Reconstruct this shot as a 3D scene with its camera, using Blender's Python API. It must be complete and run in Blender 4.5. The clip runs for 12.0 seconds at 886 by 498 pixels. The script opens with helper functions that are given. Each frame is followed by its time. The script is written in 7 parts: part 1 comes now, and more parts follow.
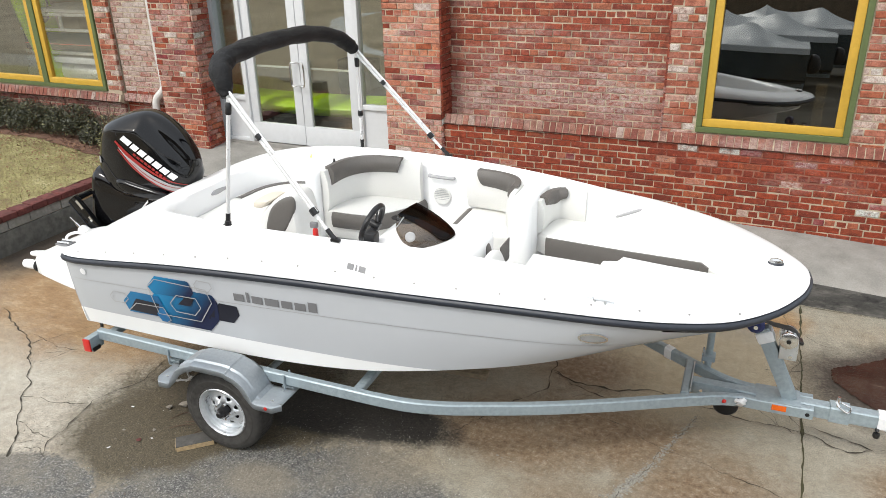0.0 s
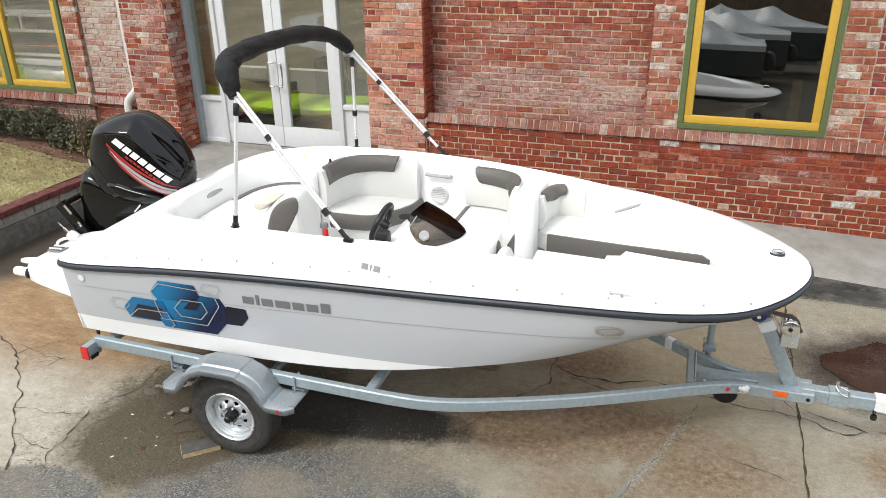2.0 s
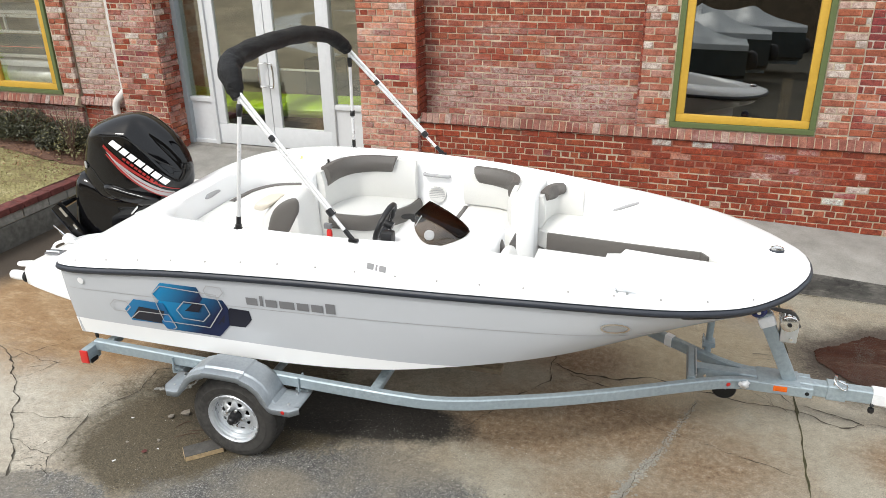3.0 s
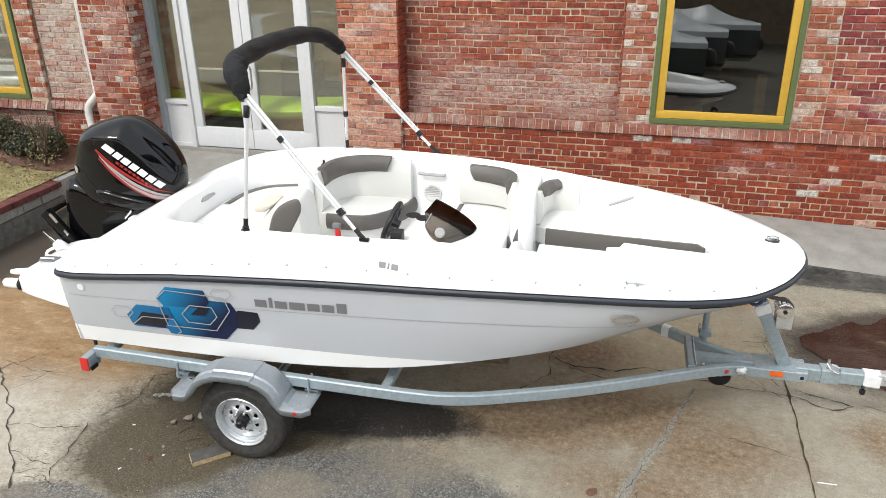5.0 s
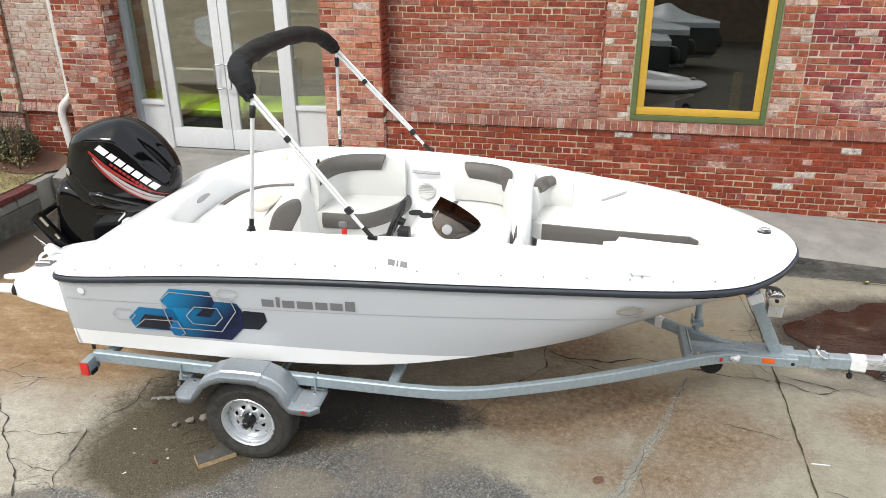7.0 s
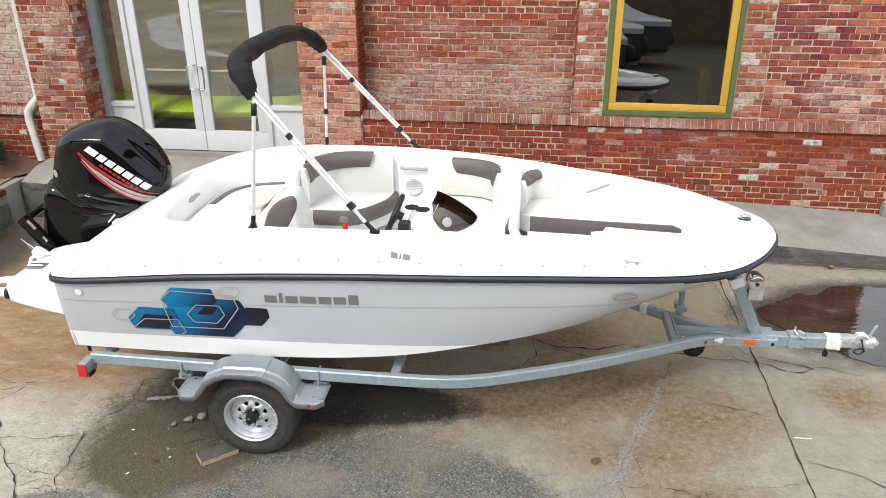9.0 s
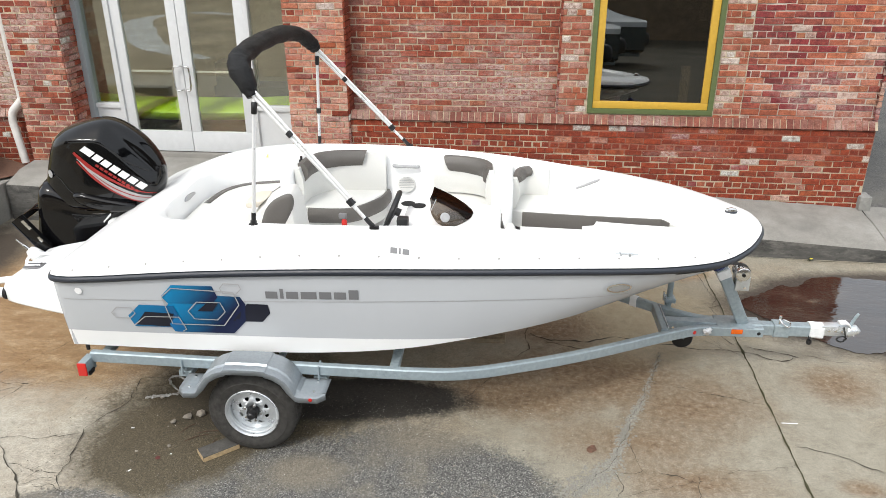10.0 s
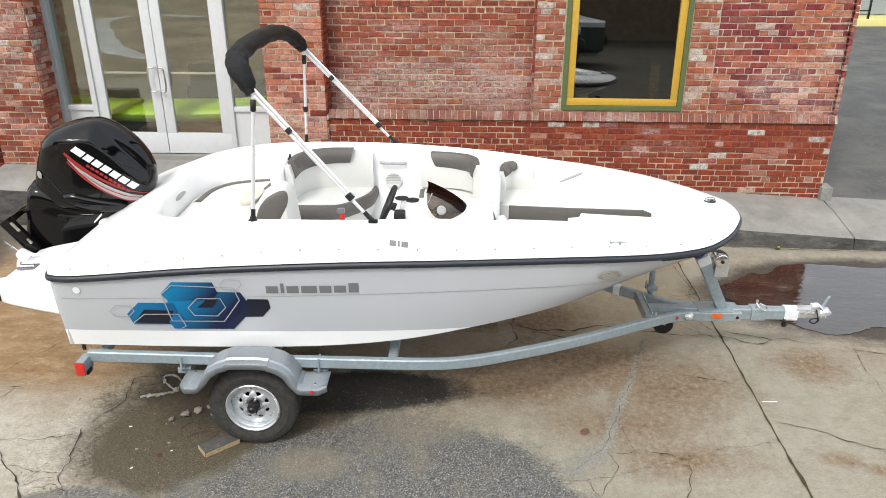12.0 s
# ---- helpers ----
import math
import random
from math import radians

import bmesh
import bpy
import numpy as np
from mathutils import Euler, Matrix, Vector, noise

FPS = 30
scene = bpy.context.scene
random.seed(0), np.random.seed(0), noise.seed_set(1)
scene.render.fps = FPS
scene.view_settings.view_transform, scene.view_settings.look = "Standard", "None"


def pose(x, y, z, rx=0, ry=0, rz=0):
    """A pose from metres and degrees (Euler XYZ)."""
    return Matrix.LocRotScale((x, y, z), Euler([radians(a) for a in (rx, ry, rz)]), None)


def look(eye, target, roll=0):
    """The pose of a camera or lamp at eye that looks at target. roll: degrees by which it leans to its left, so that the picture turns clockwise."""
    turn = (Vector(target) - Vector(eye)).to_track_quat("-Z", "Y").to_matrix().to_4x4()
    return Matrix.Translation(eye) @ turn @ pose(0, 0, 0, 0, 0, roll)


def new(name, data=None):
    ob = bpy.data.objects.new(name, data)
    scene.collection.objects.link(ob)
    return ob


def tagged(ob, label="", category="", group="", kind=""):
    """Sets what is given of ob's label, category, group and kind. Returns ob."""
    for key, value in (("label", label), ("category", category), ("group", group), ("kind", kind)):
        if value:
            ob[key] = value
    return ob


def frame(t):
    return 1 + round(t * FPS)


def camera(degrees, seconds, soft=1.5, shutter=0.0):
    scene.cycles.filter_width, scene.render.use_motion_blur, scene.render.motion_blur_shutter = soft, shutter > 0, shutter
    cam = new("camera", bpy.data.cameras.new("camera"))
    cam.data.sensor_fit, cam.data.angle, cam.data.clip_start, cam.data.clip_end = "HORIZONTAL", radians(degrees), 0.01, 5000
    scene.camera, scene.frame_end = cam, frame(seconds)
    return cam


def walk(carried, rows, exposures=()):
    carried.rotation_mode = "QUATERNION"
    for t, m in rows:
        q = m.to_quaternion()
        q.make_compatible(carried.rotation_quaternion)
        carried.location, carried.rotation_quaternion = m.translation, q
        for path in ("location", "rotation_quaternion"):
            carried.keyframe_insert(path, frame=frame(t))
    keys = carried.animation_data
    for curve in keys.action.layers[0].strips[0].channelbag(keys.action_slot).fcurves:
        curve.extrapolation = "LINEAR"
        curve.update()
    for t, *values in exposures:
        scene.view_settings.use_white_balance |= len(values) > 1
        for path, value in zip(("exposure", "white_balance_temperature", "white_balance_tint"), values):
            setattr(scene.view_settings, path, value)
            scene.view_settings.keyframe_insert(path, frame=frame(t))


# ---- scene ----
from mathutils.bvhtree import BVHTree

cam = camera(60.7, 12.0, soft=0.75)
PATH = [
    (0, (0.332, 0.177, 3.47), (-0.408, 1.854, 2.669), -1.3),
    (0.5, (0.251, 0.123, 3.474), (-0.46, 1.812, 2.672), -1.3),
    (1, (0.169, 0.083, 3.476), (-0.515, 1.782, 2.673), -1.2),
    (1.5, (0.076, 0.049, 3.482), (-0.577, 1.759, 2.677), -1.1),
    (2, (-0.001, 0.016, 3.481), (-0.63, 1.735, 2.676), -1.0),
    (2.5, (-0.068, -0.009, 3.484), (-0.675, 1.718, 2.679), -1.0),
    (3, (-0.133, -0.048, 3.487), (-0.717, 1.687, 2.681), -0.9),
    (5, (-0.438, -0.198, 3.496), (-0.915, 1.569, 2.689), -0.8),
    (5.5, (-0.516, -0.236, 3.505), (-0.962, 1.538, 2.697), -0.6),
    (6, (-0.579, -0.275, 3.511), (-1.002, 1.505, 2.702), -0.6),
    (6.5, (-0.65, -0.303, 3.517), (-1.047, 1.482, 2.707), -0.5),
    (7, (-0.716, -0.331, 3.516), (-1.091, 1.458, 2.704), -0.5),
    (9, (-0.992, -0.518, 3.522), (-1.248, 1.291, 2.71), -0.3),
    (9.5, (-1.056, -0.583, 3.52), (-1.281, 1.232, 2.709), -0.2),
    (10, (-1.119, -0.648, 3.522), (-1.315, 1.171, 2.713), -0.2),
    (10.5, (-1.181, -0.692, 3.525), (-1.355, 1.129, 2.716), -0.2),
    (11, (-1.252, -0.734, 3.519), (-1.395, 1.09, 2.712), -0.1),
    (11.5, (-1.31, -0.788, 3.519), (-1.428, 1.039, 2.713), -0.1),
    (12, (-1.367, -0.826, 3.519), (-1.455, 1.003, 2.714), 0.0),
]
walk(cam, [(t, look(eye, target, roll)) for t, eye, target, roll in PATH], [(0.0, 0.34, 6250, 7)])

# ---- sky and sun: bright thin overcast ----
SUN_ELEVATION, SUN_AZIMUTH = 50.0, 205.0
world = bpy.data.worlds.new("world")
scene.world = world
world.use_nodes = True
wn = world.node_tree
sky = wn.nodes.new("ShaderNodeTexSky")
sky.sky_type = "NISHITA"
sky.sun_disc = False
sky.sun_elevation, sky.sun_rotation = radians(SUN_ELEVATION), radians(SUN_AZIMUTH)
sky.air_density, sky.dust_density, sky.ozone_density = 1.0, 4.0, 1.0
# thin bright cloud over the clear sky
cloud = wn.nodes.new("ShaderNodeMix")
cloud.data_type = "RGBA"
cloud.inputs[0].default_value = 0.55
wn.links.new(sky.outputs[0], cloud.inputs[6])
cloud.inputs[7].default_value = (10.9, 10.7, 10.5, 1)
wn.links.new(cloud.outputs[2], wn.nodes["Background"].inputs[0])
wn.nodes["Background"].inputs[1].default_value = 0.15
sun_data = bpy.data.lights.new("sun", "SUN")
sun_data.energy, sun_data.angle, sun_data.color = 1.5, radians(14), (1.0, 0.96, 0.90)
sun = new("sun", sun_data)
az, el = radians(SUN_AZIMUTH), radians(SUN_ELEVATION)
sun_way = Vector((math.sin(az) * math.cos(el), math.cos(az) * math.cos(el), math.sin(el)))
sun.matrix_world = look(sun_way * 30, (0, 0, 0))


# ---- materials ----
class Nodes:
    """A short hand for building one node material."""

    def __init__(self, name):
        self.m = bpy.data.materials.new(name)
        self.m.use_nodes = True
        self.t = self.m.node_tree
        self.b = self.t.nodes["Principled BSDF"]

    def add(self, kind, **values):
        n = self.t.nodes.new(kind)
        for key, v in values.items():
            if key in n.inputs:
                n.inputs[key].default_value = v
            else:
                setattr(n, key, v)
        return n

    def link(self, a, b):
        self.t.links.new(a, b)

    def where(self, scale=(1, 1, 1)):
        g = self.add("ShaderNodeNewGeometry")
        mp = self.add("ShaderNodeMapping")
        mp.inputs["Scale"].default_value = scale
        self.link(g.outputs["Position"], mp.inputs["Vector"])
        return mp.outputs[0]

    def noise(self, scale, detail=4.0, rough=0.55, stretch=(1, 1, 1)):
        n = self.add("ShaderNodeTexNoise", Scale=scale, Detail=detail, Roughness=rough)
        self.link(self.where(stretch), n.inputs["Vector"])
        return n.outputs["Fac"]

    def spot(self, cx, cy, rx, ry, edge=0.15, rough=0.5):
        """A patch with a ragged rim: 1 inside an oval of the plan, 0 outside."""
        g = self.add("ShaderNodeNewGeometry")
        a = self.add("ShaderNodeVectorMath", operation="SUBTRACT")
        self.link(g.outputs["Position"], a.inputs[0])
        a.inputs[1].default_value = (cx, cy, 0)
        b = self.add("ShaderNodeVectorMath", operation="MULTIPLY")
        self.link(a.outputs[0], b.inputs[0])
        b.inputs[1].default_value = (1 / rx, 1 / ry, 0)
        c = self.add("ShaderNodeVectorMath", operation="LENGTH")
        self.link(b.outputs[0], c.inputs[0])
        total = c.outputs["Value"]
        for scale, part_of in ((1.7, 1.0), (7.0, 0.6), (45.0, 0.7)):
            k = self.add("ShaderNodeMath", operation="MULTIPLY_ADD")
            self.link(self.noise(scale, 3), k.inputs[0])
            k.inputs[1].default_value = rough * part_of
            self.link(total, k.inputs[2])
            total = k.outputs[0]
        r = self.add("ShaderNodeMapRange")
        self.link(total, r.inputs[0])
        middle = 1 + rough * 2.3 * 0.5
        r.inputs[1].default_value, r.inputs[2].default_value = middle + edge, middle - edge
        return r.outputs[0]

    def ramp(self, fac, stops):
        r = self.add("ShaderNodeValToRGB")
        e = r.color_ramp.elements
        while len(e) < len(stops):
            e.new(0.5)
        for k, (p, c) in zip(e, stops):
            k.position = p
            k.color = (*c, 1) if isinstance(c, tuple) else (c, c, c, 1)
        self.link(fac, r.inputs[0])
        return r.outputs[0]

    def mix(self, fac, a, b, how="MIX"):
        n = self.add("ShaderNodeMix", data_type="RGBA", blend_type=how)
        for value, socket in ((fac, n.inputs["Factor"]), (a, n.inputs[6]), (b, n.inputs[7])):
            if isinstance(value, (int, float)):
                socket.default_value = value
            elif isinstance(value, tuple):
                socket.default_value = (*value, 1)
            else:
                self.link(value, socket)
        return n.outputs[2]

    def bump(self, height, strength, distance=0.01):
        n = self.add("ShaderNodeBump", Strength=strength, Distance=distance)
        self.link(height, n.inputs["Height"])
        self.link(n.outputs[0], self.b.inputs["Normal"])

    def set(self, color=None, rough=None, metal=None, **more):
        for key, v in (("Base Color", color), ("Roughness", rough), ("Metallic", metal), *more.items()):
            if v is None:
                continue
            if isinstance(v, (int, float)):
                self.b.inputs[key].default_value = v
            elif isinstance(v, tuple):
                self.b.inputs[key].default_value = (*v, 1)
            else:
                self.link(v, self.b.inputs[key])
        return self.m


def worn(name, color, rough, metal=0.0, grain=30.0, depth=0.12, bump=0.1, **more):
    """A surface of one paint with two scales of variation and a fine relief."""
    n = Nodes(name)
    dark = tuple(c * (1 - depth) for c in color)
    light = tuple(min(1.0, c * (1 + depth * 0.6)) for c in color)
    a = n.ramp(n.noise(grain), [(0.3, dark), (0.7, light)])
    c = n.mix(n.ramp(n.noise(2.3, 3), [(0.35, 0.0), (0.75, 1.0)]), a, tuple(k * (1 - depth * 0.5) for k in color))
    n.set(c, n.ramp(n.noise(grain * 0.4), [(0.3, rough * 0.85), (0.7, min(1.0, rough * 1.15))]), metal, **more)
    if bump:
        n.bump(n.noise(grain * 3), bump, 0.002)
    return n.m


BRICK_TONES = {
    "red": ([(0.0, (0.165, 0.032, 0.018)), (0.25, (0.245, 0.045, 0.023)), (0.5, (0.288, 0.064, 0.031)), (0.68, (0.207, 0.040, 0.023)), (0.86, (0.317, 0.091, 0.043)), (1.0, (0.30, 0.11, 0.065))], 0.46),
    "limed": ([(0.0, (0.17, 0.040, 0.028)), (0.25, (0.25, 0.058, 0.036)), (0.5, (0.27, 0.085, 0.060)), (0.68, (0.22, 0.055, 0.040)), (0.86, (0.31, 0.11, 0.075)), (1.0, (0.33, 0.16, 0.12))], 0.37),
    "deep": ([(0.0, (0.178, 0.027, 0.012)), (0.3, (0.252, 0.037, 0.013)), (0.55, (0.311, 0.047, 0.015)), (0.75, (0.222, 0.036, 0.016)), (0.95, (0.341, 0.073, 0.026)), (0.975, (0.37, 0.11, 0.05)), (0.982, (0.60, 0.55, 0.50)), (1.0, (0.62, 0.58, 0.53))], 0.57),
    "pale": ([(0.0, (0.26, 0.060, 0.030)), (0.22, (0.36, 0.098, 0.048)), (0.42, (0.30, 0.085, 0.052)), (0.58, (0.42, 0.150, 0.095)), (0.70, (0.40, 0.175, 0.130)), (0.76, (0.50, 0.33, 0.27)), (0.86, (0.58, 0.51, 0.46)), (0.90, (0.40, 0.125, 0.064)), (1.0, (0.33, 0.085, 0.045))], 0.42),
    "crimson": ([(0.0, (0.136, 0.019, 0.020)), (0.3, (0.198, 0.027, 0.028)), (0.55, (0.274, 0.064, 0.037)), (0.75, (0.164, 0.020, 0.024)), (0.92, (0.341, 0.125, 0.061)), (1.0, (0.449, 0.312, 0.264))], 0.44),
    "orange": ([(0.0, (0.306, 0.072, 0.043)), (0.3, (0.424, 0.120, 0.060)), (0.55, (0.475, 0.163, 0.081)), (0.75, (0.357, 0.102, 0.064)), (0.93, (0.475, 0.205, 0.128)), (1.0, (0.489, 0.396, 0.361))], 0.35),
    "bloom": ([(0.0, (0.27, 0.08, 0.05)), (0.2, (0.30, 0.11, 0.08)), (0.3, (0.32, 0.18, 0.14)), (0.55, (0.36, 0.25, 0.21)), (0.8, (0.42, 0.34, 0.30)), (0.88, (0.36, 0.22, 0.17)), (0.92, (0.28, 0.08, 0.05)), (1.0, (0.30, 0.10, 0.06))], 0.20),
    "ledge": ([(0.0, (0.17, 0.045, 0.033)), (0.3, (0.26, 0.072, 0.045)), (0.55, (0.24, 0.100, 0.078)), (0.8, (0.30, 0.095, 0.055)), (0.95, (0.33, 0.20, 0.16)), (1.0, (0.43, 0.35, 0.31))], 0.45),
}


def brick_material(name, source, tone):
    stops, bloom = BRICK_TONES[tone]
    n = Nodes(name)
    if source == "object":
        r = n.add("ShaderNodeObjectInfo").outputs["Random"]
    else:
        r = n.add("ShaderNodeNewGeometry").outputs["Random Per Island"]
    lift = {"crimson": 1.42, "red": 1.30, "limed": 1.20, "deep": 1.02, "orange": 1.22, "ledge": 1.02}.get(tone, 1.13)
    base = n.ramp(r, [(at, (rgb[0] * lift, rgb[1] * lift * 1.10, rgb[2] * lift * 1.10)) for at, rgb in stops])
    # burnt and worn patches at two sizes
    base = n.mix(n.ramp(n.noise(16, 6, 0.7), [(0.42, 0.0), (0.66, 0.75)]), base, tuple(c * 0.38 for c in stops[1][1]))
    base = n.mix(n.ramp(n.noise(23, 5, 0.7, (1, 1, 1.4)), [(0.55, 0.0), (0.72, 0.55)]), base, tuple(min(0.6, c * 1.7 + 0.02) for c in stops[2][1]))
    base = n.mix(n.ramp(n.noise(75, 4, 0.7), [(0.35, 0.5), (0.55, 0.0)]), base, tuple(c * 0.45 for c in stops[0][1]))
    base = n.mix(n.ramp(n.noise(38, 5, 0.75), [(0.64, 0.0), (0.70, 0.65)]), base, (0.55, 0.49, 0.43))
    # lime bloom in broad clouds, broken up by a fine grain
    cloud = n.ramp(n.noise(1.1, 4, 0.6, (0.6, 1, 1.7)), [(bloom + 0.03, 0.0), (bloom + 0.24, 0.8)])
    grain = n.ramp(n.noise(34, 8, 0.8, (0.7, 1, 1.3)), [(0.40, 0.0), (0.66, 1.0)])
    base = n.mix(n.mix(1.0, cloud, grain, "MULTIPLY"), base, (0.62, 0.54, 0.49))
    # dark damp soiling
    base = n.mix(n.ramp(n.noise(0.8, 5, 0.65), [(0.56, 0.0), (0.78, 0.55)]), base, (0.12, 0.06, 0.045))
    n.set(base, 0.88)
    n.bump(n.noise(48, 9, 0.75), 0.8, 0.008)
    return n.m


def concrete_material():
    n = Nodes("stained concrete")
    base = n.ramp(n.noise(7, 9, 0.72), [(0.3, (0.31, 0.28, 0.215)), (0.5, (0.38, 0.345, 0.268)), (0.7, (0.44, 0.40, 0.315))])
    pale = n.ramp(n.noise(11, 9, 0.75), [(0.3, (0.45, 0.415, 0.335)), (0.7, (0.66, 0.61, 0.51))])
    base = n.mix(n.spot(-5.0, 3.5, 1.6, 0.85, 0.4, 0.6), base, pale)
    rust = n.ramp(n.noise(0.62, 8, 0.7), [(0.48, 0.0), (0.70, 0.6)])
    stain = n.ramp(n.noise(13, 9, 0.78), [(0.32, (0.17, 0.105, 0.052)), (0.68, (0.36, 0.265, 0.16))])
    base = n.mix(rust, base, stain)
    orange = n.ramp(n.noise(3.4, 10, 0.78, (0.8, 1.5, 1)), [(0.3, (0.25, 0.135, 0.057)), (0.5, (0.37, 0.235, 0.115)), (0.7, (0.55, 0.41, 0.25))])
    brown = n.ramp(n.noise(19, 10, 0.82), [(0.36, (0.15, 0.092, 0.05)), (0.50, (0.27, 0.19, 0.115)), (0.64, (0.41, 0.34, 0.25))])
    base = n.mix(n.spot(-5.6, 5.6, 2.0, 1.5, 0.35, 0.6), base, orange)
    base = n.mix(n.spot(-5.0, 4.55, 0.8, 0.28, 0.5, 1.0), base, orange)
    for cx, cy, rx, ry, edge in ((-1.15, 4.46, 0.62, 0.26, 0.45), (-0.45, 4.80, 0.85, 0.36, 0.5), (0.22, 4.42, 0.45, 0.30, 0.6), (-0.2, 3.95, 0.5, 0.22, 0.7), (0.12, 3.55, 0.40, 0.16, 0.7), (1.5, 4.85, 0.28, 0.24, 0.6), (1.25, 3.6, 0.13, 0.07, 0.5), (1.48, 3.5, 0.09, 0.06, 0.5)):
        base = n.mix(n.spot(cx, cy, rx, ry, edge, 1.1), base, brown)
    # tan concrete, painted paler to lift the boat's shadow under the bow
    tan = n.ramp(n.noise(9, 9, 0.75), [(0.3, (0.40, 0.325, 0.205)), (0.7, (0.56, 0.475, 0.325))])
    base = n.mix(n.spot(0.05, 5.95, 0.95, 0.72, 0.35, 0.6), base, tan)
    base = n.mix(n.spot(0.62, 7.0, 0.30, 0.28, 0.4, 0.7), base, orange)
    base = n.mix(n.spot(-0.75, 5.6, 0.4, 0.3, 0.5, 0.9), base, brown)
    mud = n.ramp(n.noise(95, 7, 0.8), [(0.36, (0.035, 0.028, 0.017)), (0.5, (0.105, 0.084, 0.050)), (0.66, (0.25, 0.205, 0.13))])
    base = n.mix(n.spot(-3.2, 4.1, 1.0, 0.95, 0.16, 0.55), base, mud)
    base = n.mix(n.spot(-3.55, 3.66, 0.72, 0.66, 0.25, 0.6), base, mud)
    base = n.mix(n.spot(-3.30, 4.25, 0.55, 0.40, 0.4, 0.7), base, n.mix(0.8, mud, (0.04, 0.032, 0.021)))
    # wet ground, with the shadow under the trailer beam darkened into its colour
    shaded_wet = n.ramp(n.noise(70, 6, 0.75), [(0.4, (0.018, 0.016, 0.013)), (0.66, (0.06, 0.052, 0.042))])
    base = n.mix(n.spot(-2.42, 4.33, 1.0, 0.30, 0.12, 0.45), base, shaded_wet)
    base = n.mix(n.spot(2.95, 6.15, 2.05, 0.95, 0.10, 0.25), base, n.ramp(n.noise(30, 6, 0.7), [(0.35, (0.05, 0.038, 0.028)), (0.65, (0.10, 0.08, 0.06))]))
    # damp strip with the retaining wall's shadow painted into the brown
    base = n.mix(n.spot(-7.2, 6.3, 0.55, 1.3, 0.3, 0.5), base, (0.075, 0.058, 0.042))
    # worn asphalt patch, its stones showing one by one at the rim
    v = n.add("ShaderNodeTexVoronoi", Scale=135.0)
    n.link(n.where(), v.inputs["Vector"])
    stones = n.ramp(v.outputs["Color"], [(0.15, (0.058, 0.056, 0.053)), (0.5, (0.145, 0.141, 0.13)), (0.75, (0.25, 0.243, 0.223)), (1.0, (0.56, 0.545, 0.50))])
    sandy = n.ramp(n.noise(60, 5, 0.7), [(0.3, (0.16, 0.14, 0.11)), (0.7, (0.34, 0.30, 0.235))])
    stones = n.mix(n.ramp(n.noise(1.5, 6, 0.65), [(0.48, 0.0), (0.62, 0.75)]), stones, sandy)
    stones = n.mix(n.spot(-2.55, 3.45, 0.26, 0.16, 0.35, 0.7), stones, sandy)
    stones = n.mix(n.spot(-1.75, 3.85, 0.35, 0.2, 0.6, 1.0), stones, sandy)
    tar = n.spot(-1.95, 2.2, 1.62, 1.78, 0.04, 0.24)
    tar = n.mix(1.0, tar, n.spot(-3.95, 2.3, 0.72, 0.80, 0.03, 0.22), "LIGHTEN")
    base = n.mix(tar, base, stones)
    speck = n.ramp(n.noise(26, 8, 0.82), [(0.38, 0.84), (0.60, 1.10)])
    base = n.mix(1.0, base, speck, "MULTIPLY")
    fine = n.ramp(n.noise(110, 6, 0.8), [(0.36, 0.43), (0.60, 0.94)])
    base = n.mix(1.0, base, fine, "MULTIPLY")
    pits = n.ramp(n.noise(38, 3, 0.5), [(0.70, 0.0), (0.76, 0.7)])
    base = n.mix(pits, base, (0.10, 0.08, 0.06))
    n.set(base, n.ramp(n.noise(0.8, 4), [(0.3, 0.62), (0.7, 0.9)]))
    rough = n.mix(tar, n.noise(45, 8, 0.7), v.outputs["Distance"])
    n.bump(rough, 0.38, 0.005)
    return n.m


def asphalt_material(name="asphalt", lo=0.045, hi=0.16):
    n = Nodes(name)
    v = n.add("ShaderNodeTexVoronoi", Scale=75.0)
    n.link(n.where(), v.inputs["Vector"])
    stones = n.ramp(v.outputs["Color"], [(0.2, (lo, lo, lo * 0.98)), (0.75, (hi, hi, hi * 0.97)), (1.0, (hi * 1.8, hi * 1.75, hi * 1.65))])
    stones = n.mix(n.ramp(n.noise(1.6, 5), [(0.4, 0.0), (0.7, 0.75)]), stones, (hi * 1.5, hi * 1.42, hi * 1.25))
    n.set(stones, 0.82)
    n.bump(v.outputs["Distance"], 0.7, 0.008)
    return n.m


def walk_material():
    n = Nodes("grey pavement concrete")
    base = n.ramp(n.noise(3, 6, 0.65), [(0.3, (0.215, 0.205, 0.185)), (0.7, (0.335, 0.32, 0.29))])
    base = n.mix(n.ramp(n.noise(1.1, 5), [(0.5, 0.0), (0.75, 0.6)]), base, (0.17, 0.165, 0.155))
    n.set(n.mix(1.0, base, n.ramp(n.noise(70, 4), [(0.3, 0.8), (0.7, 1.0)]), "MULTIPLY"), 0.9)
    n.bump(n.noise(60, 6, 0.7), 0.3, 0.004)
    return n.m


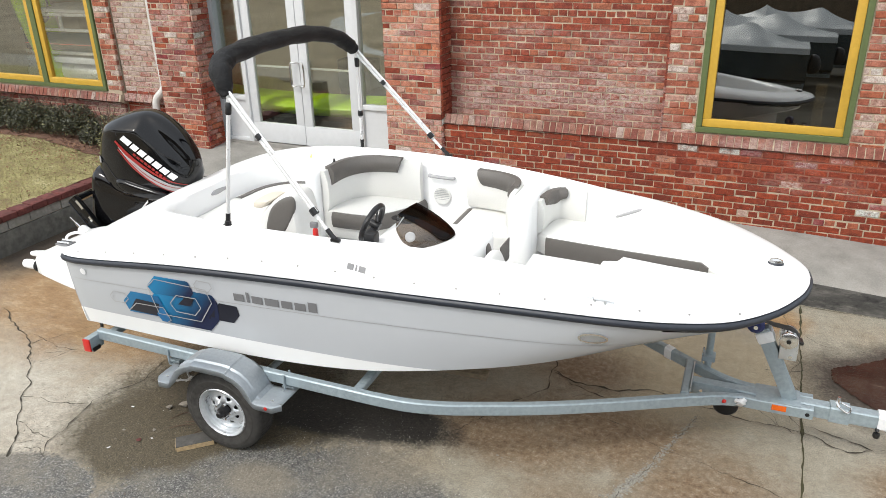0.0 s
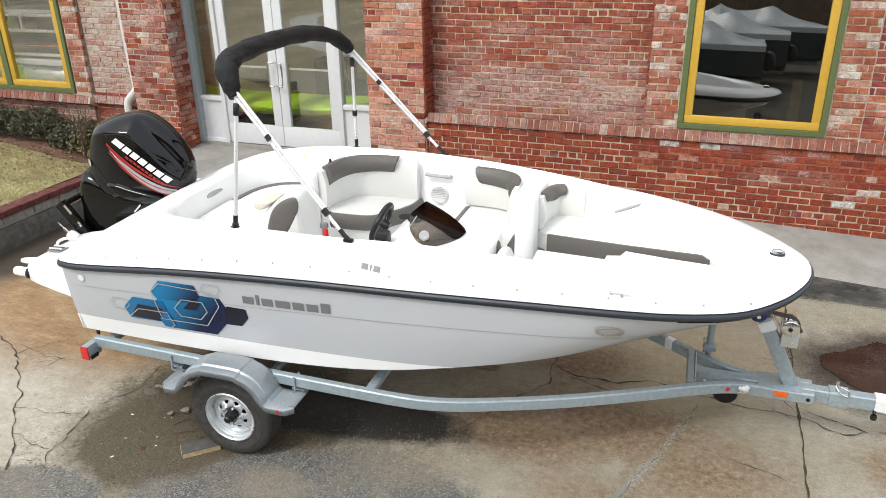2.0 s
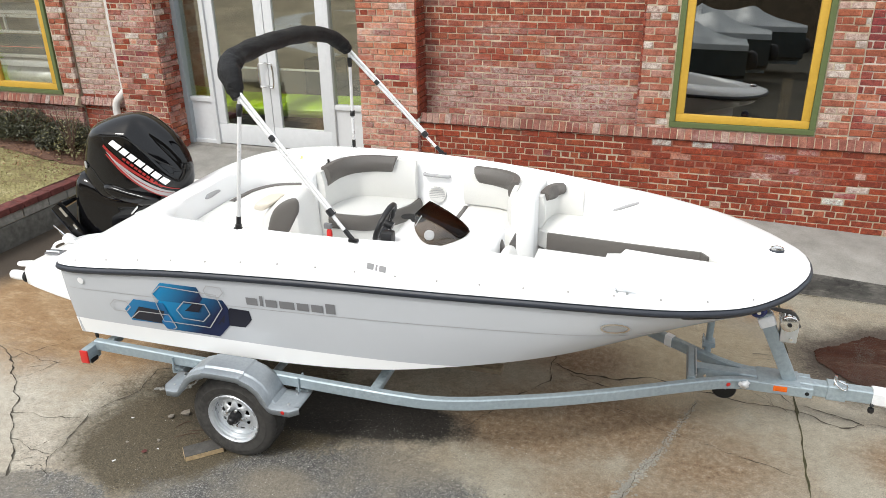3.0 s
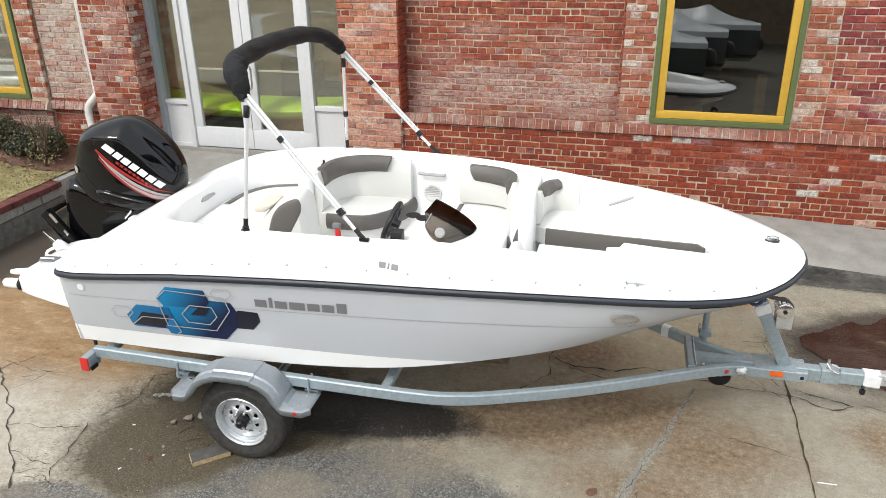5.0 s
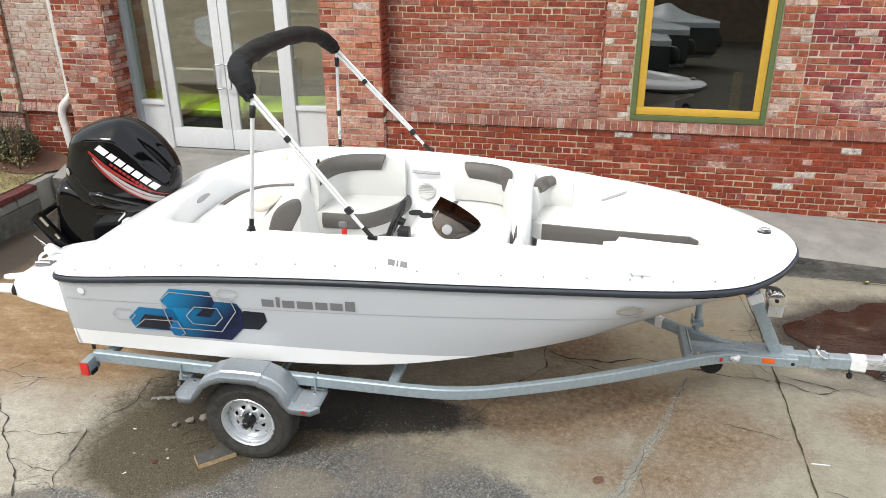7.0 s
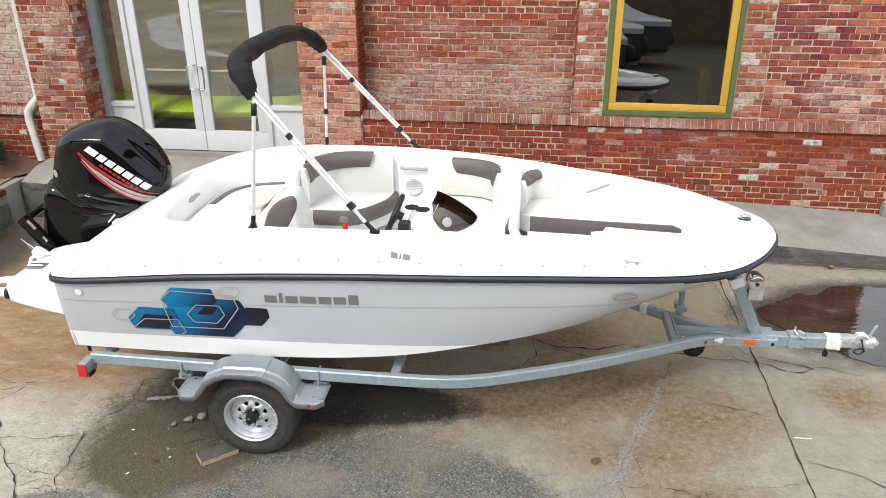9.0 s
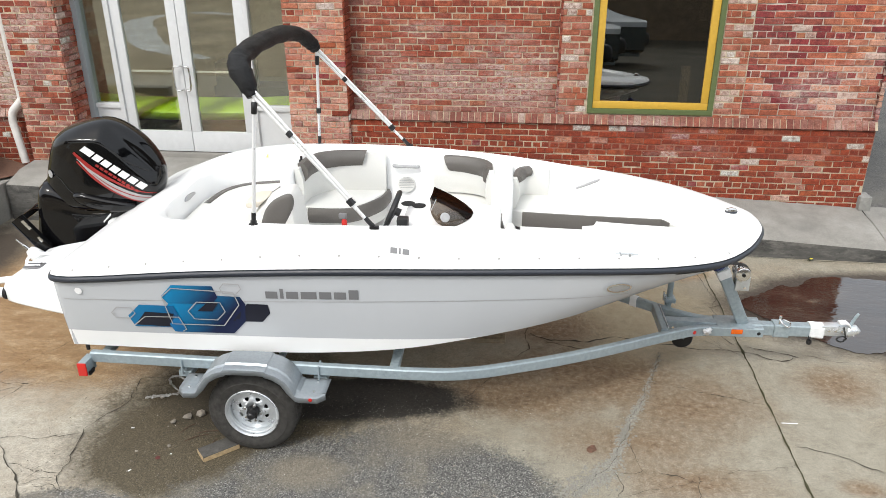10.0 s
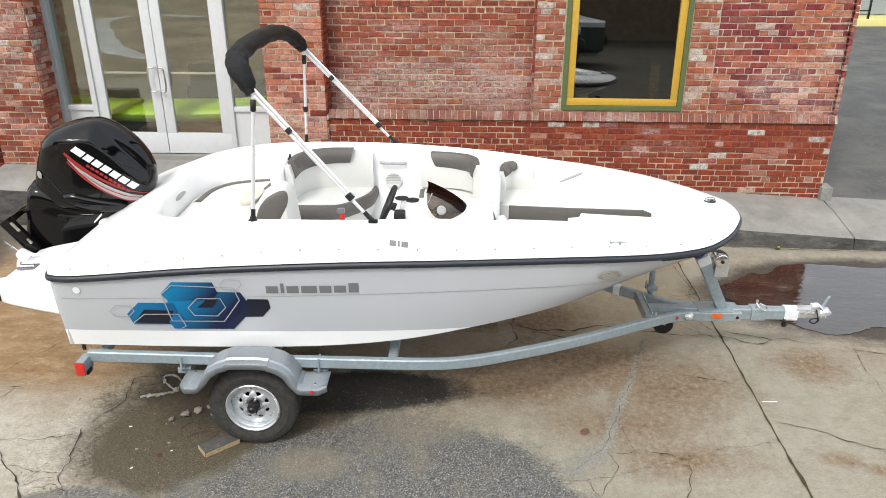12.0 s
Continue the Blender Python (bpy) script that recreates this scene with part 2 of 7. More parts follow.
def kerb_material():
    n = Nodes("weathered dark kerb concrete")
    base = n.ramp(n.noise(4, 6, 0.7, (0.6, 1, 2)), [(0.3, (0.022, 0.021, 0.02)), (0.72, (0.11, 0.105, 0.095))])
    base = n.mix(n.ramp(n.noise(2.6, 6, 0.75, (0.8, 1, 2.5)), [(0.52, 0.0), (0.66, 0.7)]), base, (0.17, 0.16, 0.14))
    base = n.mix(n.ramp(n.noise(9, 6, 0.75, (1, 1, 1.6)), [(0.55, 0.0), (0.68, 0.8)]), base, (0.016, 0.016, 0.014))
    n.set(base, 0.9)
    n.bump(n.noise(40, 6, 0.7), 0.6, 0.008)
    return n.m


def glass_material(name, tint=(1, 1, 1), rough=0.0):
    n = Nodes(name)
    n.set(tint, rough, 0.0, **{"Transmission Weight": 1.0, "IOR": 1.5})
    return n.m


def window_material(name, tint, mirror):
    """A thin pane: clear with a tint, and an even mirror sheen."""
    n = Nodes(name)
    out = n.t.nodes["Material Output"]
    clear = n.add("ShaderNodeBsdfTransparent")
    clear.inputs[0].default_value = (*tint, 1)
    gloss = n.add("ShaderNodeBsdfGlossy", Roughness=0.0)
    gloss.inputs[0].default_value = (0.9, 0.92, 0.92, 1)
    mixer = n.add("ShaderNodeMixShader")
    mixer.inputs[0].default_value = mirror
    n.link(clear.outputs[0], mixer.inputs[1])
    n.link(gloss.outputs[0], mixer.inputs[2])
    n.link(mixer.outputs[0], out.inputs[0])
    return n.m


def turf_material():
    n = Nodes("dry winter turf")
    base = n.ramp(n.noise(3.2, 8, 0.7), [(0.32, (0.19, 0.14, 0.075)), (0.45, (0.27, 0.24, 0.10)), (0.58, (0.35, 0.325, 0.145)), (0.72, (0.50, 0.44, 0.26))])
    base = n.mix(n.ramp(n.noise(40, 6, 0.75), [(0.45, 0.0), (0.62, 0.7)]), base, (0.13, 0.09, 0.05))
    n.set(base, 0.95)
    n.bump(n.noise(60, 5, 0.7), 1.0, 0.012)
    return n.m


def canvas_material():
    n = Nodes("black acrylic canvas")
    n.set(n.ramp(n.noise(9, 5), [(0.3, (0.005, 0.005, 0.0055)), (0.7, (0.013, 0.013, 0.0135))]), 0.55, **{"Specular IOR Level": 0.24})
    n.bump(n.mix(0.15, n.noise(17, 4, 0.6, (1, 0.45, 1.4)), n.noise(260, 3)), 0.7, 0.035)
    return n.m


M = dict(
    brick_deep=brick_material("deep red brick", "object", "deep"),
    mortar=worn("grey lime mortar", (0.50, 0.415, 0.30), 0.95, grain=17, depth=0.5, bump=0.7),
    mortar_pale=worn("pale lime mortar", (0.54, 0.46, 0.39), 0.95, grain=17, depth=0.45, bump=0.7),
    mortar_red=worn("red washed mortar", (0.30, 0.13, 0.085), 0.95, grain=26, depth=0.45, bump=0.5),
    concrete=concrete_material(),
    asphalt=asphalt_material("worn grey asphalt", 0.06, 0.17),
    road=asphalt_material("dark road asphalt", 0.035, 0.095),
    walk=walk_material(),
    kerb=kerb_material(),
    gelcoat=worn("white gelcoat", (0.87, 0.87, 0.86), 0.24, grain=3, depth=0.02, bump=0.0),
    hull_grey=worn("silver grey gelcoat", (0.49, 0.505, 0.525), 0.16, grain=2, depth=0.03, bump=0.0),
    vinyl=worn("white marine vinyl", (0.68, 0.675, 0.645), 0.5, grain=120, depth=0.04, bump=0.12),
    vinyl_grey=worn("taupe grey marine vinyl", (0.115, 0.105, 0.095), 0.55, grain=150, depth=0.15, bump=0.25),
    vinyl_beige=worn("beige seat side", (0.66, 0.60, 0.50), 0.6, grain=90, depth=0.08, bump=0.1),
    rubber=worn("blue black rubber", (0.022, 0.026, 0.036), 0.45, grain=60, depth=0.2),
    tyre=worn("tyre rubber", (0.042, 0.039, 0.035), 0.75, grain=26, depth=0.6, bump=0.3),
    galv=worn("galvanised steel", (0.325, 0.385, 0.415), 0.5, 0.3, grain=35, depth=0.18, bump=0.1),
    petal=worn("yellow petal", (0.75, 0.68, 0.04), 0.6, grain=60, depth=0.2, bump=0.0),
    fender=worn("grey painted steel", (0.33, 0.36, 0.385), 0.38, 0.45, grain=50, depth=0.12, bump=0.1),
    chrome=worn("polished steel", (0.75, 0.75, 0.74), 0.18, 1.0, grain=20, depth=0.05, bump=0.0),
    alu=worn("white anodised aluminium", (0.82, 0.82, 0.82), 0.3, 0.35, grain=25, depth=0.04, bump=0.0),
    black=worn("black plastic", (0.011, 0.011, 0.012), 0.4, grain=70, depth=0.2),
    cowl=worn("gloss black cowl paint", (0.003, 0.003, 0.0035), 0.05, grain=40, depth=0.1, bump=0.0, **{"Specular IOR Level": 0.36, "Coat Weight": 0.10, "Coat Roughness": 0.02}),
    canvas=canvas_material(),
    red=worn("red plastic", (0.55, 0.02, 0.015), 0.35, grain=40, depth=0.1),
    amber=worn("orange reflector", (0.75, 0.13, 0.01), 0.25, grain=60, depth=0.15),
    navy=worn("navy roller rubber", (0.012, 0.02, 0.11), 0.45, grain=40, depth=0.2),
    wrap=worn("white plastic wrap", (0.78, 0.79, 0.80), 0.35, grain=25, depth=0.12, bump=0.8),
    white=worn("white decal vinyl", (0.80, 0.80, 0.80), 0.35, grain=20, depth=0.03, bump=0.0),
    silver=worn("silver decal vinyl", (0.36, 0.36, 0.36), 0.3, grain=20, depth=0.05, bump=0.0),
    grey_decal=worn("grey decal vinyl", (0.17, 0.17, 0.175), 0.35, grain=20, depth=0.05, bump=0.0),
    red_decal=worn("red decal vinyl", (0.28, 0.02, 0.018), 0.3, grain=20, depth=0.05, bump=0.0),
    blue=worn("bright blue decal", (0.010, 0.17, 0.42), 0.3, grain=6, depth=0.5, bump=0.0),
    ink=worn("blue black decal", (0.010, 0.011, 0.022), 0.3, grain=10, depth=0.2, bump=0.0),
    ochre=worn("ochre window paint", (0.56, 0.34, 0.04), 0.55, grain=25, depth=0.1),
    olive=worn("olive green window paint", (0.10, 0.13, 0.045), 0.6, grain=25, depth=0.15),
    door=worn("pale grey door paint", (0.60, 0.61, 0.62), 0.45, grain=18, depth=0.05),
    doorframe=worn("grey door frame paint", (0.30, 0.33, 0.35), 0.45, grain=18, depth=0.08),
    pipe=worn("white downpipe paint", (0.62, 0.60, 0.57), 0.5, grain=14, depth=0.15),
    glass_clear=window_material("clear shop window glass", (0.95, 0.96, 0.93), 0.20),
    lot=worn("olive brown gravel lot", (0.045, 0.040, 0.024), 0.9, grain=1.2, depth=0.6, bump=0.4),
    dirt=worn("tan dirt", (0.34, 0.28, 0.19), 0.95, grain=0.55, depth=0.75, bump=0.3),
    glass=window_material("shop window glass", (0.44, 0.43, 0.38), 0.22),
    doorglass=window_material("door glass", (0.93, 0.94, 0.88), 0.20),
    smoked=window_material("smoked acrylic", (0.42, 0.37, 0.32), 0.07),
    # same acrylic; the dark look of its far side is put into the tint
    smoked_dark=window_material("smoked acrylic darkened as two layers", (0.12, 0.065, 0.04), 0.015),
    lens=glass_material("clear lens", (0.95, 0.95, 0.95), 0.02),
    lime=worn("lime green plastic", (0.52, 0.82, 0.01), 0.4, grain=10, depth=0.1, bump=0.0),
    room=worn("dim shop plaster", (0.50, 0.42, 0.29), 0.9, grain=12, depth=0.2),
    timber_grey=worn("grey weathered timber", (0.085, 0.08, 0.072), 0.85, grain=30, depth=0.4, bump=0.4),
    timber_cut=worn("pale sawn timber", (0.42, 0.31, 0.17), 0.85, grain=40, depth=0.35, bump=0.3),
    timber=worn("weathered plank", (0.15, 0.115, 0.075), 0.85, grain=35, depth=0.4, bump=0.4),
    stone=worn("grey rubble", (0.27, 0.24, 0.20), 0.9, grain=40, depth=0.3, bump=0.5),
    block=worn("grey retaining block", (0.27, 0.265, 0.245), 0.92, grain=22, depth=0.35, bump=0.6),
    render_dark=worn("damp grey cement render", (0.13, 0.128, 0.115), 0.92, grain=13, depth=0.5, bump=0.6),
    capbrick=worn("dark red coping", (0.13, 0.037, 0.032), 0.9, grain=12, depth=0.65, bump=0.5),
    soil=worn("brown mulch", (0.16, 0.085, 0.055), 0.98, grain=55, depth=0.6, bump=1.0),
    lawn=turf_material(),
    blade=worn("dry grass blade", (0.29, 0.265, 0.115), 0.8, grain=3, depth=0.4, bump=0.0),
    leaf=worn("dark shrub leaf", (0.058, 0.060, 0.030), 0.55, grain=5, depth=0.6, bump=0.0),
    leaf_pale=worn("pale shrub leaf", (0.22, 0.21, 0.09), 0.55, grain=5, depth=0.4, bump=0.0),
    pale_mud=worn("pale drying mud", (0.46, 0.47, 0.47), 0.5, grain=1.3, depth=0.5, bump=0.2),
    dead_leaf=worn("dry brown leaf", (0.24, 0.13, 0.07), 0.85, grain=1.7, depth=0.75, bump=0.0),
    twig=worn("brown twig", (0.10, 0.06, 0.04), 0.9, grain=40, depth=0.3),
    crumble=worn("crumbled grey filling", (0.30, 0.285, 0.245), 0.95, grain=90, depth=0.6, bump=1.0),
    crack=worn("dirt in a crack", (0.05, 0.042, 0.03), 0.98, grain=50, depth=0.4, bump=0.5),
    moss=worn("mossy joint", (0.055, 0.05, 0.02), 0.98, grain=35, depth=0.5, bump=0.6),
    cover=worn("silver shrink wrap", (0.47, 0.485, 0.49), 0.4, grain=4, depth=0.1, bump=0.2),
    hull_dark=worn("dark hull paint", (0.055, 0.066, 0.066), 0.2, grain=3, depth=0.3, bump=0.0),
    siding=worn("white siding", (0.70, 0.71, 0.70), 0.6, grain=12, depth=0.05),
    foil=worn("crumpled clear film", (0.55, 0.54, 0.51), 0.15, grain=20, depth=0.3, bump=0.6, **{"Alpha": 0.55}),
    # near-black for dark goods and for the shade inside holes and recesses
    soot=worn("flat black for dark goods and recess shade", (0.01, 0.01, 0.01), 0.8, grain=40, depth=0.2),
    speck=worn("pale stone chip", (0.55, 0.53, 0.48), 0.7, grain=60, depth=0.4, bump=0.0),
    grit=worn("brown grit", (0.15, 0.125, 0.095), 0.9, grain=60, depth=0.5, bump=0.3),
    rim=worn("bright zinc plated steel", (0.62, 0.645, 0.665), 0.30, 0.6, grain=30, depth=0.1, bump=0.05),
    screw=worn("dull steel screw", (0.30, 0.29, 0.28), 0.5, 0.3, grain=40, depth=0.1),
    shed=worn("dark brown backing boards", (0.15, 0.11, 0.07), 0.9, grain=3, depth=0.5, bump=0.2),
    sticker=worn("yellow sticker", (0.72, 0.66, 0.25), 0.5, grain=30, depth=0.1),
)


for tone in BRICK_TONES:
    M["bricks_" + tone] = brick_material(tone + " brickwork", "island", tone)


# ---- mesh tools ----
def link_mesh(name, bm, material, angle=35):
    me = bpy.data.meshes.new(name)
    bmesh.ops.recalc_face_normals(bm, faces=bm.faces)
    bm.to_mesh(me)
    bm.free()
    me.shade_smooth()
    me.set_sharp_from_angle(angle=radians(angle))
    for m in material if isinstance(material, (list, tuple)) else (material,):
        me.materials.append(M[m] if isinstance(m, str) else m)
    return new(name, me)


def part(name, bm, material, parent, label="", angle=35):
    """One mesh as a part of a thing or of a part."""
    ob = link_mesh(name, bm, material, angle)
    ob.parent = parent
    return tagged(ob, label) if label else ob


def thing(name, label, category, m=None, group="", kind=""):
    ob = new(name)
    ob.empty_display_size = 0.1
    if m is not None:
        ob.matrix_world = m
    return tagged(ob, label, category, group, kind)


def solid(name, bm, material, label, category, kind="", group="", angle=35):
    return tagged(link_mesh(name, bm, material, angle), label, category, group, kind)


def box(bm, x0, x1, y0, y1, z0, z1, bevel=0.0, m=None, seg=2):
    """A box between two corners, with rounded edges, added to bm."""
    made = bmesh.ops.create_cube(bm, size=1.0)["verts"]
    for v in made:
        v.co = Vector(((x0 + x1) / 2 + v.co.x * (x1 - x0), (y0 + y1) / 2 + v.co.y * (y1 - y0), (z0 + z1) / 2 + v.co.z * (z1 - z0)))
    if m is not None:
        bmesh.ops.transform(bm, matrix=m, verts=made)
    if bevel:
        edges = list({e for v in made for e in v.link_edges})
        bmesh.ops.bevel(bm, geom=edges, offset=bevel, segments=seg, profile=0.6, affect="EDGES", clamp_overlap=True)
    return bm


def boxed(*a, **k):
    return box(bmesh.new(), *a, **k)


def spline(points, n, closed=False):
    """n points along a Catmull-Rom curve through the given ones."""
    p = [Vector(q) for q in points]
    count = len(p) if closed else len(p) - 1
    out = []
    for i in range(n):
        u = i * count / (n if closed else n - 1)
        k = min(int(u), count - 1)
        f = u - k
        if closed:
            a, b, c, d = (p[(k + j) % len(p)] for j in (-1, 0, 1, 2))
        else:
            b, c = p[k], p[k + 1]
            a = p[k - 1] if k else b * 2 - c
            d = p[k + 2] if k + 2 < len(p) else c * 2 - b
        out.append(0.5 * (2 * b + (c - a) * f + (2 * a - 5 * b + 4 * c - d) * f * f + (3 * b - a - 3 * c + d) * f ** 3))
    return out


def skin(bm, rows, close_rows=False, close_ends=False, mat=0, caps=False):
    """Quads between rows of equally many points."""
    vs = [[bm.verts.new(p) for p in r] for r in rows]
    n = len(rows[0])
    pairs = list(zip(vs, vs[1:])) + ([(vs[-1], vs[0])] if close_ends else [])
    for a, b in pairs:
        for i in range(n if close_rows else n - 1):
            f = bm.faces.new((a[i], a[(i + 1) % n], b[(i + 1) % n], b[i]))
            f.material_index = mat
    if caps:
        for r in (vs[0], vs[-1]):
            bm.faces.new(r).material_index = mat
    return vs


def tube(bm, points, radius, sides=10, caps=True, flat=1.0):
    """A round bar along points; radius may be a list."""
    p = [Vector(q) for q in points]
    rows, up = [], Vector((0, 0, 1))
    for i, q in enumerate(p):
        d = (p[min(i + 1, len(p) - 1)] - p[max(i - 1, 0)]).normalized()
        if abs(d.dot(up)) > 0.98:
            up = Vector((0, 1, 0))
        s = d.cross(up).normalized()
        u = s.cross(d).normalized()
        r = radius[i] if isinstance(radius, (list, tuple)) else radius
        rows.append([q + s * (r * math.cos(a)) + u * (r * flat * math.sin(a)) for a in (2 * math.pi * k / sides for k in range(sides))])
    skin(bm, rows, close_rows=True, caps=caps)
    return bm


def bar(a, b, radius, sides=10):
    return tube(bmesh.new(), [a, b], radius, sides)


def lathe(bm, profile, sides=32, m=None, mat=0):
    """A solid of revolution about y: profile of (radius, y)."""
    rows = []
    for r, y in profile:
        rows.append([Vector((r * math.cos(a), y, r * math.sin(a))) for a in (2 * math.pi * k / sides for k in range(sides))])
    if m is not None:
        rows = [[m @ v for v in r] for r in rows]
    skin(bm, rows, close_rows=True, mat=mat)
    return bm


def beam(points, width, height, bevel=0.008):
    """A square tube along points in the plan, all at their own heights (centre line)."""
    bm = bmesh.new()
    p = [Vector(q) for q in points]
    rows = []
    c = bevel
    w, h = width / 2, height / 2
    shape = [(-w + c, -h), (w - c, -h), (w, -h + c), (w, h - c), (w - c, h), (-w + c, h), (-w, h - c), (-w, -h + c)]
    for i, q in enumerate(p):
        d = p[min(i + 1, len(p) - 1)] - p[max(i - 1, 0)]
        s = Vector((-d.y, d.x, 0)).normalized()
        rows.append([q + s * a + Vector((0, 0, b)) for a, b in shape])
    skin(bm, rows, close_rows=True, caps=True)
    return bm


def pillow(profile, half, axis_origin, power=0.4, rings=12, center=None):
    """A bulging solid from a closed side outline (x, z), rounded off towards both sides in y."""
    bm = bmesh.new()
    cx = sum(p[0] for p in profile) / len(profile) if center is None else center[0]
    cz = sum(p[1] for p in profile) / len(profile) if center is None else center[1]
    rows = []
    for i in range(rings + 1):
        f = -math.pi / 2 * 0.985 + math.pi * 0.985 * i / rings
        s = max(math.cos(f), 0.0) ** power
        rows.append([Vector((cx + (x - cx) * s, axis_origin + half * math.sin(f), cz + (z - cz) * s)) for x, z in profile])
    skin(bm, rows, close_rows=True, caps=True)
    return bm


def cushion(bm, x0, x1, y0, y1, z0, z1, r=0.04, m=None):
    return box(bm, x0, x1, y0, y1, z0, z1, bevel=r, m=m, seg=4)


def strip_panel(lower, upper, thick, rise=4, bulge=0.0):
    """A padded panel between a lower and an upper line of points, thick towards the normal side."""
    bm = bmesh.new()
    n = len(lower)
    front, back = [], []
    for i in range(n):
        a, b = Vector(lower[i]), Vector(upper[i])
        t = (Vector(lower[min(i + 1, n - 1)]) - Vector(lower[max(i - 1, 0)])).normalized()
        nrm = t.cross((b - a).normalized()).normalized()
        front.append([a.lerp(b, k / rise) + nrm * (thick * (0.55 + 0.45 * math.sin(math.pi * min(max(k / rise, 0.0), 1.0)) ** 0.5)) for k in range(rise + 1)])
        back.append([a, b])
    rows = [[bk[0], *fr, bk[1]] for fr, bk in zip(front, back)]
    skin(bm, rows, close_rows=True, caps=True)
    return bm


# ---- ground ----
def ground_height(x, y):
    dip = 0.068 * math.exp(-((x + 3.0) / 0.75) ** 2) * min(1.0, max(0.0, (y - 2.6) / 0.8)) * min(1.0, max(0.0, (7.0 - y) / 0.8))
    rise = 0.012 * max(0.0, x - 1.5) if x < 14 else 0.15
    return -dip + (rise if y > 7.4 else 0.0)


bm = bmesh.new()
xs = [-300, -60, -20] + [-12 + 0.3 * i for i in range(61)] + [9, 14, 25, 60, 300]
ys = [-300, -60, -20, -8, -4] + [-2 + 0.3 * i for i in range(34)] + [9, 12, 20, 60, 300]
skin(bm, [[Vector((x, y, ground_height(x, y))) for x in xs] for y in ys])
ground = solid("ground", bm, "concrete", "rust-stained cracked concrete lot", "ground", "structure")


def blob(points, z, n=90, wob=0.03, seed=0):
    """A flat sheet with an uneven closed outline, lying on the ground."""
    rnd = random.Random(seed)
    out = spline([(x, y, 0) for x, y in points], n, closed=True)
    bm = bmesh.new()
    vs = []
    for p in out:
        x, y = p.x + rnd.uniform(-wob, wob), p.y + rnd.uniform(-wob, wob)
        vs.append(bm.verts.new((x, y, ground_height(x, y) + z)))
    f = bm.faces.new(vs)
    bmesh.ops.triangulate(bm, faces=[f])
    bmesh.ops.subdivide_edges(bm, edges=[e for e in bm.edges if e.calc_length() > 0.5], cuts=2)
    for v in bm.verts:
        v.co.z = ground_height(v.co.x, v.co.y) + z
    return bm


def puddle_material():
    n = Nodes("standing rain water")
    silt = n.ramp(n.noise(1.6, 6, 0.6, (1, 2.0, 1)), [(0.35, (0.016, 0.011, 0.009)), (0.6, (0.034, 0.024, 0.018)), (0.72, (0.10, 0.08, 0.06))])
    n.set(silt, 0.02, 0.0, **{"Specular IOR Level": 0.5, "IOR": 1.75})
    n.bump(n.mix(0.3, n.noise(2.2, 4, 0.6, (1, 2.6, 1)), n.noise(9, 3, 0.55, (1, 2.2, 1))), 0.30, 0.02)
    return n.m


M["puddle"] = puddle_material()
solid("puddle", blob([(1.10, 6.24), (1.16, 6.34), (1.32, 6.44), (1.5, 6.60), (1.6, 6.68), (1.74, 6.65), (1.95, 6.86), (2.2, 6.93), (2.55, 6.91), (2.95, 6.86), (3.5, 6.92), (4.2, 6.85), (4.4, 6.1), (3.9, 5.4), (2.5, 5.53), (2.3, 5.5), (2.13, 5.42), (1.87, 5.38), (1.63, 5.55), (1.38, 5.80), (1.22, 5.96), (1.12, 6.10)], 0.008, 180, 0.012, 6), "puddle", "shallow rain puddle mirroring the sky", "water", "structure")


def groove(points, width, seed, jitter=0.02, step=0.05, z=0.005):
    """A thin wandering line of dirt in the concrete."""
    rnd = random.Random(seed)
    line = []
    for a, b in zip(points, points[1:]):
        n = max(2, int((Vector(b) - Vector(a)).length / step))
        line += [Vector(a).lerp(Vector(b), i / n) for i in range(n)]
    line.append(Vector(points[-1]))
    bm = bmesh.new()
    off, rows = 0.0, []
    for i, p in enumerate(line):
        d = line[min(i + 1, len(line) - 1)] - line[max(i - 1, 0)]
        s = Vector((-d.y, d.x)).normalized()
        off = off * 0.75 + rnd.uniform(-jitter, jitter)
        w = width * rnd.uniform(0.3, 1.0) * (0.35 + 0.75 * abs(noise.noise(Vector((i * 0.23, seed, 0)))) * 2) * (0.4 if i in (0, len(line) - 1) else 1.0)
        q = p + s * off
        rows.append([Vector((*(q + s * k * w), ground_height(q.x, q.y) + z)) for k in (-0.5, 0.5)])
    skin(bm, rows)
    return bm


solid("slab_joint", groove([(0.87, 7.4), (0.875, 5.4), (0.89, 3.2), (0.9, -1.0)], 0.036, 1, 0.006), "moss", "mossy straight joint between concrete slabs", "joint", "structure")
solid("slab_joint", groove([(5.2, 7.4), (5.2, -1.0)], 0.03, 2, 0.006), "moss", "mossy straight joint between concrete slabs", "joint", "structure")


# ---- pavement along the building ----
def walk_front(x):
    return 0.275 - 0.026 * x if x < 1.0 else 0.249 - 0.05 * (x - 1.0)


def walk_back(x):
    return walk_front(x) + 0.14


KERB_Y = 7.42
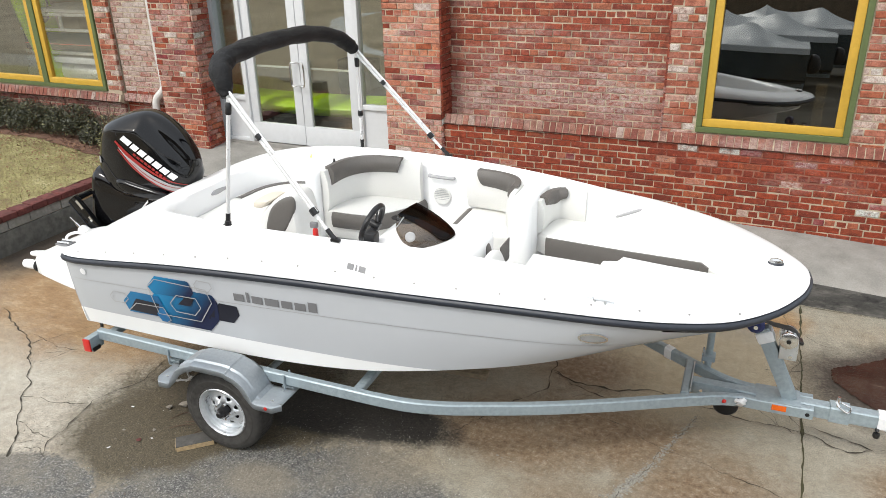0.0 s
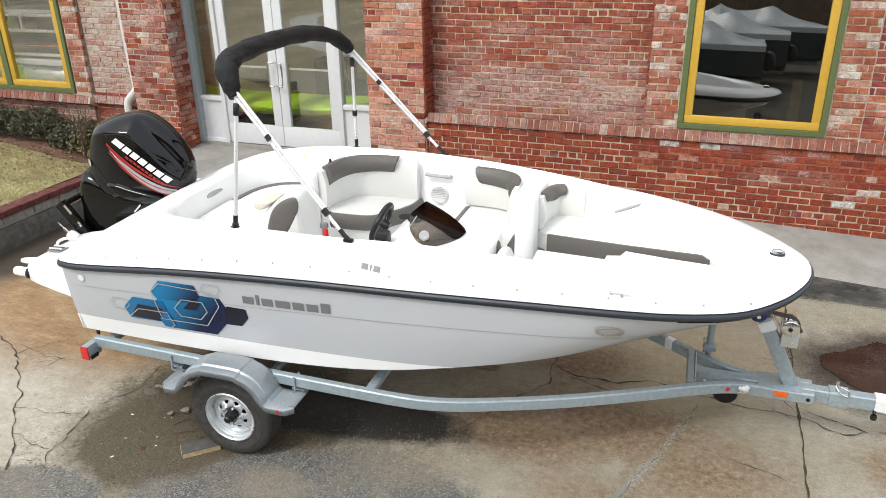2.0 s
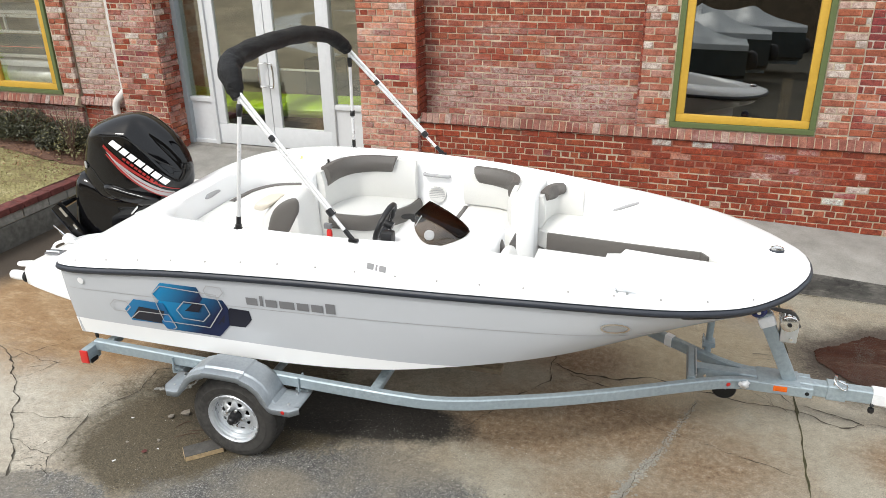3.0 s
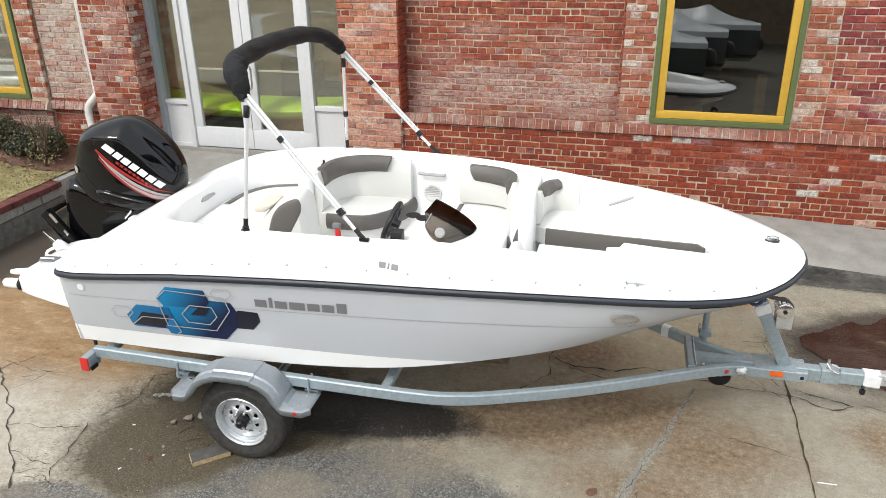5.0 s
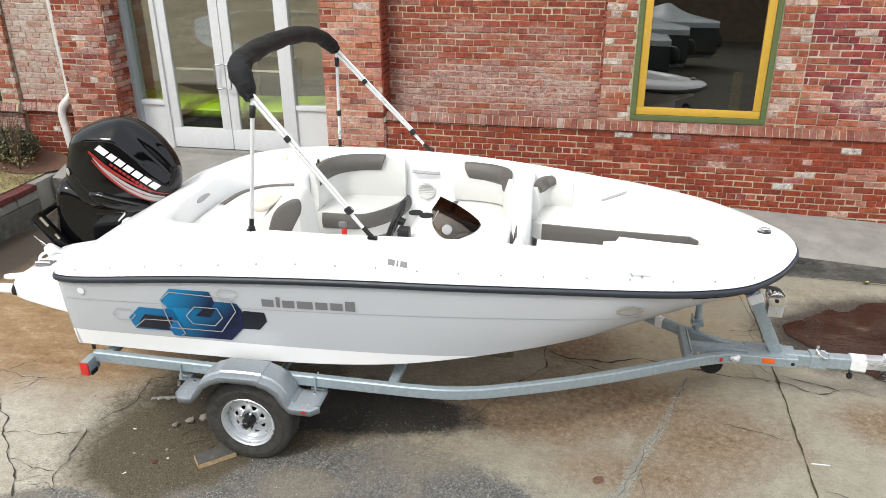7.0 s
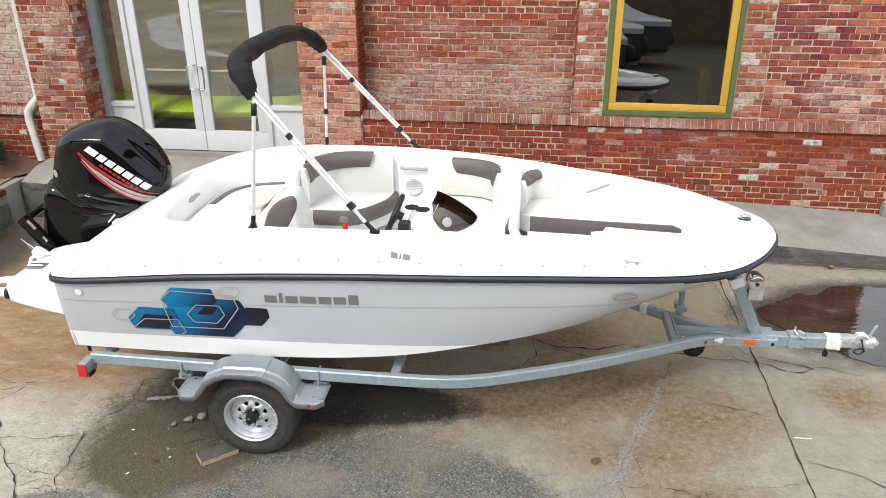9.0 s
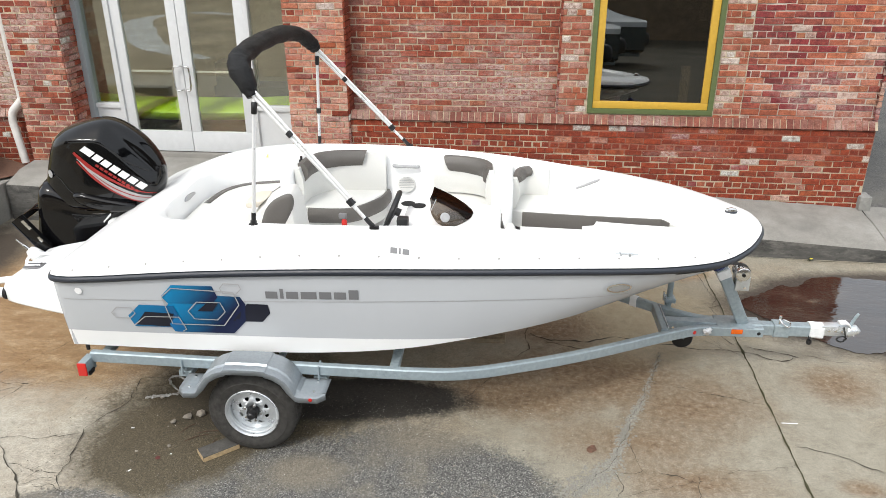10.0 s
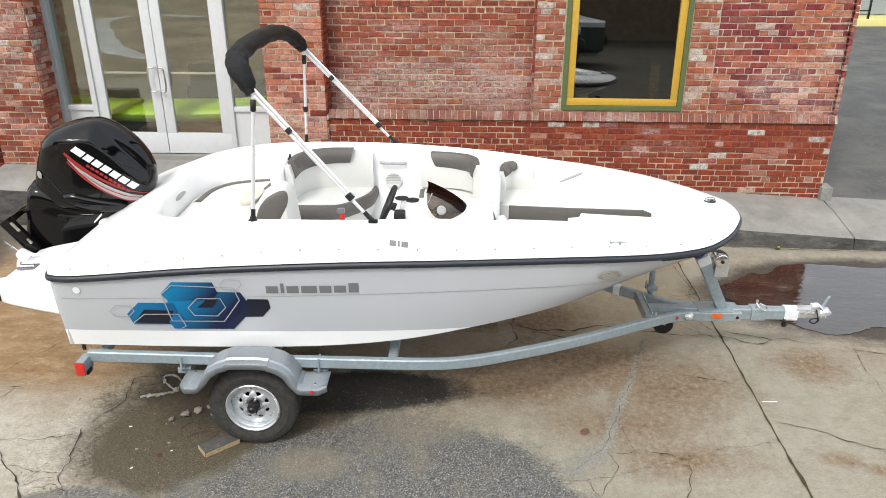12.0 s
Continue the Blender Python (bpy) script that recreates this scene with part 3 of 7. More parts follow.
for i, (a, b) in enumerate(((-7.5, -4.6), (-4.6, -1.6), (-1.6, 2.96), (2.96, 4.6), (4.6, 7.0))):
    bm = bmesh.new()
    cols = [a + 0.004 + (b - a - 0.008) * k / 8 for k in range(9)]
    skew = lambda x: KERB_Y - 0.03 * (x - 1)
    skin(bm, [[Vector((x, skew(x) + 0.012, walk_front(x) - 0.012)) for x in cols], [Vector((x, skew(x) + 0.03, walk_front(x))) for x in cols], [Vector((x, 8.0, walk_front(x) + 0.09)) for x in cols], [Vector((x, 9.3 if b < 3 else 8.46, walk_back(x) + (0.03 if b < 3 else -0.02))) for x in cols]])
    solid("pavement_slab", bm, "walk", "grey concrete pavement slab before the shop", "pavement", "structure")
    bm = bmesh.new()
    skin(bm, [[Vector((x, skew(x) - 0.01, -0.1)) for x in cols], [Vector((x, skew(x), walk_front(x) - 0.04)) for x in cols], [Vector((x, skew(x) + 0.013, walk_front(x) - 0.013)) for x in cols]])
    skin(bm, [[Vector((c, skew(c) - 0.01, -0.1)), Vector((c, 8.4, -0.1))] for c in (b,)] + [[Vector((b, skew(b) + 0.012, walk_front(b) - 0.012)), Vector((b, 8.4, walk_back(b)))]])
    solid("kerb", bm, "kerb", "dark weathered concrete kerb face", "kerb", "structure")

# ---- brick building ----
COURSE, LENGTH, JOINT = 0.0738, 0.2115, 0.0108
PIER_Y, LOWER_Y, SURROUND_Y, PANEL_Y = 8.33, 8.385, 8.46, 8.63


def brick_data(name, length, height, depth, seed):
    """One worn brick, its face at y = 0 towards -y."""
    rnd = random.Random(seed)
    l, h, c = length / 2, height / 2, 0.005
    ring = lambda k, y: [Vector((sx * (l - k) + rnd.uniform(-0.004, 0.004), y, sz * (h - k) + rnd.uniform(-0.004, 0.004))) for sx, sz in ((-1, -1), (1, -1), (1, 1), (-1, 1))]
    verts = ring(0, depth) + ring(0, c) + ring(c, 0)
    faces = [(8, 9, 10, 11)]
    for k in (0, 4):
        for i in range(4):
            faces.append((k + i, k + (i + 1) % 4, k + 4 + (i + 1) % 4, k + 4 + i))
    return verts, faces


bricks = []  # (place, turn about z, length, height, depth, tilt, tone)


def brick_field(x0, x1, z0, z1, y, turn=0.0, origin=None, holes=(), tone="red"):
    """Running bond over a strip of wall. turn 0: facing -y, running along x; else the strip runs along y at x = origin."""
    rnd = random.Random(int(x0 * 97 + z0 * 13 + y * 7))
    rows = int(round((z1 - z0) / COURSE))
    for r in range(rows):
        z = z0 + (r + 0.5) * COURSE
        header = r % 6 == 5
        step = LENGTH / 2 if header else LENGTH
        x = x0 - (step / 2 if r % 2 else 0)
        while x < x1 - 0.02:
            a, b = max(x, x0), min(x + step, x1)
            x += step
            if b - a < 0.04 or any(hx0 < (a + b) / 2 < hx1 and hz0 < z < hz1 for hx0, hx1, hz0, hz1 in holes):
                continue
            m = (a + b) / 2
            place = (m, y + rnd.uniform(-0.006, 0.005), z + rnd.uniform(-0.003, 0.003)) if not turn else (origin + rnd.uniform(-0.003, 0.003), m, z)
            bricks.append((place, turn + rnd.uniform(-0.006, 0.006), b - a - JOINT, COURSE - JOINT + rnd.uniform(-0.004, 0.003), 0.05, 0.0, tone))


WALL_TOP = 3.5
shop = thing("shop_wall", "old red brick shop wall with piers and rowlock ledge", "wall", kind="structure")


def sill_course(x0, x1, z, y_front, tilt=-25, tall=0.118):
    x, rnd = x0, random.Random(int(x0 * 31))
    while x < x1:
        bricks.append(((x + 0.035, y_front + rnd.uniform(-0.005, 0.005), z), rnd.uniform(-0.03, 0.03), 0.067, tall, 0.31, tilt + rnd.uniform(-3, 3), "ledge"))
        x += 0.076
    part("mortar_bed", boxed(x0 - 0.02, x1 + 0.03, 0.010, 0.30, 0.006 - tall / 2, tall / 2 - 0.006, m=pose(0, y_front, z, tilt)), "mortar", shop)


def mortar(x0, x1, y0, y1, z0, z1, material="mortar"):
    part("mortar_bed", boxed(x0, x1, y0 + 0.007, y1, z0, z1), material, shop)


# (mortar cores behind every plane of brick)
mortar(-3.28, 2.95, LOWER_Y, 8.6, 0.0, 0.86)
mortar(-3.28, -0.8, LOWER_Y, 8.6, 0.86, 1.205)
part("mortar_bed", boxed(-0.8, 2.95, LOWER_Y + 0.006, 8.6, 0.86, 1.205), "mortar_red", shop, "mortar with a red wash")
mortar(-3.28, -0.72, PANEL_Y, 8.9, 1.12, WALL_TOP)
mortar(-0.70, -0.36, SURROUND_Y, 8.9, 1.12, WALL_TOP)
mortar(1.10, 1.425, SURROUND_Y, 8.9, 1.12, WALL_TOP)
mortar(1.425, 2.95, SURROUND_Y + 0.012, 8.9, 1.12, WALL_TOP, "mortar_pale")
mortar(-0.36, 1.10, SURROUND_Y, 8.9, 1.12, 1.33)
mortar(-3.975, -3.255, PIER_Y, 9.0, 0.0, WALL_TOP)
mortar(-7.505, -6.825, PIER_Y, 9.0, 0.0, WALL_TOP)
mortar(-8.38, -7.52, 8.52, 8.9, 0.0, WALL_TOP)
mortar(-8.66, -8.40, SURROUND_Y, 8.9, 0.0, WALL_TOP)
mortar(-12.5, -8.66, SURROUND_Y, 8.9, 0.0, 1.23)
mortar(-12.5, -11.4, SURROUND_Y + 0.01, 8.9, 1.23, WALL_TOP)
part("side_wall", boxed(2.75, 2.94, 8.5, 16, 0.0, WALL_TOP), "mortar", shop)
part("lintel", boxed(-12.5, 2.95, 8.42, 8.95, WALL_TOP, 5.2), "mortar", shop)

brick_field(-3.265, 2.95, 0.10, 1.207, LOWER_Y, tone="deep")
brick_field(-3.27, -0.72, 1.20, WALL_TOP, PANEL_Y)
brick_field(-0.71, -0.37, 1.20, WALL_TOP, SURROUND_Y, tone="pale")
brick_field(1.11, 1.42, 1.20, WALL_TOP, SURROUND_Y, tone="pale")
brick_field(1.425, 2.95, 1.20, 1.42, SURROUND_Y + 0.012, tone="pale")
brick_field(1.425, 2.95, 1.42, WALL_TOP, SURROUND_Y + 0.012, tone="crimson")
brick_field(-3.985, -3.245, 0.3, WALL_TOP, PIER_Y, tone="orange")
brick_field(-7.515, -6.815, 0.3, WALL_TOP, PIER_Y, tone="orange")
brick_field(-8.375, -7.53, 1.25, WALL_TOP, 8.52, tone="bloom")
brick_field(-8.375, -7.53, 0.45, 1.25, 8.52, tone="deep")
brick_field(-8.65, -8.385, 1.25, WALL_TOP, SURROUND_Y, tone="pale")
brick_field(-12.5, -8.385, 0.55, 1.13, SURROUND_Y)
brick_field(8.34, 8.64, 1.2, WALL_TOP, 0, radians(90), -3.232, tone="deep")
brick_field(8.34, 8.40, 0.3, 1.2, 0, radians(90), -3.232)
brick_field(8.34, 8.70, 0.3, WALL_TOP, 0, radians(90), -6.802, tone="orange")
brick_field(8.47, 8.64, 1.2, WALL_TOP, 0, radians(-90), -0.728)
sill_course(-3.22, 2.93, 1.277, 8.378)
sill_course(-12.5, -8.40, 1.17, 8.38, -24, 0.118)
sill_course(-8.38, -7.56, 1.17, 8.47, -24, 0.118)
brick_field(8.4, 10.5, 0.15, WALL_TOP, 0, radians(90), 2.958, tone="crimson")
# repairs: odd bricks of another batch here and there
rnd = random.Random(77)
BRICK_JOBS = []
for place, turn, l, h, dep, tilt, tone in bricks:
    x, y, z = place
    k = rnd.random()
    if tone == "deep" and x > 1.5 and z > 0.5 and k < 0.10 + 0.16 * (x - 1.5):
        tone = "pale"
    elif tone == "crimson" and k < (0.15 if x < 2.2 else 0.55) and x < 2.8:
        tone = "orange" if k > 0.06 else "pale"
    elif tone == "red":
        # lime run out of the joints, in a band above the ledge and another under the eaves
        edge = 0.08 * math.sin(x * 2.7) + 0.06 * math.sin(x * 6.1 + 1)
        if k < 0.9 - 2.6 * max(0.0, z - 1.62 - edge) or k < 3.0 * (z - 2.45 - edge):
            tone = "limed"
    elif tone == "orange" and x < -6 and k > 0.05:
        tone = "limed" if k < 0.36 else "red" if k < 0.62 else "deep" if k < 0.78 else "orange"
    elif tone == "orange" and 0.05 < k < 0.26:
        tone = "deep" if k < 0.14 else "limed"
    elif tone in ("orange", "deep") and k < 0.05:
        tone = "crimson" if k < 0.03 else "pale"
    BRICK_JOBS.append((place, turn, l, h, dep, tilt, tone))

# ---- shop window beside the covered boats' reflection ----
def shop_window(name, x0, x1, z0, z1, y, mullions, label, glazing="glass", lean=0.0, turn=0.0):
    w = thing(name, label, "window", kind="structure")
    out, inn = 0.06, 0.085
    green = part("window_frame", bmesh.new(), "olive", w)
    bm = bmesh.new()
    box(bm, x0, x1, y - 0.03, y + 0.06, z0, z0 + out, 0.006)
    box(bm, x0, x0 + out, y - 0.03, y + 0.06, z0 + out, z1, 0.006)
    box(bm, x1 - out, x1, y - 0.03, y + 0.06, z0 + out, z1, 0.006)
    for mx in mullions:
        box(bm, mx - 0.05, mx + 0.05, y - 0.03, y + 0.06, z0 + out, z1, 0.006)
    bm.to_mesh(green.data)
    bm.free()
    edges = [x0 + out] + [v for mx in mullions for v in (mx - 0.05, mx + 0.05)] + [x1 - out]
    for a, b in zip(edges[::2], edges[1::2]):
        bm = bmesh.new()
        box(bm, a + 0.001, b - 0.001, y - 0.012, y + 0.05, z0 + out + 0.001, z0 + out + inn, 0.008)
        box(bm, a + 0.001, a + inn, y - 0.012, y + 0.05, z0 + out + inn, z1, 0.008)
        box(bm, b - inn, b - 0.001, y - 0.012, y + 0.05, z0 + out + inn, z1, 0.008)
        part("sash", bm, "ochre", w, "ochre painted inner sash")
        hang = pose((a + b) / 2, y + 0.026, 1.9, lean, 0, turn)
        pane = part("pane", boxed(a + inn - (a + b) / 2, b - inn - (a + b) / 2, -0.003, 0.003, z0 + out + inn - 1.9, z1 - 1.9, m=hang), glazing, w)
        pane.visible_shadow = False
    return w


LEAN, TURN = -2.3, -1.4
shop_window("window_1", -0.36, 1.10, 1.335, 3.3, 8.47, (), "large window with olive frame and ochre sash", lean=LEAN, turn=TURN)
shop_window("window_2", -11.4, -8.67, 1.235, 3.3, 8.47, (-9.88,), "two-light window with olive frame and ochre sash", "glass_clear")

# ---- entrance doors ----
DOOR_Y, SILL = 8.78, 0.615
entrance = thing("door_1", "pale grey double glass entrance doors with side lights", "door", kind="structure")
bm = bmesh.new()
for a, b in ((-6.40, -6.335), (-4.605, -4.54), (-4.03, -3.97)):
    box(bm, a, b, DOOR_Y - 0.06, DOOR_Y + 0.06, SILL, 3.4, 0.006)
for a, b in ((-6.815, -6.40), (-4.54, -4.03)):
    box(bm, a, b, DOOR_Y - 0.05, DOOR_Y + 0.05, SILL, SILL + 0.05, 0.004)
    box(bm, a, b, DOOR_Y - 0.05, DOOR_Y + 0.05, 1.20, 1.26, 0.004)
part("door_frame", bm, ("door",), entrance)
part("reveal_trim", boxed(-6.809, -6.735, 8.68, 8.86, SILL, 3.4, bevel=0.006), "doorframe", entrance)
for a, b in ((-6.815, -6.40), (-4.54, -4.03)):
    part("kick_panel", boxed(a, b, DOOR_Y - 0.02, DOOR_Y + 0.02, SILL + 0.05, 1.20), "door", entrance)
    p = part("pane", boxed(a, b, DOOR_Y - 0.003, DOOR_Y + 0.003, 1.26, 3.4), "doorglass", entrance)
    p.visible_shadow = False
for a, b, side in ((-6.335, -5.478, 1), (-5.47, -4.605, -1)):
    bm = bmesh.new()
    box(bm, a, b, DOOR_Y - 0.03, DOOR_Y + 0.03, SILL + 0.012, 0.90, 0.006)
    box(bm, a, a + 0.125, DOOR_Y - 0.03, DOOR_Y + 0.03, 0.90, 2.72, 0.006)
    box(bm, b - 0.125, b, DOOR_Y - 0.03, DOOR_Y + 0.03, 0.90, 2.72, 0.006)
    box(bm, a + 0.125, b - 0.125, DOOR_Y - 0.03, DOOR_Y + 0.03, 2.6, 2.72, 0.006)
    leaf = part("door_leaf", bm, "door", entrance, "pale grey glazed door leaf")
    p = part("pane", boxed(a + 0.125, b - 0.125, DOOR_Y - 0.003, DOOR_Y + 0.003, 0.90, 2.6), "doorglass", leaf)
    p.visible_shadow = False
    part("push_bar", boxed(a + 0.125, b - 0.125, DOOR_Y + 0.035, DOOR_Y + 0.06, 1.66, 1.685, bevel=0.004), "alu", leaf)
    hx = b - 0.06 if side > 0 else a + 0.06
    loop = spline([(hx + side * 0.035, DOOR_Y - 0.03, 1.46), (hx + side * 0.03, DOOR_Y - 0.09, 1.46), (hx - side * 0.035, DOOR_Y - 0.10, 1.48), (hx - side * 0.035, DOOR_Y - 0.10, 1.74), (hx + side * 0.03, DOOR_Y - 0.09, 1.76), (hx + side * 0.035, DOOR_Y - 0.03, 1.76)], 24)
    part("door_handle", tube(bmesh.new(), loop, 0.011, 8), "chrome", leaf, "bent steel pull handle")
part("threshold", boxed(-6.9, -4.0, 8.70, 8.9, 0.42, SILL, bevel=0.01), "walk", entrance)

# ---- the shop's inside, seen dimly through the glass ----
solid("floor", boxed(-12.5, 2.9, 8.95, 11.6, 0.3, 0.6), "room", "dim shop floor", "floor", "structure")
solid("ceiling", boxed(-12.5, 2.9, 8.95, 11.6, 3.5, 3.6), "room", "dim shop ceiling", "ceiling", "structure")
solid("wall_back", boxed(-12.5, 2.9, 11.6, 11.8, 0.3, 3.6), "room", "dim shop back wall", "wall", "structure")
solid("wall_side", boxed(-12.7, -12.5, 8.9, 16, 0.0, 3.6), "room", "dim shop side wall", "wall", "structure")
# added panel; its dark brown stands in for the dim window bay
solid("wall_partition", boxed(-2.2, 2.74, 9.75, 9.85, 0.6, 3.5), "shed", "dark brown panel added to keep the window bay dim", "wall", "structure")
solid("crate", boxed(-5.42, -4.90, 9.62, 9.95, 1.25, 1.66, bevel=0.02), "soot", "black crate on a shelf behind the doors", "crate")
solid("shelf", boxed(-5.6, -4.3, 9.95, 10.4, 0.6, 1.25, bevel=0.01), "soot", "low dark shelf behind the doors", "shelf")
solid("roof", boxed(-12.7, 2.95, 8.5, 16.2, 5.2, 5.3), "walk", "flat roof of the shop", "roof", "structure")


def kayak(m, label, rim=True):
    k = thing("kayak", label, "kayak", m, "kayaks in the shop")
    bm = bmesh.new()
    rows = []
    for i in range(25):
        u = -1 + i / 12
        w = 0.40 * max(0.0, 1 - abs(u) ** 2.4) ** 0.7 + 0.004
        h = 0.17 + 0.10 * abs(u) ** 3
        rows.append([Vector((u * 1.9, w * math.cos(a), (h if math.sin(a) > 0 else 0.17) * math.sin(a) * (0.55 if math.sin(a) > 0 else 1) + 0.19 + 0.12 * abs(u) ** 3)) for a in (2 * math.pi * j / 20 for j in range(20))])
    skin(bm, rows, close_rows=True, caps=True)
    part("hull", bm, "lime", k)
    if not rim:
        return k
    bm = bmesh.new()
    lathe(bm, [(0.30, 0.0), (0.33, 0.02), (0.30, 0.04), (0.26, 0.03)], 24, pose(0, 0, 0.27) @ Matrix.Diagonal((1.6, 0.85, 1, 1)) @ pose(0, 0, 0, 90))
    part("cockpit_rim", bm, "black", k, "black cockpit rim")
    return k


kayak(pose(-5.6, 9.42, 0.89, 0, 0, 3), "lime green kayak lying on a dark display stand", False)
solid("display_stand", boxed(-7.2, -3.9, 9.08, 9.9, 0.6, 0.91, bevel=0.01), "soot", "low dark display stand behind the doors", "stand")
kayak(pose(-11.5, 9.6, 2.45, 0, 78, 10), "lime green kayak leaning upright by the window")

solid("display_post", boxed(0.74, 0.84, 8.66, 8.74, 0.6, 1.86, bevel=0.006), "timber_cut", "pale timber display post inside the window", "post")
# pontoon boat on show behind the left window
show = thing("pontoon_boat", "white and black pontoon boat on show in the shop", "boat")
part("fence_panel", boxed(-11.6, -9.92, 9.6, 9.66, 1.55, 1.86, bevel=0.02), "hull_dark", show, "dark side panel")
part("pinstripe", boxed(-11.6, -9.92, 9.592, 9.598, 1.66, 1.668), "red", show)
for z, h in ((1.50, 0.05), (1.88, 0.045), (2.12, 0.05)):
    part("rail", boxed(-11.6, -9.90, 9.56, 9.62, z, z + h, bevel=0.015), "alu", show, "white rail")
for x in (-11.5, -10.65, -9.97):
    part("rail_post", boxed(x - 0.02, x + 0.02, 9.57, 9.61, 1.9, 2.12, bevel=0.008), "alu", show)
part("canopy", boxed(-11.6, -9.95, 9.62, 10.6, 2.17, 2.23, bevel=0.02), "white", show, "white canopy")
part("pontoon", tube(bmesh.new(), [(-11.7, 9.8, 1.15), (-10.4, 9.8, 1.15), (-10.0, 9.8, 1.17), (-9.75, 9.8, 1.24)], [0.2, 0.2, 0.18, 0.05], 18), "alu", show, "silver pontoon tube")
part("deck_plate", boxed(-11.6, -9.9, 9.56, 11.0, 1.36, 1.46, bevel=0.02), "white", show)
part("cradle", boxed(-11.5, -10.0, 9.75, 9.85, 0.6, 0.97, bevel=0.02), "soot", show)

# ---- downpipe ----
bm = bmesh.new()
tube(bm, spline([(-7.58, 8.45, 3.5), (-7.59, 8.45, 2.2), (-7.57, 8.45, 1.44), (-7.58, 8.44, 1.34), (-7.69, 8.40, 1.21), (-7.72, 8.39, 1.09), (-7.70, 8.38, 0.92), (-7.65, 8.36, 0.53)], 60), 0.05, 14)
solid("downpipe", bm, "pipe", "white painted rain downpipe with an offset foot", "downpipe")

# ---- the motor boat ----
BOAT = pose(-2.1, 4.93, 0, 0, 0, 1.5)
boat = thing("motor_boat", "white and silver-grey open motor boat on a trailer", "boat", BOAT)
N = 72
RAIL = spline([(2.82, 0, 1.33), (2.805, 0.135, 1.328), (2.755, 0.27, 1.315), (2.62, 0.487, 1.305), (2.40, 0.715, 1.309), (2.13, 0.856, 1.321), (1.8, 0.955, 1.337), (1.17, 1.035, 1.348), (0.5, 1.09, 1.347), (-0.3, 1.13, 1.34), (-1.2, 1.155, 1.305), (-1.9, 1.16, 1.248), (-2.16, 1.155, 1.235), (-2.27, 1.09, 1.235), (-2.295, 0.8, 1.235), (-2.295, 0.0, 1.235)], N)


def sheer(x, which=2):
    """Height (or half width) of the rail at x."""
    for a, b in zip(RAIL, RAIL[1:]):
        if a.x >= x >= b.x:
            f = (a.x - x) / max(a.x - b.x, 1e-6)
            return a.lerp(b, f)[which]
    return RAIL[0][which] if x > RAIL[0].x else RAIL[-1][which]


CHINE = spline([(2.66, 0.0, 1.20), (2.56, 0.16, 1.18), (2.42, 0.30, 1.15), (2.2, 0.46, 1.11), (1.9, 0.64, 1.05), (1.5, 0.82, 0.965), (1.13, 0.92, 0.885), (0.64, 0.99, 0.79), (0.13, 1.035, 0.71), (-0.5, 1.055, 0.665), (-1.3, 1.06, 0.655), (-1.9, 1.06, 0.66), (-2.15, 1.055, 0.66), (-2.25, 1.04, 0.66), (-2.255, 0.8, 0.62), (-2.255, 0.0, 0.55)], N)
KEEL = spline([(2.60, 0.0, 1.17), (2.35, 0.0, 1.10), (1.9, 0.0, 1.0), (1.2, 0.0, 0.80), (0.4, 0, 0.62), (-0.8, 0, 0.52), (-2.24, 0, 0.52)], N)


def mirrored(rows_of):
    """Both sides of the boat from one side's rows of points."""
    bm = bmesh.new()
    for s in (-1, 1):
        skin(bm, [[Vector((p.x, p.y * s, p.z)) for p in r] for r in rows_of])
    bmesh.ops.remove_doubles(bm, verts=bm.verts, dist=0.0008)
    return bm


# topsides: slightly hollow between rail and chine
side = []
for k in range(9):
    f = k / 8
    bow = 0.5 * math.sin(math.pi * f)
    side.append([a.lerp(b, f) + Vector((0, (0.022 if b.x < 1.0 else 0.022 - 0.05 * (b.x - 1.0)) * bow, 0)) for a, b in zip([p - Vector((0.012, 0, 0.02)) * (1 if p.x > 2 else 0) - Vector((0, 0.012, 0.02)) * (1 if p.y > 0.02 else 0) for p in RAIL], CHINE)])
bottom = [[a.lerp(b, k / 5) for a, b in zip(CHINE, KEEL)] for k in range(6)]
for row in bottom[1:-1]:
    for p in row:
        p.z -= 0.02
hull_bm = mirrored(side)
bmesh.ops.recalc_face_normals(hull_bm, faces=hull_bm.faces)
hull_bm.normal_update()
hull_tree = BVHTree.FromBMesh(hull_bm)
hull = part("hull", hull_bm, "hull_grey", boat, "silver-grey topsides", angle=40)
bottom_bm = mirrored(bottom)
part("hull_bottom", bottom_bm, "gelcoat", boat, "white hull bottom", angle=40)


def on_hull(x, z, lift=0.004):
    """A point of the starboard topside at that length and height."""
    hit = hull_tree.ray_cast(Vector((x, -3, z)), Vector((0, 1, 0)))
    return (hit[0] + hit[1].normalized() * (lift if hit[1].y < 0 else -lift)) if hit[0] else Vector((x, -1.1, z))


def boot_top(x):
    return 0.803


def hull_sheet(outline, lift, name, material, label=""):
    """A thin decal on the hull from an outline of (x, z)."""
    bm = bmesh.new()
    pts = []
    for a, b in zip(outline, outline[1:] + outline[:1]):
        n = max(1, int((Vector(b) - Vector(a)).length / 0.06))
        pts += [Vector(a).lerp(Vector(b), i / n) for i in range(n)]
    f = bm.faces.new([bm.verts.new(on_hull(p.x, p.y, lift)) for p in pts])
    bmesh.ops.triangulate(bm, faces=[f])
    return part(name, bm, material, hull, label)


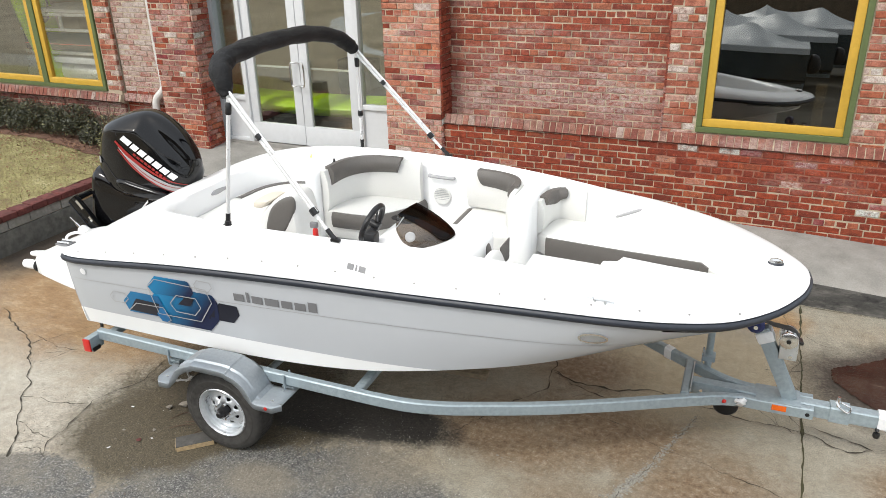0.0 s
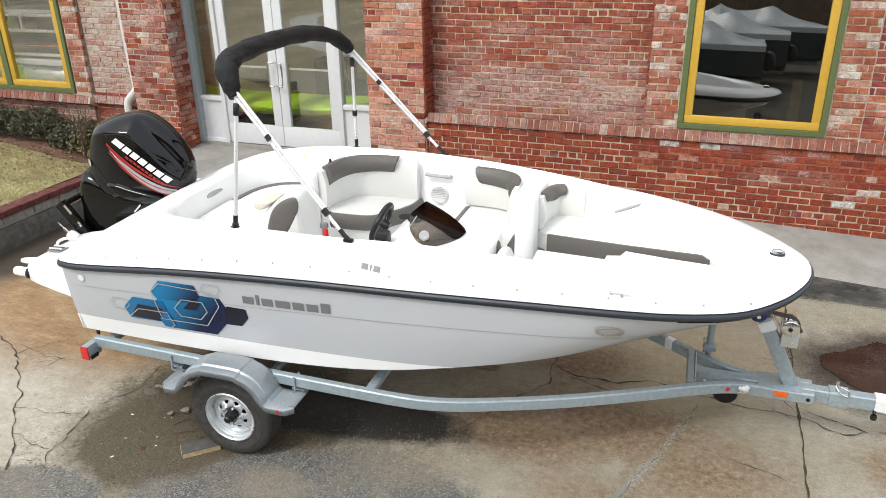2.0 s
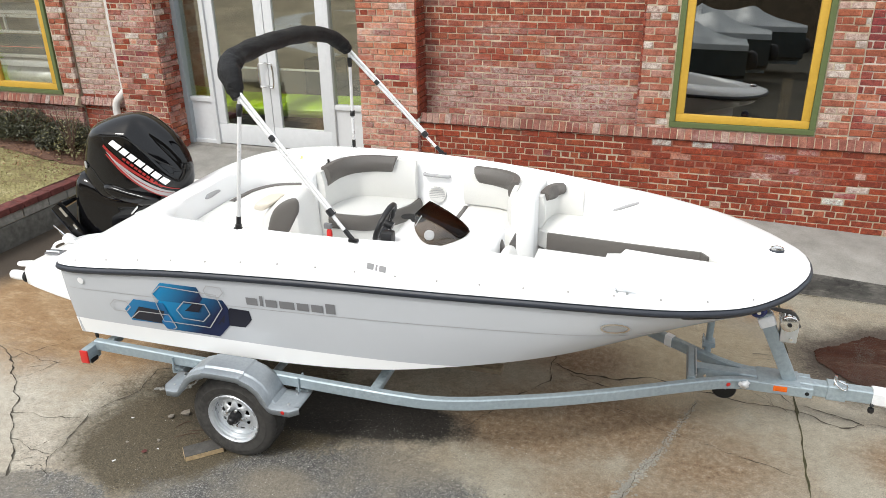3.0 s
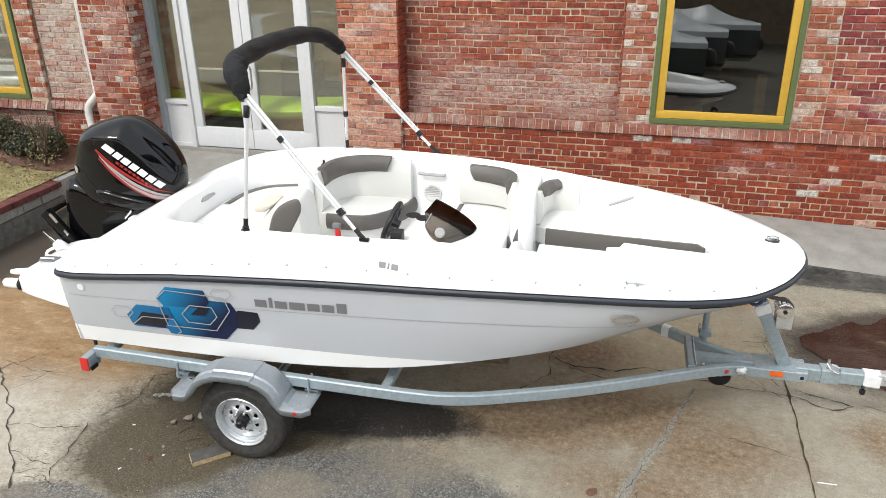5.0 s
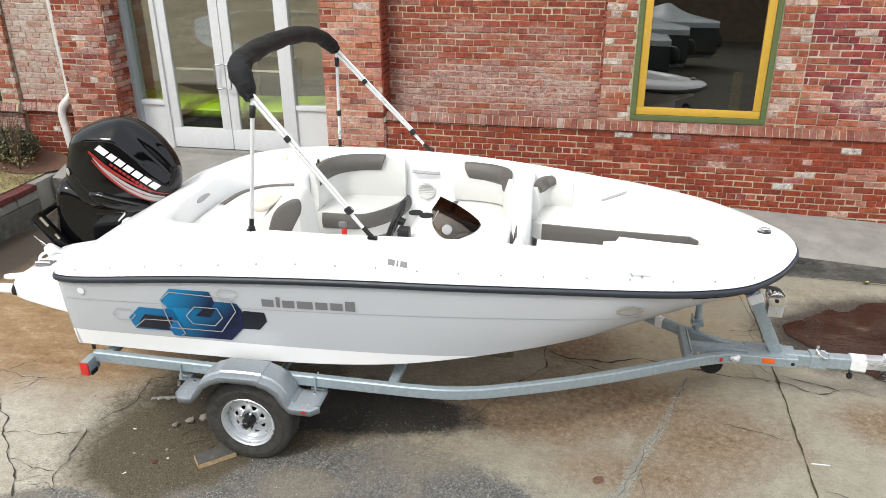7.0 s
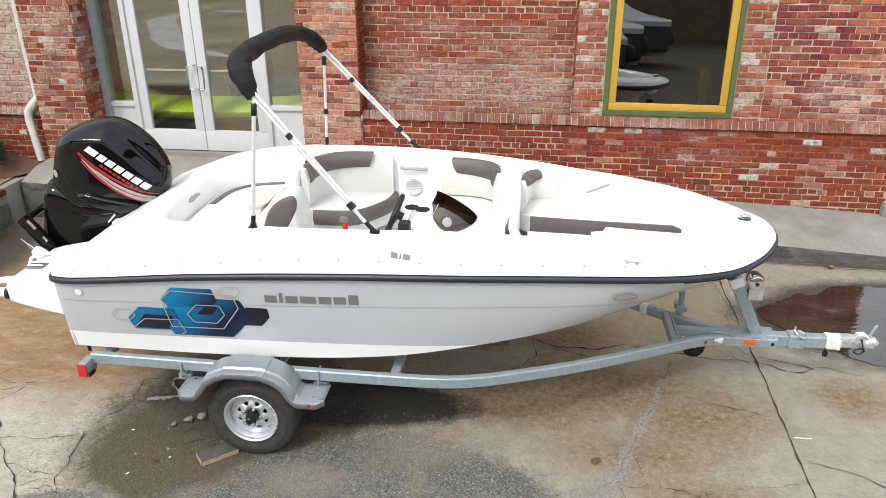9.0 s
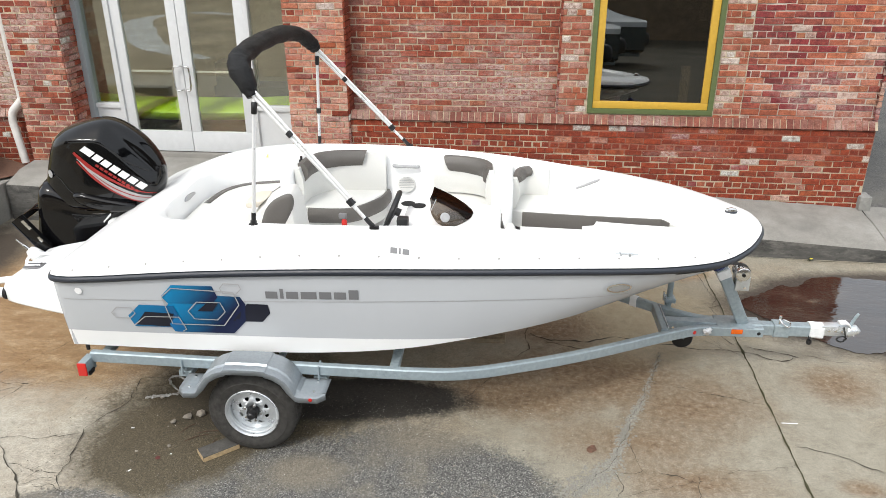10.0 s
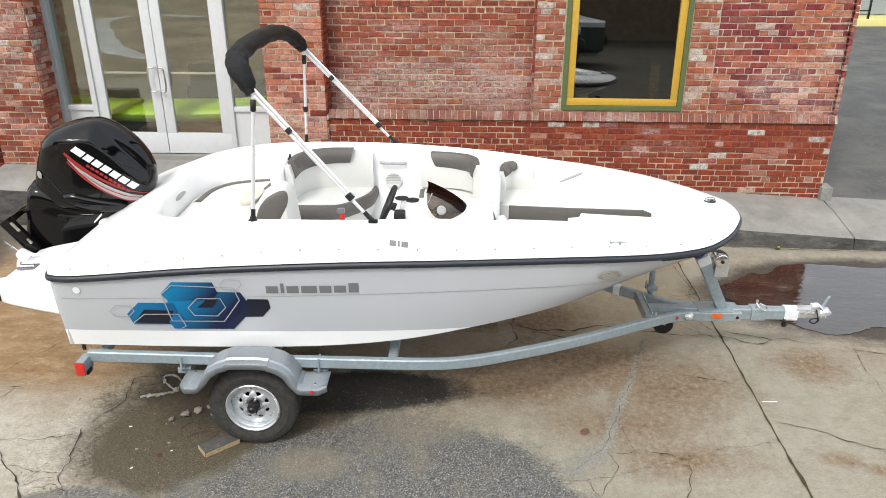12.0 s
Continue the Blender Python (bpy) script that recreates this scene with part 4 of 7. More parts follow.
def hull_line(points, width, lift, name, material, label="", closed=False):
    bm = bmesh.new()
    pts = []
    line = points + points[:1] if closed else points
    for a, b in zip(line, line[1:]):
        n = max(1, int((Vector(b) - Vector(a)).length / 0.05))
        pts += [Vector(a).lerp(Vector(b), i / n) for i in range(n)]
    pts.append(Vector(line[-1]))
    rows = []
    for i, p in enumerate(pts):
        d = pts[min(i + 1, len(pts) - 1)] - pts[max(i - 1, 0)]
        if closed and i in (0, len(pts) - 1):
            d = pts[1] - pts[-2]
        s = Vector((-d.y, d.x)).normalized() * width / 2
        rows.append([on_hull(*(p - s), lift), on_hull(*(p + s), lift)])
    skin(bm, rows)
    return part(name, bm, material, hull, label)


# white boot stripe over the chine
bm = bmesh.new()
stripe = []
for i in range(60):
    x = -2.235 + i * (2.93 / 59)
    zc = next((a.z + (b.z - a.z) * (a.x - x) / max(a.x - b.x, 1e-6) for a, b in zip(CHINE, CHINE[1:]) if a.x >= x >= b.x), 0.66)
    stripe.append([on_hull(x, zc + 0.004 + (max(boot_top(x), zc + 0.006) - zc - 0.004) * k / 3, 0.003) for k in range(4)])
skin(bm, stripe)
part("boot_stripe", bm, "gelcoat", hull, "white stripe along the chine")
hull_line([(-2.19, 1.075), (-1.0, 1.095), (0.0, 1.115), (0.8, 1.13), (1.6, 1.135), (2.0, 1.138)], 0.005, 0.003, "pinstripe", "silver", "thin grey pinstripe")


def hexagon(x, z, w, h, flat=0.28):
    return [(x - w / 2, z), (x - w / 2 + w * flat, z + h / 2), (x + w / 2 - w * flat, z + h / 2), (x + w / 2, z), (x + w / 2 - w * flat, z - h / 2), (x - w / 2 + w * flat, z - h / 2)]


def fade_material(name, x0, x1, slope, a, b):
    """A printed fade between two colours along the hull."""
    n = Nodes(name)
    g = n.add("ShaderNodeNewGeometry")
    xyz = n.add("ShaderNodeSeparateXYZ")
    n.link(g.outputs["Position"], xyz.inputs[0])
    k = n.add("ShaderNodeMath", operation="MULTIPLY_ADD")
    n.link(xyz.outputs["Z"], k.inputs[0])
    k.inputs[1].default_value = -slope
    n.link(xyz.outputs["X"], k.inputs[2])
    r = n.add("ShaderNodeMapRange")
    n.link(k.outputs[0], r.inputs[0])
    r.inputs[1].default_value, r.inputs[2].default_value = x0, x1
    n.set(n.ramp(r.outputs[0], [(0.0, a), (1.0, b)]), 0.3)
    return n.m


BRIGHT, NAVY = (0.006, 0.215, 0.45), (0.006, 0.012, 0.05)
M["fade_mid"] = fade_material("blue to navy fade", -4.42, -3.98, 0.9, BRIGHT, NAVY)
M["fade_top"] = fade_material("blue to navy fade top", -4.55, -4.2, 0.9, BRIGHT, NAVY)
M["fade_left"] = fade_material("blue to deep blue fade", -4.85, -4.2, 0.9, BRIGHT, (0.006, 0.05, 0.16))
hull_sheet([(-1.006, 0.929), (-0.882, 1.08), (-0.739, 1.076), (-0.73, 1.005), (-0.792, 0.932)], 0.0035, "hexagon_decal", "ink", "blue-black hexagon decal")
hull_sheet([(-1.496, 0.97), (-1.42, 1.10), (-1.1, 1.14), (-0.926, 1.135), (-0.894, 1.075), (-0.914, 0.93), (-1.011, 0.824), (-1.425, 0.824), (-1.457, 0.892)], 0.005, "hexagon_decal", "fade_mid", "blue hexagon decal fading to navy")
hull_sheet([(-1.48, 1.124), (-1.391, 1.218), (-1.109, 1.216), (-1.081, 1.128), (-1.127, 1.072), (-1.44, 1.068)], 0.0065, "hexagon_decal", "fade_top", "blue hexagon decal fading to navy")
hull_sheet([(-1.748, 0.954), (-1.649, 1.051), (-1.404, 1.048), (-1.385, 0.971), (-1.453, 0.866), (-1.717, 0.863)], 0.008, "hexagon_decal", "fade_left", "bright blue hexagon decal")
hull_sheet([(-1.712, 0.880), (-1.619, 0.994), (-1.413, 0.984), (-1.463, 0.872)], 0.0095, "hexagon_decal", "ink", "blue-black hexagon decal")
hull_sheet([(-1.24, 1.012), (-1.16, 1.085), (-1.085, 1.082), (-1.134, 1.013)], 0.0095, "hexagon_decal", "ink", "blue-black hexagon decal")
hull_sheet([(-1.461, 0.892), (-1.406, 0.955), (-1.365, 0.92), (-1.346, 0.854), (-1.378, 0.827), (-1.436, 0.829)], 0.0095, "hexagon_decal", "blue", "bright blue hexagon decal")
for line, closed in (
    ([(-1.473, 1.124), (-1.394, 1.195), (-0.967, 1.175), (-0.937, 1.074), (-1.067, 0.897), (-1.437, 0.898)], True),
    ([(-1.306, 1.011), (-1.232, 1.089), (-1.068, 1.088), (-1.042, 1.014), (-1.108, 0.943), (-1.269, 0.947)], True),
    ([(-1.054, 1.204), (-1.023, 1.242), (-0.92, 1.238), (-0.908, 1.201), (-0.946, 1.16), (-1.036, 1.164)], True),
    ([(-1.69, 0.981), (-1.713, 1.024), (-1.813, 1.028), (-1.863, 0.979), (-1.837, 0.935), (-1.737, 0.936)], True),
    ([(-1.719, 0.876), (-1.625, 0.955), (-1.382, 0.958), (-1.346, 0.854), (-1.378, 0.835)], False),
):
    hull_line(line, 0.0075, 0.0125, "hexagon_outline", "silver", "thin silver hexagon outline", closed=closed)

# the model word on the side, as plain bars one to a letter
x = -0.745
for wl, hl in ((0.083, 0.056), (0.024, 0.078), (0.083, 0.056), (0.108, 0.056), (0.083, 0.056), (0.083, 0.056), (0.066, 0.074)):
    z = 1.128 + 0.006 * (x + 0.745)
    hull_sheet([(x, z), (x + wl, z), (x + wl, z + hl), (x, z + hl)], 0.005, "lettering_bar", "grey_decal")
    x += wl + 0.018
hull_sheet([(-2.06 + 0.026 * math.cos(a), 1.15 + 0.026 * math.sin(a)) for a in (2 * math.pi * k / 16 for k in range(16))], 0.008, "drain_cap", "white", "round white drain cap")
ring = [(1.65 + 0.08 * math.cos(a), 1.208 + 0.034 * math.sin(a)) for a in (2 * math.pi * k / 24 for k in range(24))]
hull_sheet(ring, 0.008, "badge", "silver", "oval silver badge")
hull_line(ring, 0.012, 0.012, "badge_rim", "chrome", "", closed=True)

# black rub rail with a paler insert
for s in (-1, 1):
    bm = bmesh.new()
    line = [Vector((p.x, p.y * s, p.z)) for p in RAIL if p.y > 0.55 or p.x > 0]
    tube(bm, line, 0.0195, 10, flat=1.15)
    part("rub_rail", bm, "rubber", boat, "blue-black rubber rub rail")

# ---- deck: gunwale, coaming and the inside of the cockpit ----
OUTER = spline([(2.66, 0, 1.405), (2.62, 0.14, 1.41), (2.52, 0.30, 1.415), (2.36, 0.47, 1.425), (2.10, 0.62, 1.445), (1.85, 0.72, 1.468), (1.55, 0.79, 1.50), (1.05, 0.86, 1.555), (0.45, 0.93, 1.597), (-0.2, 1.0, 1.61), (-0.9, 1.0, 1.61), (-1.3, 0.94, 1.595), (-1.62, 0.81, 1.56), (-1.80, 0.56, 1.525), (-1.86, 0.28, 1.51), (-1.87, 0.0, 1.50)], N)
INNER = spline([(2.42, 0, 1.405), (2.385, 0.13, 1.408), (2.29, 0.28, 1.412), (2.14, 0.43, 1.42), (1.93, 0.57, 1.442), (1.74, 0.66, 1.465), (1.47, 0.735, 1.498), (1.02, 0.805, 1.553), (0.43, 0.875, 1.594), (-0.2, 0.94, 1.606), (-0.87, 0.935, 1.606), (-1.24, 0.87, 1.588), (-1.50, 0.76, 1.55), (-1.66, 0.52, 1.51), (-1.71, 0.26, 1.495), (-1.72, 0.0, 1.485)], N)
rows = []
for k in range(9):
    f = k / 8
    rows.append([Vector((a.x + (b.x - a.x) * f, a.y + (b.y - a.y) * f ** (1.25 if a.x > -0.8 else 1.05), a.z + 0.028 + (b.z - a.z - 0.028) * f ** (0.92 - 0.40 * min(1.0, max(0.0, (a.x - 0.6) / 1.2))))) for a, b in zip(RAIL, OUTER)])
rows.append([a.lerp(b, 0.5) + Vector((0, 0, 0.010)) for a, b in zip(OUTER, INNER)])
rows.append(INNER)
rows.append([Vector((p.x * 0.992, p.y * 0.975, p.z - 0.03)) for p in INNER])
def sole(x):
    """Height of the cockpit floor, rising under the bow seats."""
    return min(1.10, 0.875 + 0.27 * max(0.0, x - 0.9))


rows.append([Vector((p.x * 0.985, p.y * 0.95, max(1.12, sole(p.x) + 0.02))) for p in INNER])
rows.append([Vector((p.x * 0.98, p.y * 0.93, sole(p.x) - 0.01)) for p in INNER])
deck_bm = mirrored(rows)
bmesh.ops.recalc_face_normals(deck_bm, faces=deck_bm.faces)
deck_bm.normal_update()
deck_tree = BVHTree.FromBMesh(deck_bm)
deck = part("deck", deck_bm, "gelcoat", boat, "white deck and coaming", angle=50)
bm = bmesh.new()
skin(bm, [[Vector((p.x * 0.985, p.y * 0.955 * s, sole(p.x))) for s in (-1, 1)] for p in INNER])
part("cockpit_floor", bm, "gelcoat", boat, "white cockpit floor")
# moulded engine plinth on the aft deck
bm = bmesh.new()
box(bm, -2.30, -1.95, -0.24, 0.24, 1.0, 1.30, 0.05, seg=4)
part("engine_plinth", bm, "gelcoat", boat, "white moulded engine plinth", angle=50)
for s in (-1, 1):
    # swim platform: a tapered box off the transom with a flat sloping top
    bm = bmesh.new()
    rows = []
    for x, w0, w1, z0, z1 in ((-2.22, 0.34, 1.06, 0.885, 1.20), (-2.40, 0.36, 1.06, 0.92, 1.185), (-2.60, 0.40, 1.045, 0.955, 1.155), (-2.68, 0.42, 1.03, 0.968, 1.135), (-2.705, 0.45, 1.01, 0.985, 1.115)):
        c = 0.022
        rows.append([Vector((x, s * a, z)) for a, z in ((w0 + c, z0), (w1 - c, z0), (w1, z0 + c), (w1, z1 - c * 1.6), (w1 - c * 1.6, z1), (w0 + c, z1), (w0, z1 - c), (w0, z0 + c))])
    skin(bm, rows, close_rows=True, caps=True)
    plat = part("swim_platform", bm, "gelcoat", boat, "white moulded swim platform", angle=40)
    part("fender_socket", tube(bmesh.new(), [(-2.690, s * 0.99, 1.03), (-2.715, s * 0.99, 1.03)], 0.047, 18), "soot", plat, "dark socket ring")
    part("fender_end", tube(bmesh.new(), [(-2.70, s * 0.99, 1.03), (-2.80, s * 0.99, 1.03), (-2.845, s * 0.99, 1.03), (-2.865, s * 0.99, 1.03)], [0.036, 0.038, 0.034, 0.016], 16), "gelcoat", plat, "white tube end")
    part("fender_end", tube(bmesh.new(), [(-2.68, s * 0.92, 1.105), (-2.80, s * 0.92, 1.09), (-2.84, s * 0.92, 1.085)], [0.026, 0.024, 0.018], 14), "gelcoat", plat, "white tube end")
    part("grab_rail", tube(bmesh.new(), spline([(-2.73, s * 0.68, 1.10), (-2.72, s * 0.66, 1.15), (-2.66, s * 0.63, 1.175), (-2.56, s * 0.63, 1.18), (-2.50, s * 0.645, 1.155)], 18), 0.012, 8), "gelcoat", plat, "white moulded grab rail")
    cl = part("cleat_recess", boxed(-2.63, -2.50, s * 0.82 - 0.045, s * 0.82 + 0.045, 1.165, 1.178, bevel=0.004, m=None), "grey_decal", plat, "recessed folding cleat")
    for dy in (-0.025, 0.025):
        part("cleat_bar", tube(bmesh.new(), [(-2.62, s * 0.82 + dy, 1.184), (-2.51, s * 0.82 + dy, 1.19)], 0.009, 8), "chrome", cl, "polished steel bar")


def on_deck(x, y):
    hit = deck_tree.ray_cast(Vector((x, y, 3.0)), Vector((0, 0, -1)))
    return hit[0], hit[1] if hit[1].z > 0 else -hit[1]


# screws along the deck edge
for i in range(18):
    x = -2.08 + 0.265 * i
    for s in (-1, 1):
        place, nrm = on_deck(x, (sheer(x, 1) - 0.03) * s)
        if place is None:
            continue
        bm = bmesh.new()
        lathe(bm, [(0.0, 0.0), (0.0065, 0.001), (0.0075, 0.003), (0.0, 0.005)], 8, Matrix.Translation(place) @ nrm.to_track_quat("Y", "Z").to_matrix().to_4x4())
        part("screw", bm, "screw", deck)


def deck_bars(x, y, widths, height, material):
    """A word or badge as plain bars lying on the sloping gunwale."""
    for w in widths:
        pts = []
        for a, b in ((x, 0), (x + w, 0), (x + w, height), (x, height)):
            place, nrm = on_deck(a, y + b * 0.55)
            pts.append(place + nrm * 0.004)
        bm = bmesh.new()
        bm.faces.new([bm.verts.new(p) for p in pts])
        part("lettering_bar", bm, material, deck)
        x += w + 0.012


deck_bars(0.115, -1.068, (0.045, 0.012, 0.045), 0.038, "grey_decal")


def cleat(x, y, parent, material="rim"):
    place, nrm = on_deck(x, y)
    m = Matrix.Translation(place + nrm * 0.002)
    bm = bmesh.new()
    tube(bm, [m @ Vector(p) for p in ((-0.085, 0.01, 0.011), (-0.03, 0, 0.015), (0.03, 0, 0.015), (0.085, -0.01, 0.011))], [0.005, 0.008, 0.008, 0.005], 8)
    for dx in (-0.03, 0.03):
        tube(bm, [m @ Vector((dx, 0, -0.01)), m @ Vector((dx, 0, 0.014))], 0.009, 8)
    part("cleat", bm, material, parent, "polished mooring cleat")


cleat(1.673, -0.925, deck)
place, nrm = on_deck(2.61, 0.017)
nav = part("bow_light", lathe(bmesh.new(), [(0.0, -0.005), (0.042, 0.0), (0.044, 0.010), (0.038, 0.016)], 20, Matrix.Translation(place) @ pose(0, 0, 0, 90) @ Matrix.Diagonal((1.1, 1, 0.65, 1))), "rubber", boat, "low dark bow light with clear dome")
part("lens", lathe(bmesh.new(), [(0.036, 0.014), (0.032, 0.03), (0.015, 0.038), (0.0, 0.04)], 20, Matrix.Translation(place) @ pose(0, 0, 0, 90) @ Matrix.Diagonal((1.2, 1, 0.7, 1))), "chrome", nav)
# port rim: small black cleat and yellow sticker
part("socket", tube(bmesh.new(), [(-0.90, 0.60, 1.565), (-0.90, 0.60, 1.578), (-0.90, 0.60, 1.58), (-0.90, 0.60, 1.612)], [0.024, 0.022, 0.012, 0.009], 10), "black", deck, "small black light socket")

# ---- seats ----
def arc_panel(path, z0, z1, thick, name, material, label, parent, n=16, lean=0.0):
    low = spline([(x, y, z0) for x, y in path], n)
    up = [Vector((p.x, p.y, z1)) for p in low]
    return part(name, strip_panel(low, up, thick), material, parent, label, angle=45)


# port lounge behind the helm
def slab(outline, z0, z1, bevel):
    """An upholstered slab from an outline in plan."""
    bm = bmesh.new()
    lo = [bm.verts.new((x, y, z0)) for x, y in outline]
    hi = [bm.verts.new((x, y, z1)) for x, y in outline]
    bm.faces.new(lo)
    top_face = bm.faces.new(hi)
    n = len(outline)
    for i in range(n):
        bm.faces.new((lo[i], lo[(i + 1) % n], hi[(i + 1) % n], hi[i]))
    bmesh.ops.bevel(bm, geom=list(top_face.edges), offset=bevel, segments=3, profile=0.6, affect="EDGES")
    return bm


edge = [(q.x, q.y) for q in spline([(-0.90, 0.36, 0), (-0.6, 0.355, 0), (-0.42, 0.405, 0), (-0.24, 0.66, 0), (-0.2, 0.88, 0)], 14)]
lounge = part("lounge_seat", slab(edge + [(-0.90, 0.88)], 1.0, 1.232, 0.035), "vinyl", boat, "white vinyl corner seat", angle=50)
part("seat_front", strip_panel([Vector((x, y, 1.10)) for x, y in edge[1:]], [Vector((x, y, 1.228)) for x, y in edge[1:]], 0.04), "vinyl_grey", lounge, "taupe padded seat front", angle=45)
back_path = [(-0.90, 0.36), (-0.88, 0.60), (-0.78, 0.79), (-0.60, 0.87), (-0.20, 0.88)]
back = arc_panel(back_path, 1.20, 1.575, 0.07, "backrest", "vinyl", "white padded backrest", boat, 24)
part("backrest_inlay", strip_panel([Vector((p.x + 0.01 - 0.05 * (i / 17) ** 4, p.y - 0.01, 1.44 + 0.03 * (i / 17))) for i, p in enumerate(spline([(-0.885, 0.42, 0), (-0.86, 0.62, 0), (-0.77, 0.77, 0), (-0.60, 0.85, 0), (-0.37, 0.865, 0)], 18))], [Vector((q.x, q.y, 1.60)) for q in spline([(-0.885, 0.42, 0), (-0.86, 0.62, 0), (-0.77, 0.77, 0), (-0.60, 0.85, 0), (-0.37, 0.865, 0)], 18)], 0.083), "vinyl_grey", back, "taupe upper inlay", angle=45)
part("partition", cushion(bmesh.new(), -1.02, -0.905, 0.28, 0.92, 0.88, 1.575, 0.05), "gelcoat", boat, "white rounded partition")
# port seat before the bow
fseat = part("forward_seat", cushion(bmesh.new(), 0.26, 0.78, 0.34, 0.86, 1.05, 1.225, 0.045), "vinyl", boat, "white vinyl port seat")
part("seat_front", cushion(bmesh.new(), 0.225, 0.275, 0.36, 0.84, 1.06, 1.22, 0.022), "vinyl_grey", fseat, "taupe padded seat front")
fback = arc_panel([(0.24, 0.855), (0.50, 0.835), (0.68, 0.76), (0.76, 0.62), (0.775, 0.36)], 1.24, 1.555, 0.07, "backrest", "vinyl", "white padded backrest", boat, 24)
inl = [(0.335, 0.84, 0), (0.52, 0.81, 0), (0.67, 0.74, 0), (0.745, 0.63, 0), (0.76, 0.50, 0)]
part("backrest_inlay", strip_panel([Vector((q.x + 0.06 * (1 - i / 17) ** 4, q.y, 1.44 - 0.02 * (i / 17))) for i, q in enumerate(spline(inl, 18))], [Vector((q.x, q.y, 1.578)) for q in spline(inl, 18)], 0.083), "vinyl_grey", fback, "taupe upper inlay", angle=45)
part("partition", cushion(bmesh.new(), 0.755, 0.935, 0.22, 0.86, 0.88, 1.553, 0.06), "gelcoat", boat, "white rounded partition")
# bow seats
bow_port = part("bow_seat", bmesh.new(), "vinyl", boat, "white vinyl bow seat")
bm = bmesh.new()
low = [(1.02, 0.40), (1.3, 0.372), (1.6, 0.345), (2.0, 0.32), (2.155, 0.312), (2.21, 0.235), (2.255, 0.19), (2.38, 0.08)]
skin(bm, [[Vector((x, y, 1.08)), Vector((x, y, 1.215)), Vector((x, y + 0.02, 1.235)), Vector((x, max(y + 0.03, 0.84 - 0.30 * max(0, x - 1.0) ** 1.4), 1.255))] for x, y in [(0.93, 0.46), (0.975, 0.43)] + low])
bm.to_mesh(bow_port.data)
bm.free()
part("seat_front", strip_panel([Vector((x, y, 1.07)) for x, y in low[:-2]], [Vector((x, y, 1.225)) for x, y in low[:-2]], 0.025), "vinyl_grey", bow_port, "taupe padded seat front")
bback = arc_panel([(0.93, 0.44), (0.955, 0.66), (1.03, 0.78), (1.25, 0.775)], 1.24, 1.50, 0.06, "backrest", "vinyl", "white padded bow backrest", boat, 20)
inl = [(0.935, 0.50, 0), (0.955, 0.64, 0), (1.0, 0.73, 0), (1.07, 0.765, 0)]
part("backrest_inlay", strip_panel([Vector((q.x - 0.03 * (i / 13) ** 2, q.y, 1.44 - 0.05 * math.sin(math.pi * i / 13))) for i, q in enumerate(spline(inl, 14))], [Vector((q.x, q.y, 1.515)) for q in spline(inl, 14)], 0.072), "vinyl_grey", bback, "taupe upper inlay", angle=45)
bm = bmesh.new()
sb = [(1.0, 0.128), (1.495, 0.095), (1.50, 0.165), (1.595, 0.19), (1.625, 0.28), (1.933, 0.232), (2.255, 0.197), (2.38, 0.10)]
skin(bm, [[Vector((x, y, 0.9)), Vector((x, y, 1.195)), Vector((x, y - 0.012, 1.207)), Vector((x, min(y - 0.03, -(0.84 - 0.30 * max(0, x - 1.0) ** 1.4)), 1.215))] for x, y in sb])
part("bow_seat", bm, "vinyl", boat, "white vinyl bow seat with filler cushion", angle=40)
# starboard bow backrest end
bow_back = part("backrest", pillow([(p.x, p.z) for p in spline([(0.86, 0, 1.20), (0.865, 0, 1.44), (0.90, 0, 1.49), (0.95, 0, 1.45), (1.02, 0, 1.2)], 20, closed=True)], 0.16, -0.60, 0.35), "vinyl", boat, "white padded bow backrest")
part("backrest_inlay", pillow([(p.x, p.z) for p in spline([(0.785, 0, 1.37), (0.795, 0, 1.45), (0.815, 0, 1.512), (0.845, 0, 1.49), (0.862, 0, 1.44), (0.874, 0, 1.37)], 20, closed=True)], 0.04, -0.46, 0.3), "vinyl_grey", bow_back, "taupe inlay")
# helm console
console = part("console", cushion(bmesh.new(), 0.14, 0.84, -0.90, -0.30, 0.88, 1.555, 0.06), "gelcoat", boat, "white helm console")
for x, y in ((0.15, -0.36), (0.235, -0.40)):
    part("cup_holder", lathe(bmesh.new(), [(0.0, 0.0), (0.05, 0.0), (0.052, 0.004), (0.046, 0.005), (0.0, 0.003)], 20, pose(x, y, 1.556, 90)), "soot", console, "dark cup holder")
part("storage_opening", boxed(0.842, 0.85, -0.2, 0.0, 1.2, 1.36), "vinyl_grey", boat, "dark storage opening")
# smoked windscreen: a near panel that rises from the console to a crease, and a darker hood leaning over behind it
base = spline([(0.363, -0.85, 1.70), (0.376, -0.86, 1.665), (0.412, -0.86, 1.61), (0.463, -0.84, 1.574), (0.511, -0.80, 1.556), (0.571, -0.72, 1.55), (0.613, -0.63, 1.552), (0.64, -0.54, 1.567)], 26)
crease = spline([(0.361, -0.82, 1.772), (0.398, -0.79, 1.744), (0.45, -0.77, 1.713), (0.502, -0.75, 1.677), (0.552, -0.72, 1.633), (0.594, -0.68, 1.578), (0.616, -0.626, 1.556), (0.641, -0.539, 1.569)], 26)
hood = spline([(0.356, -0.50, 1.744), (0.414, -0.50, 1.719), (0.492, -0.50, 1.679), (0.573, -0.51, 1.631), (0.622, -0.52, 1.593), (0.635, -0.53, 1.580), (0.640, -0.536, 1.573), (0.643, -0.538, 1.570)], 26)
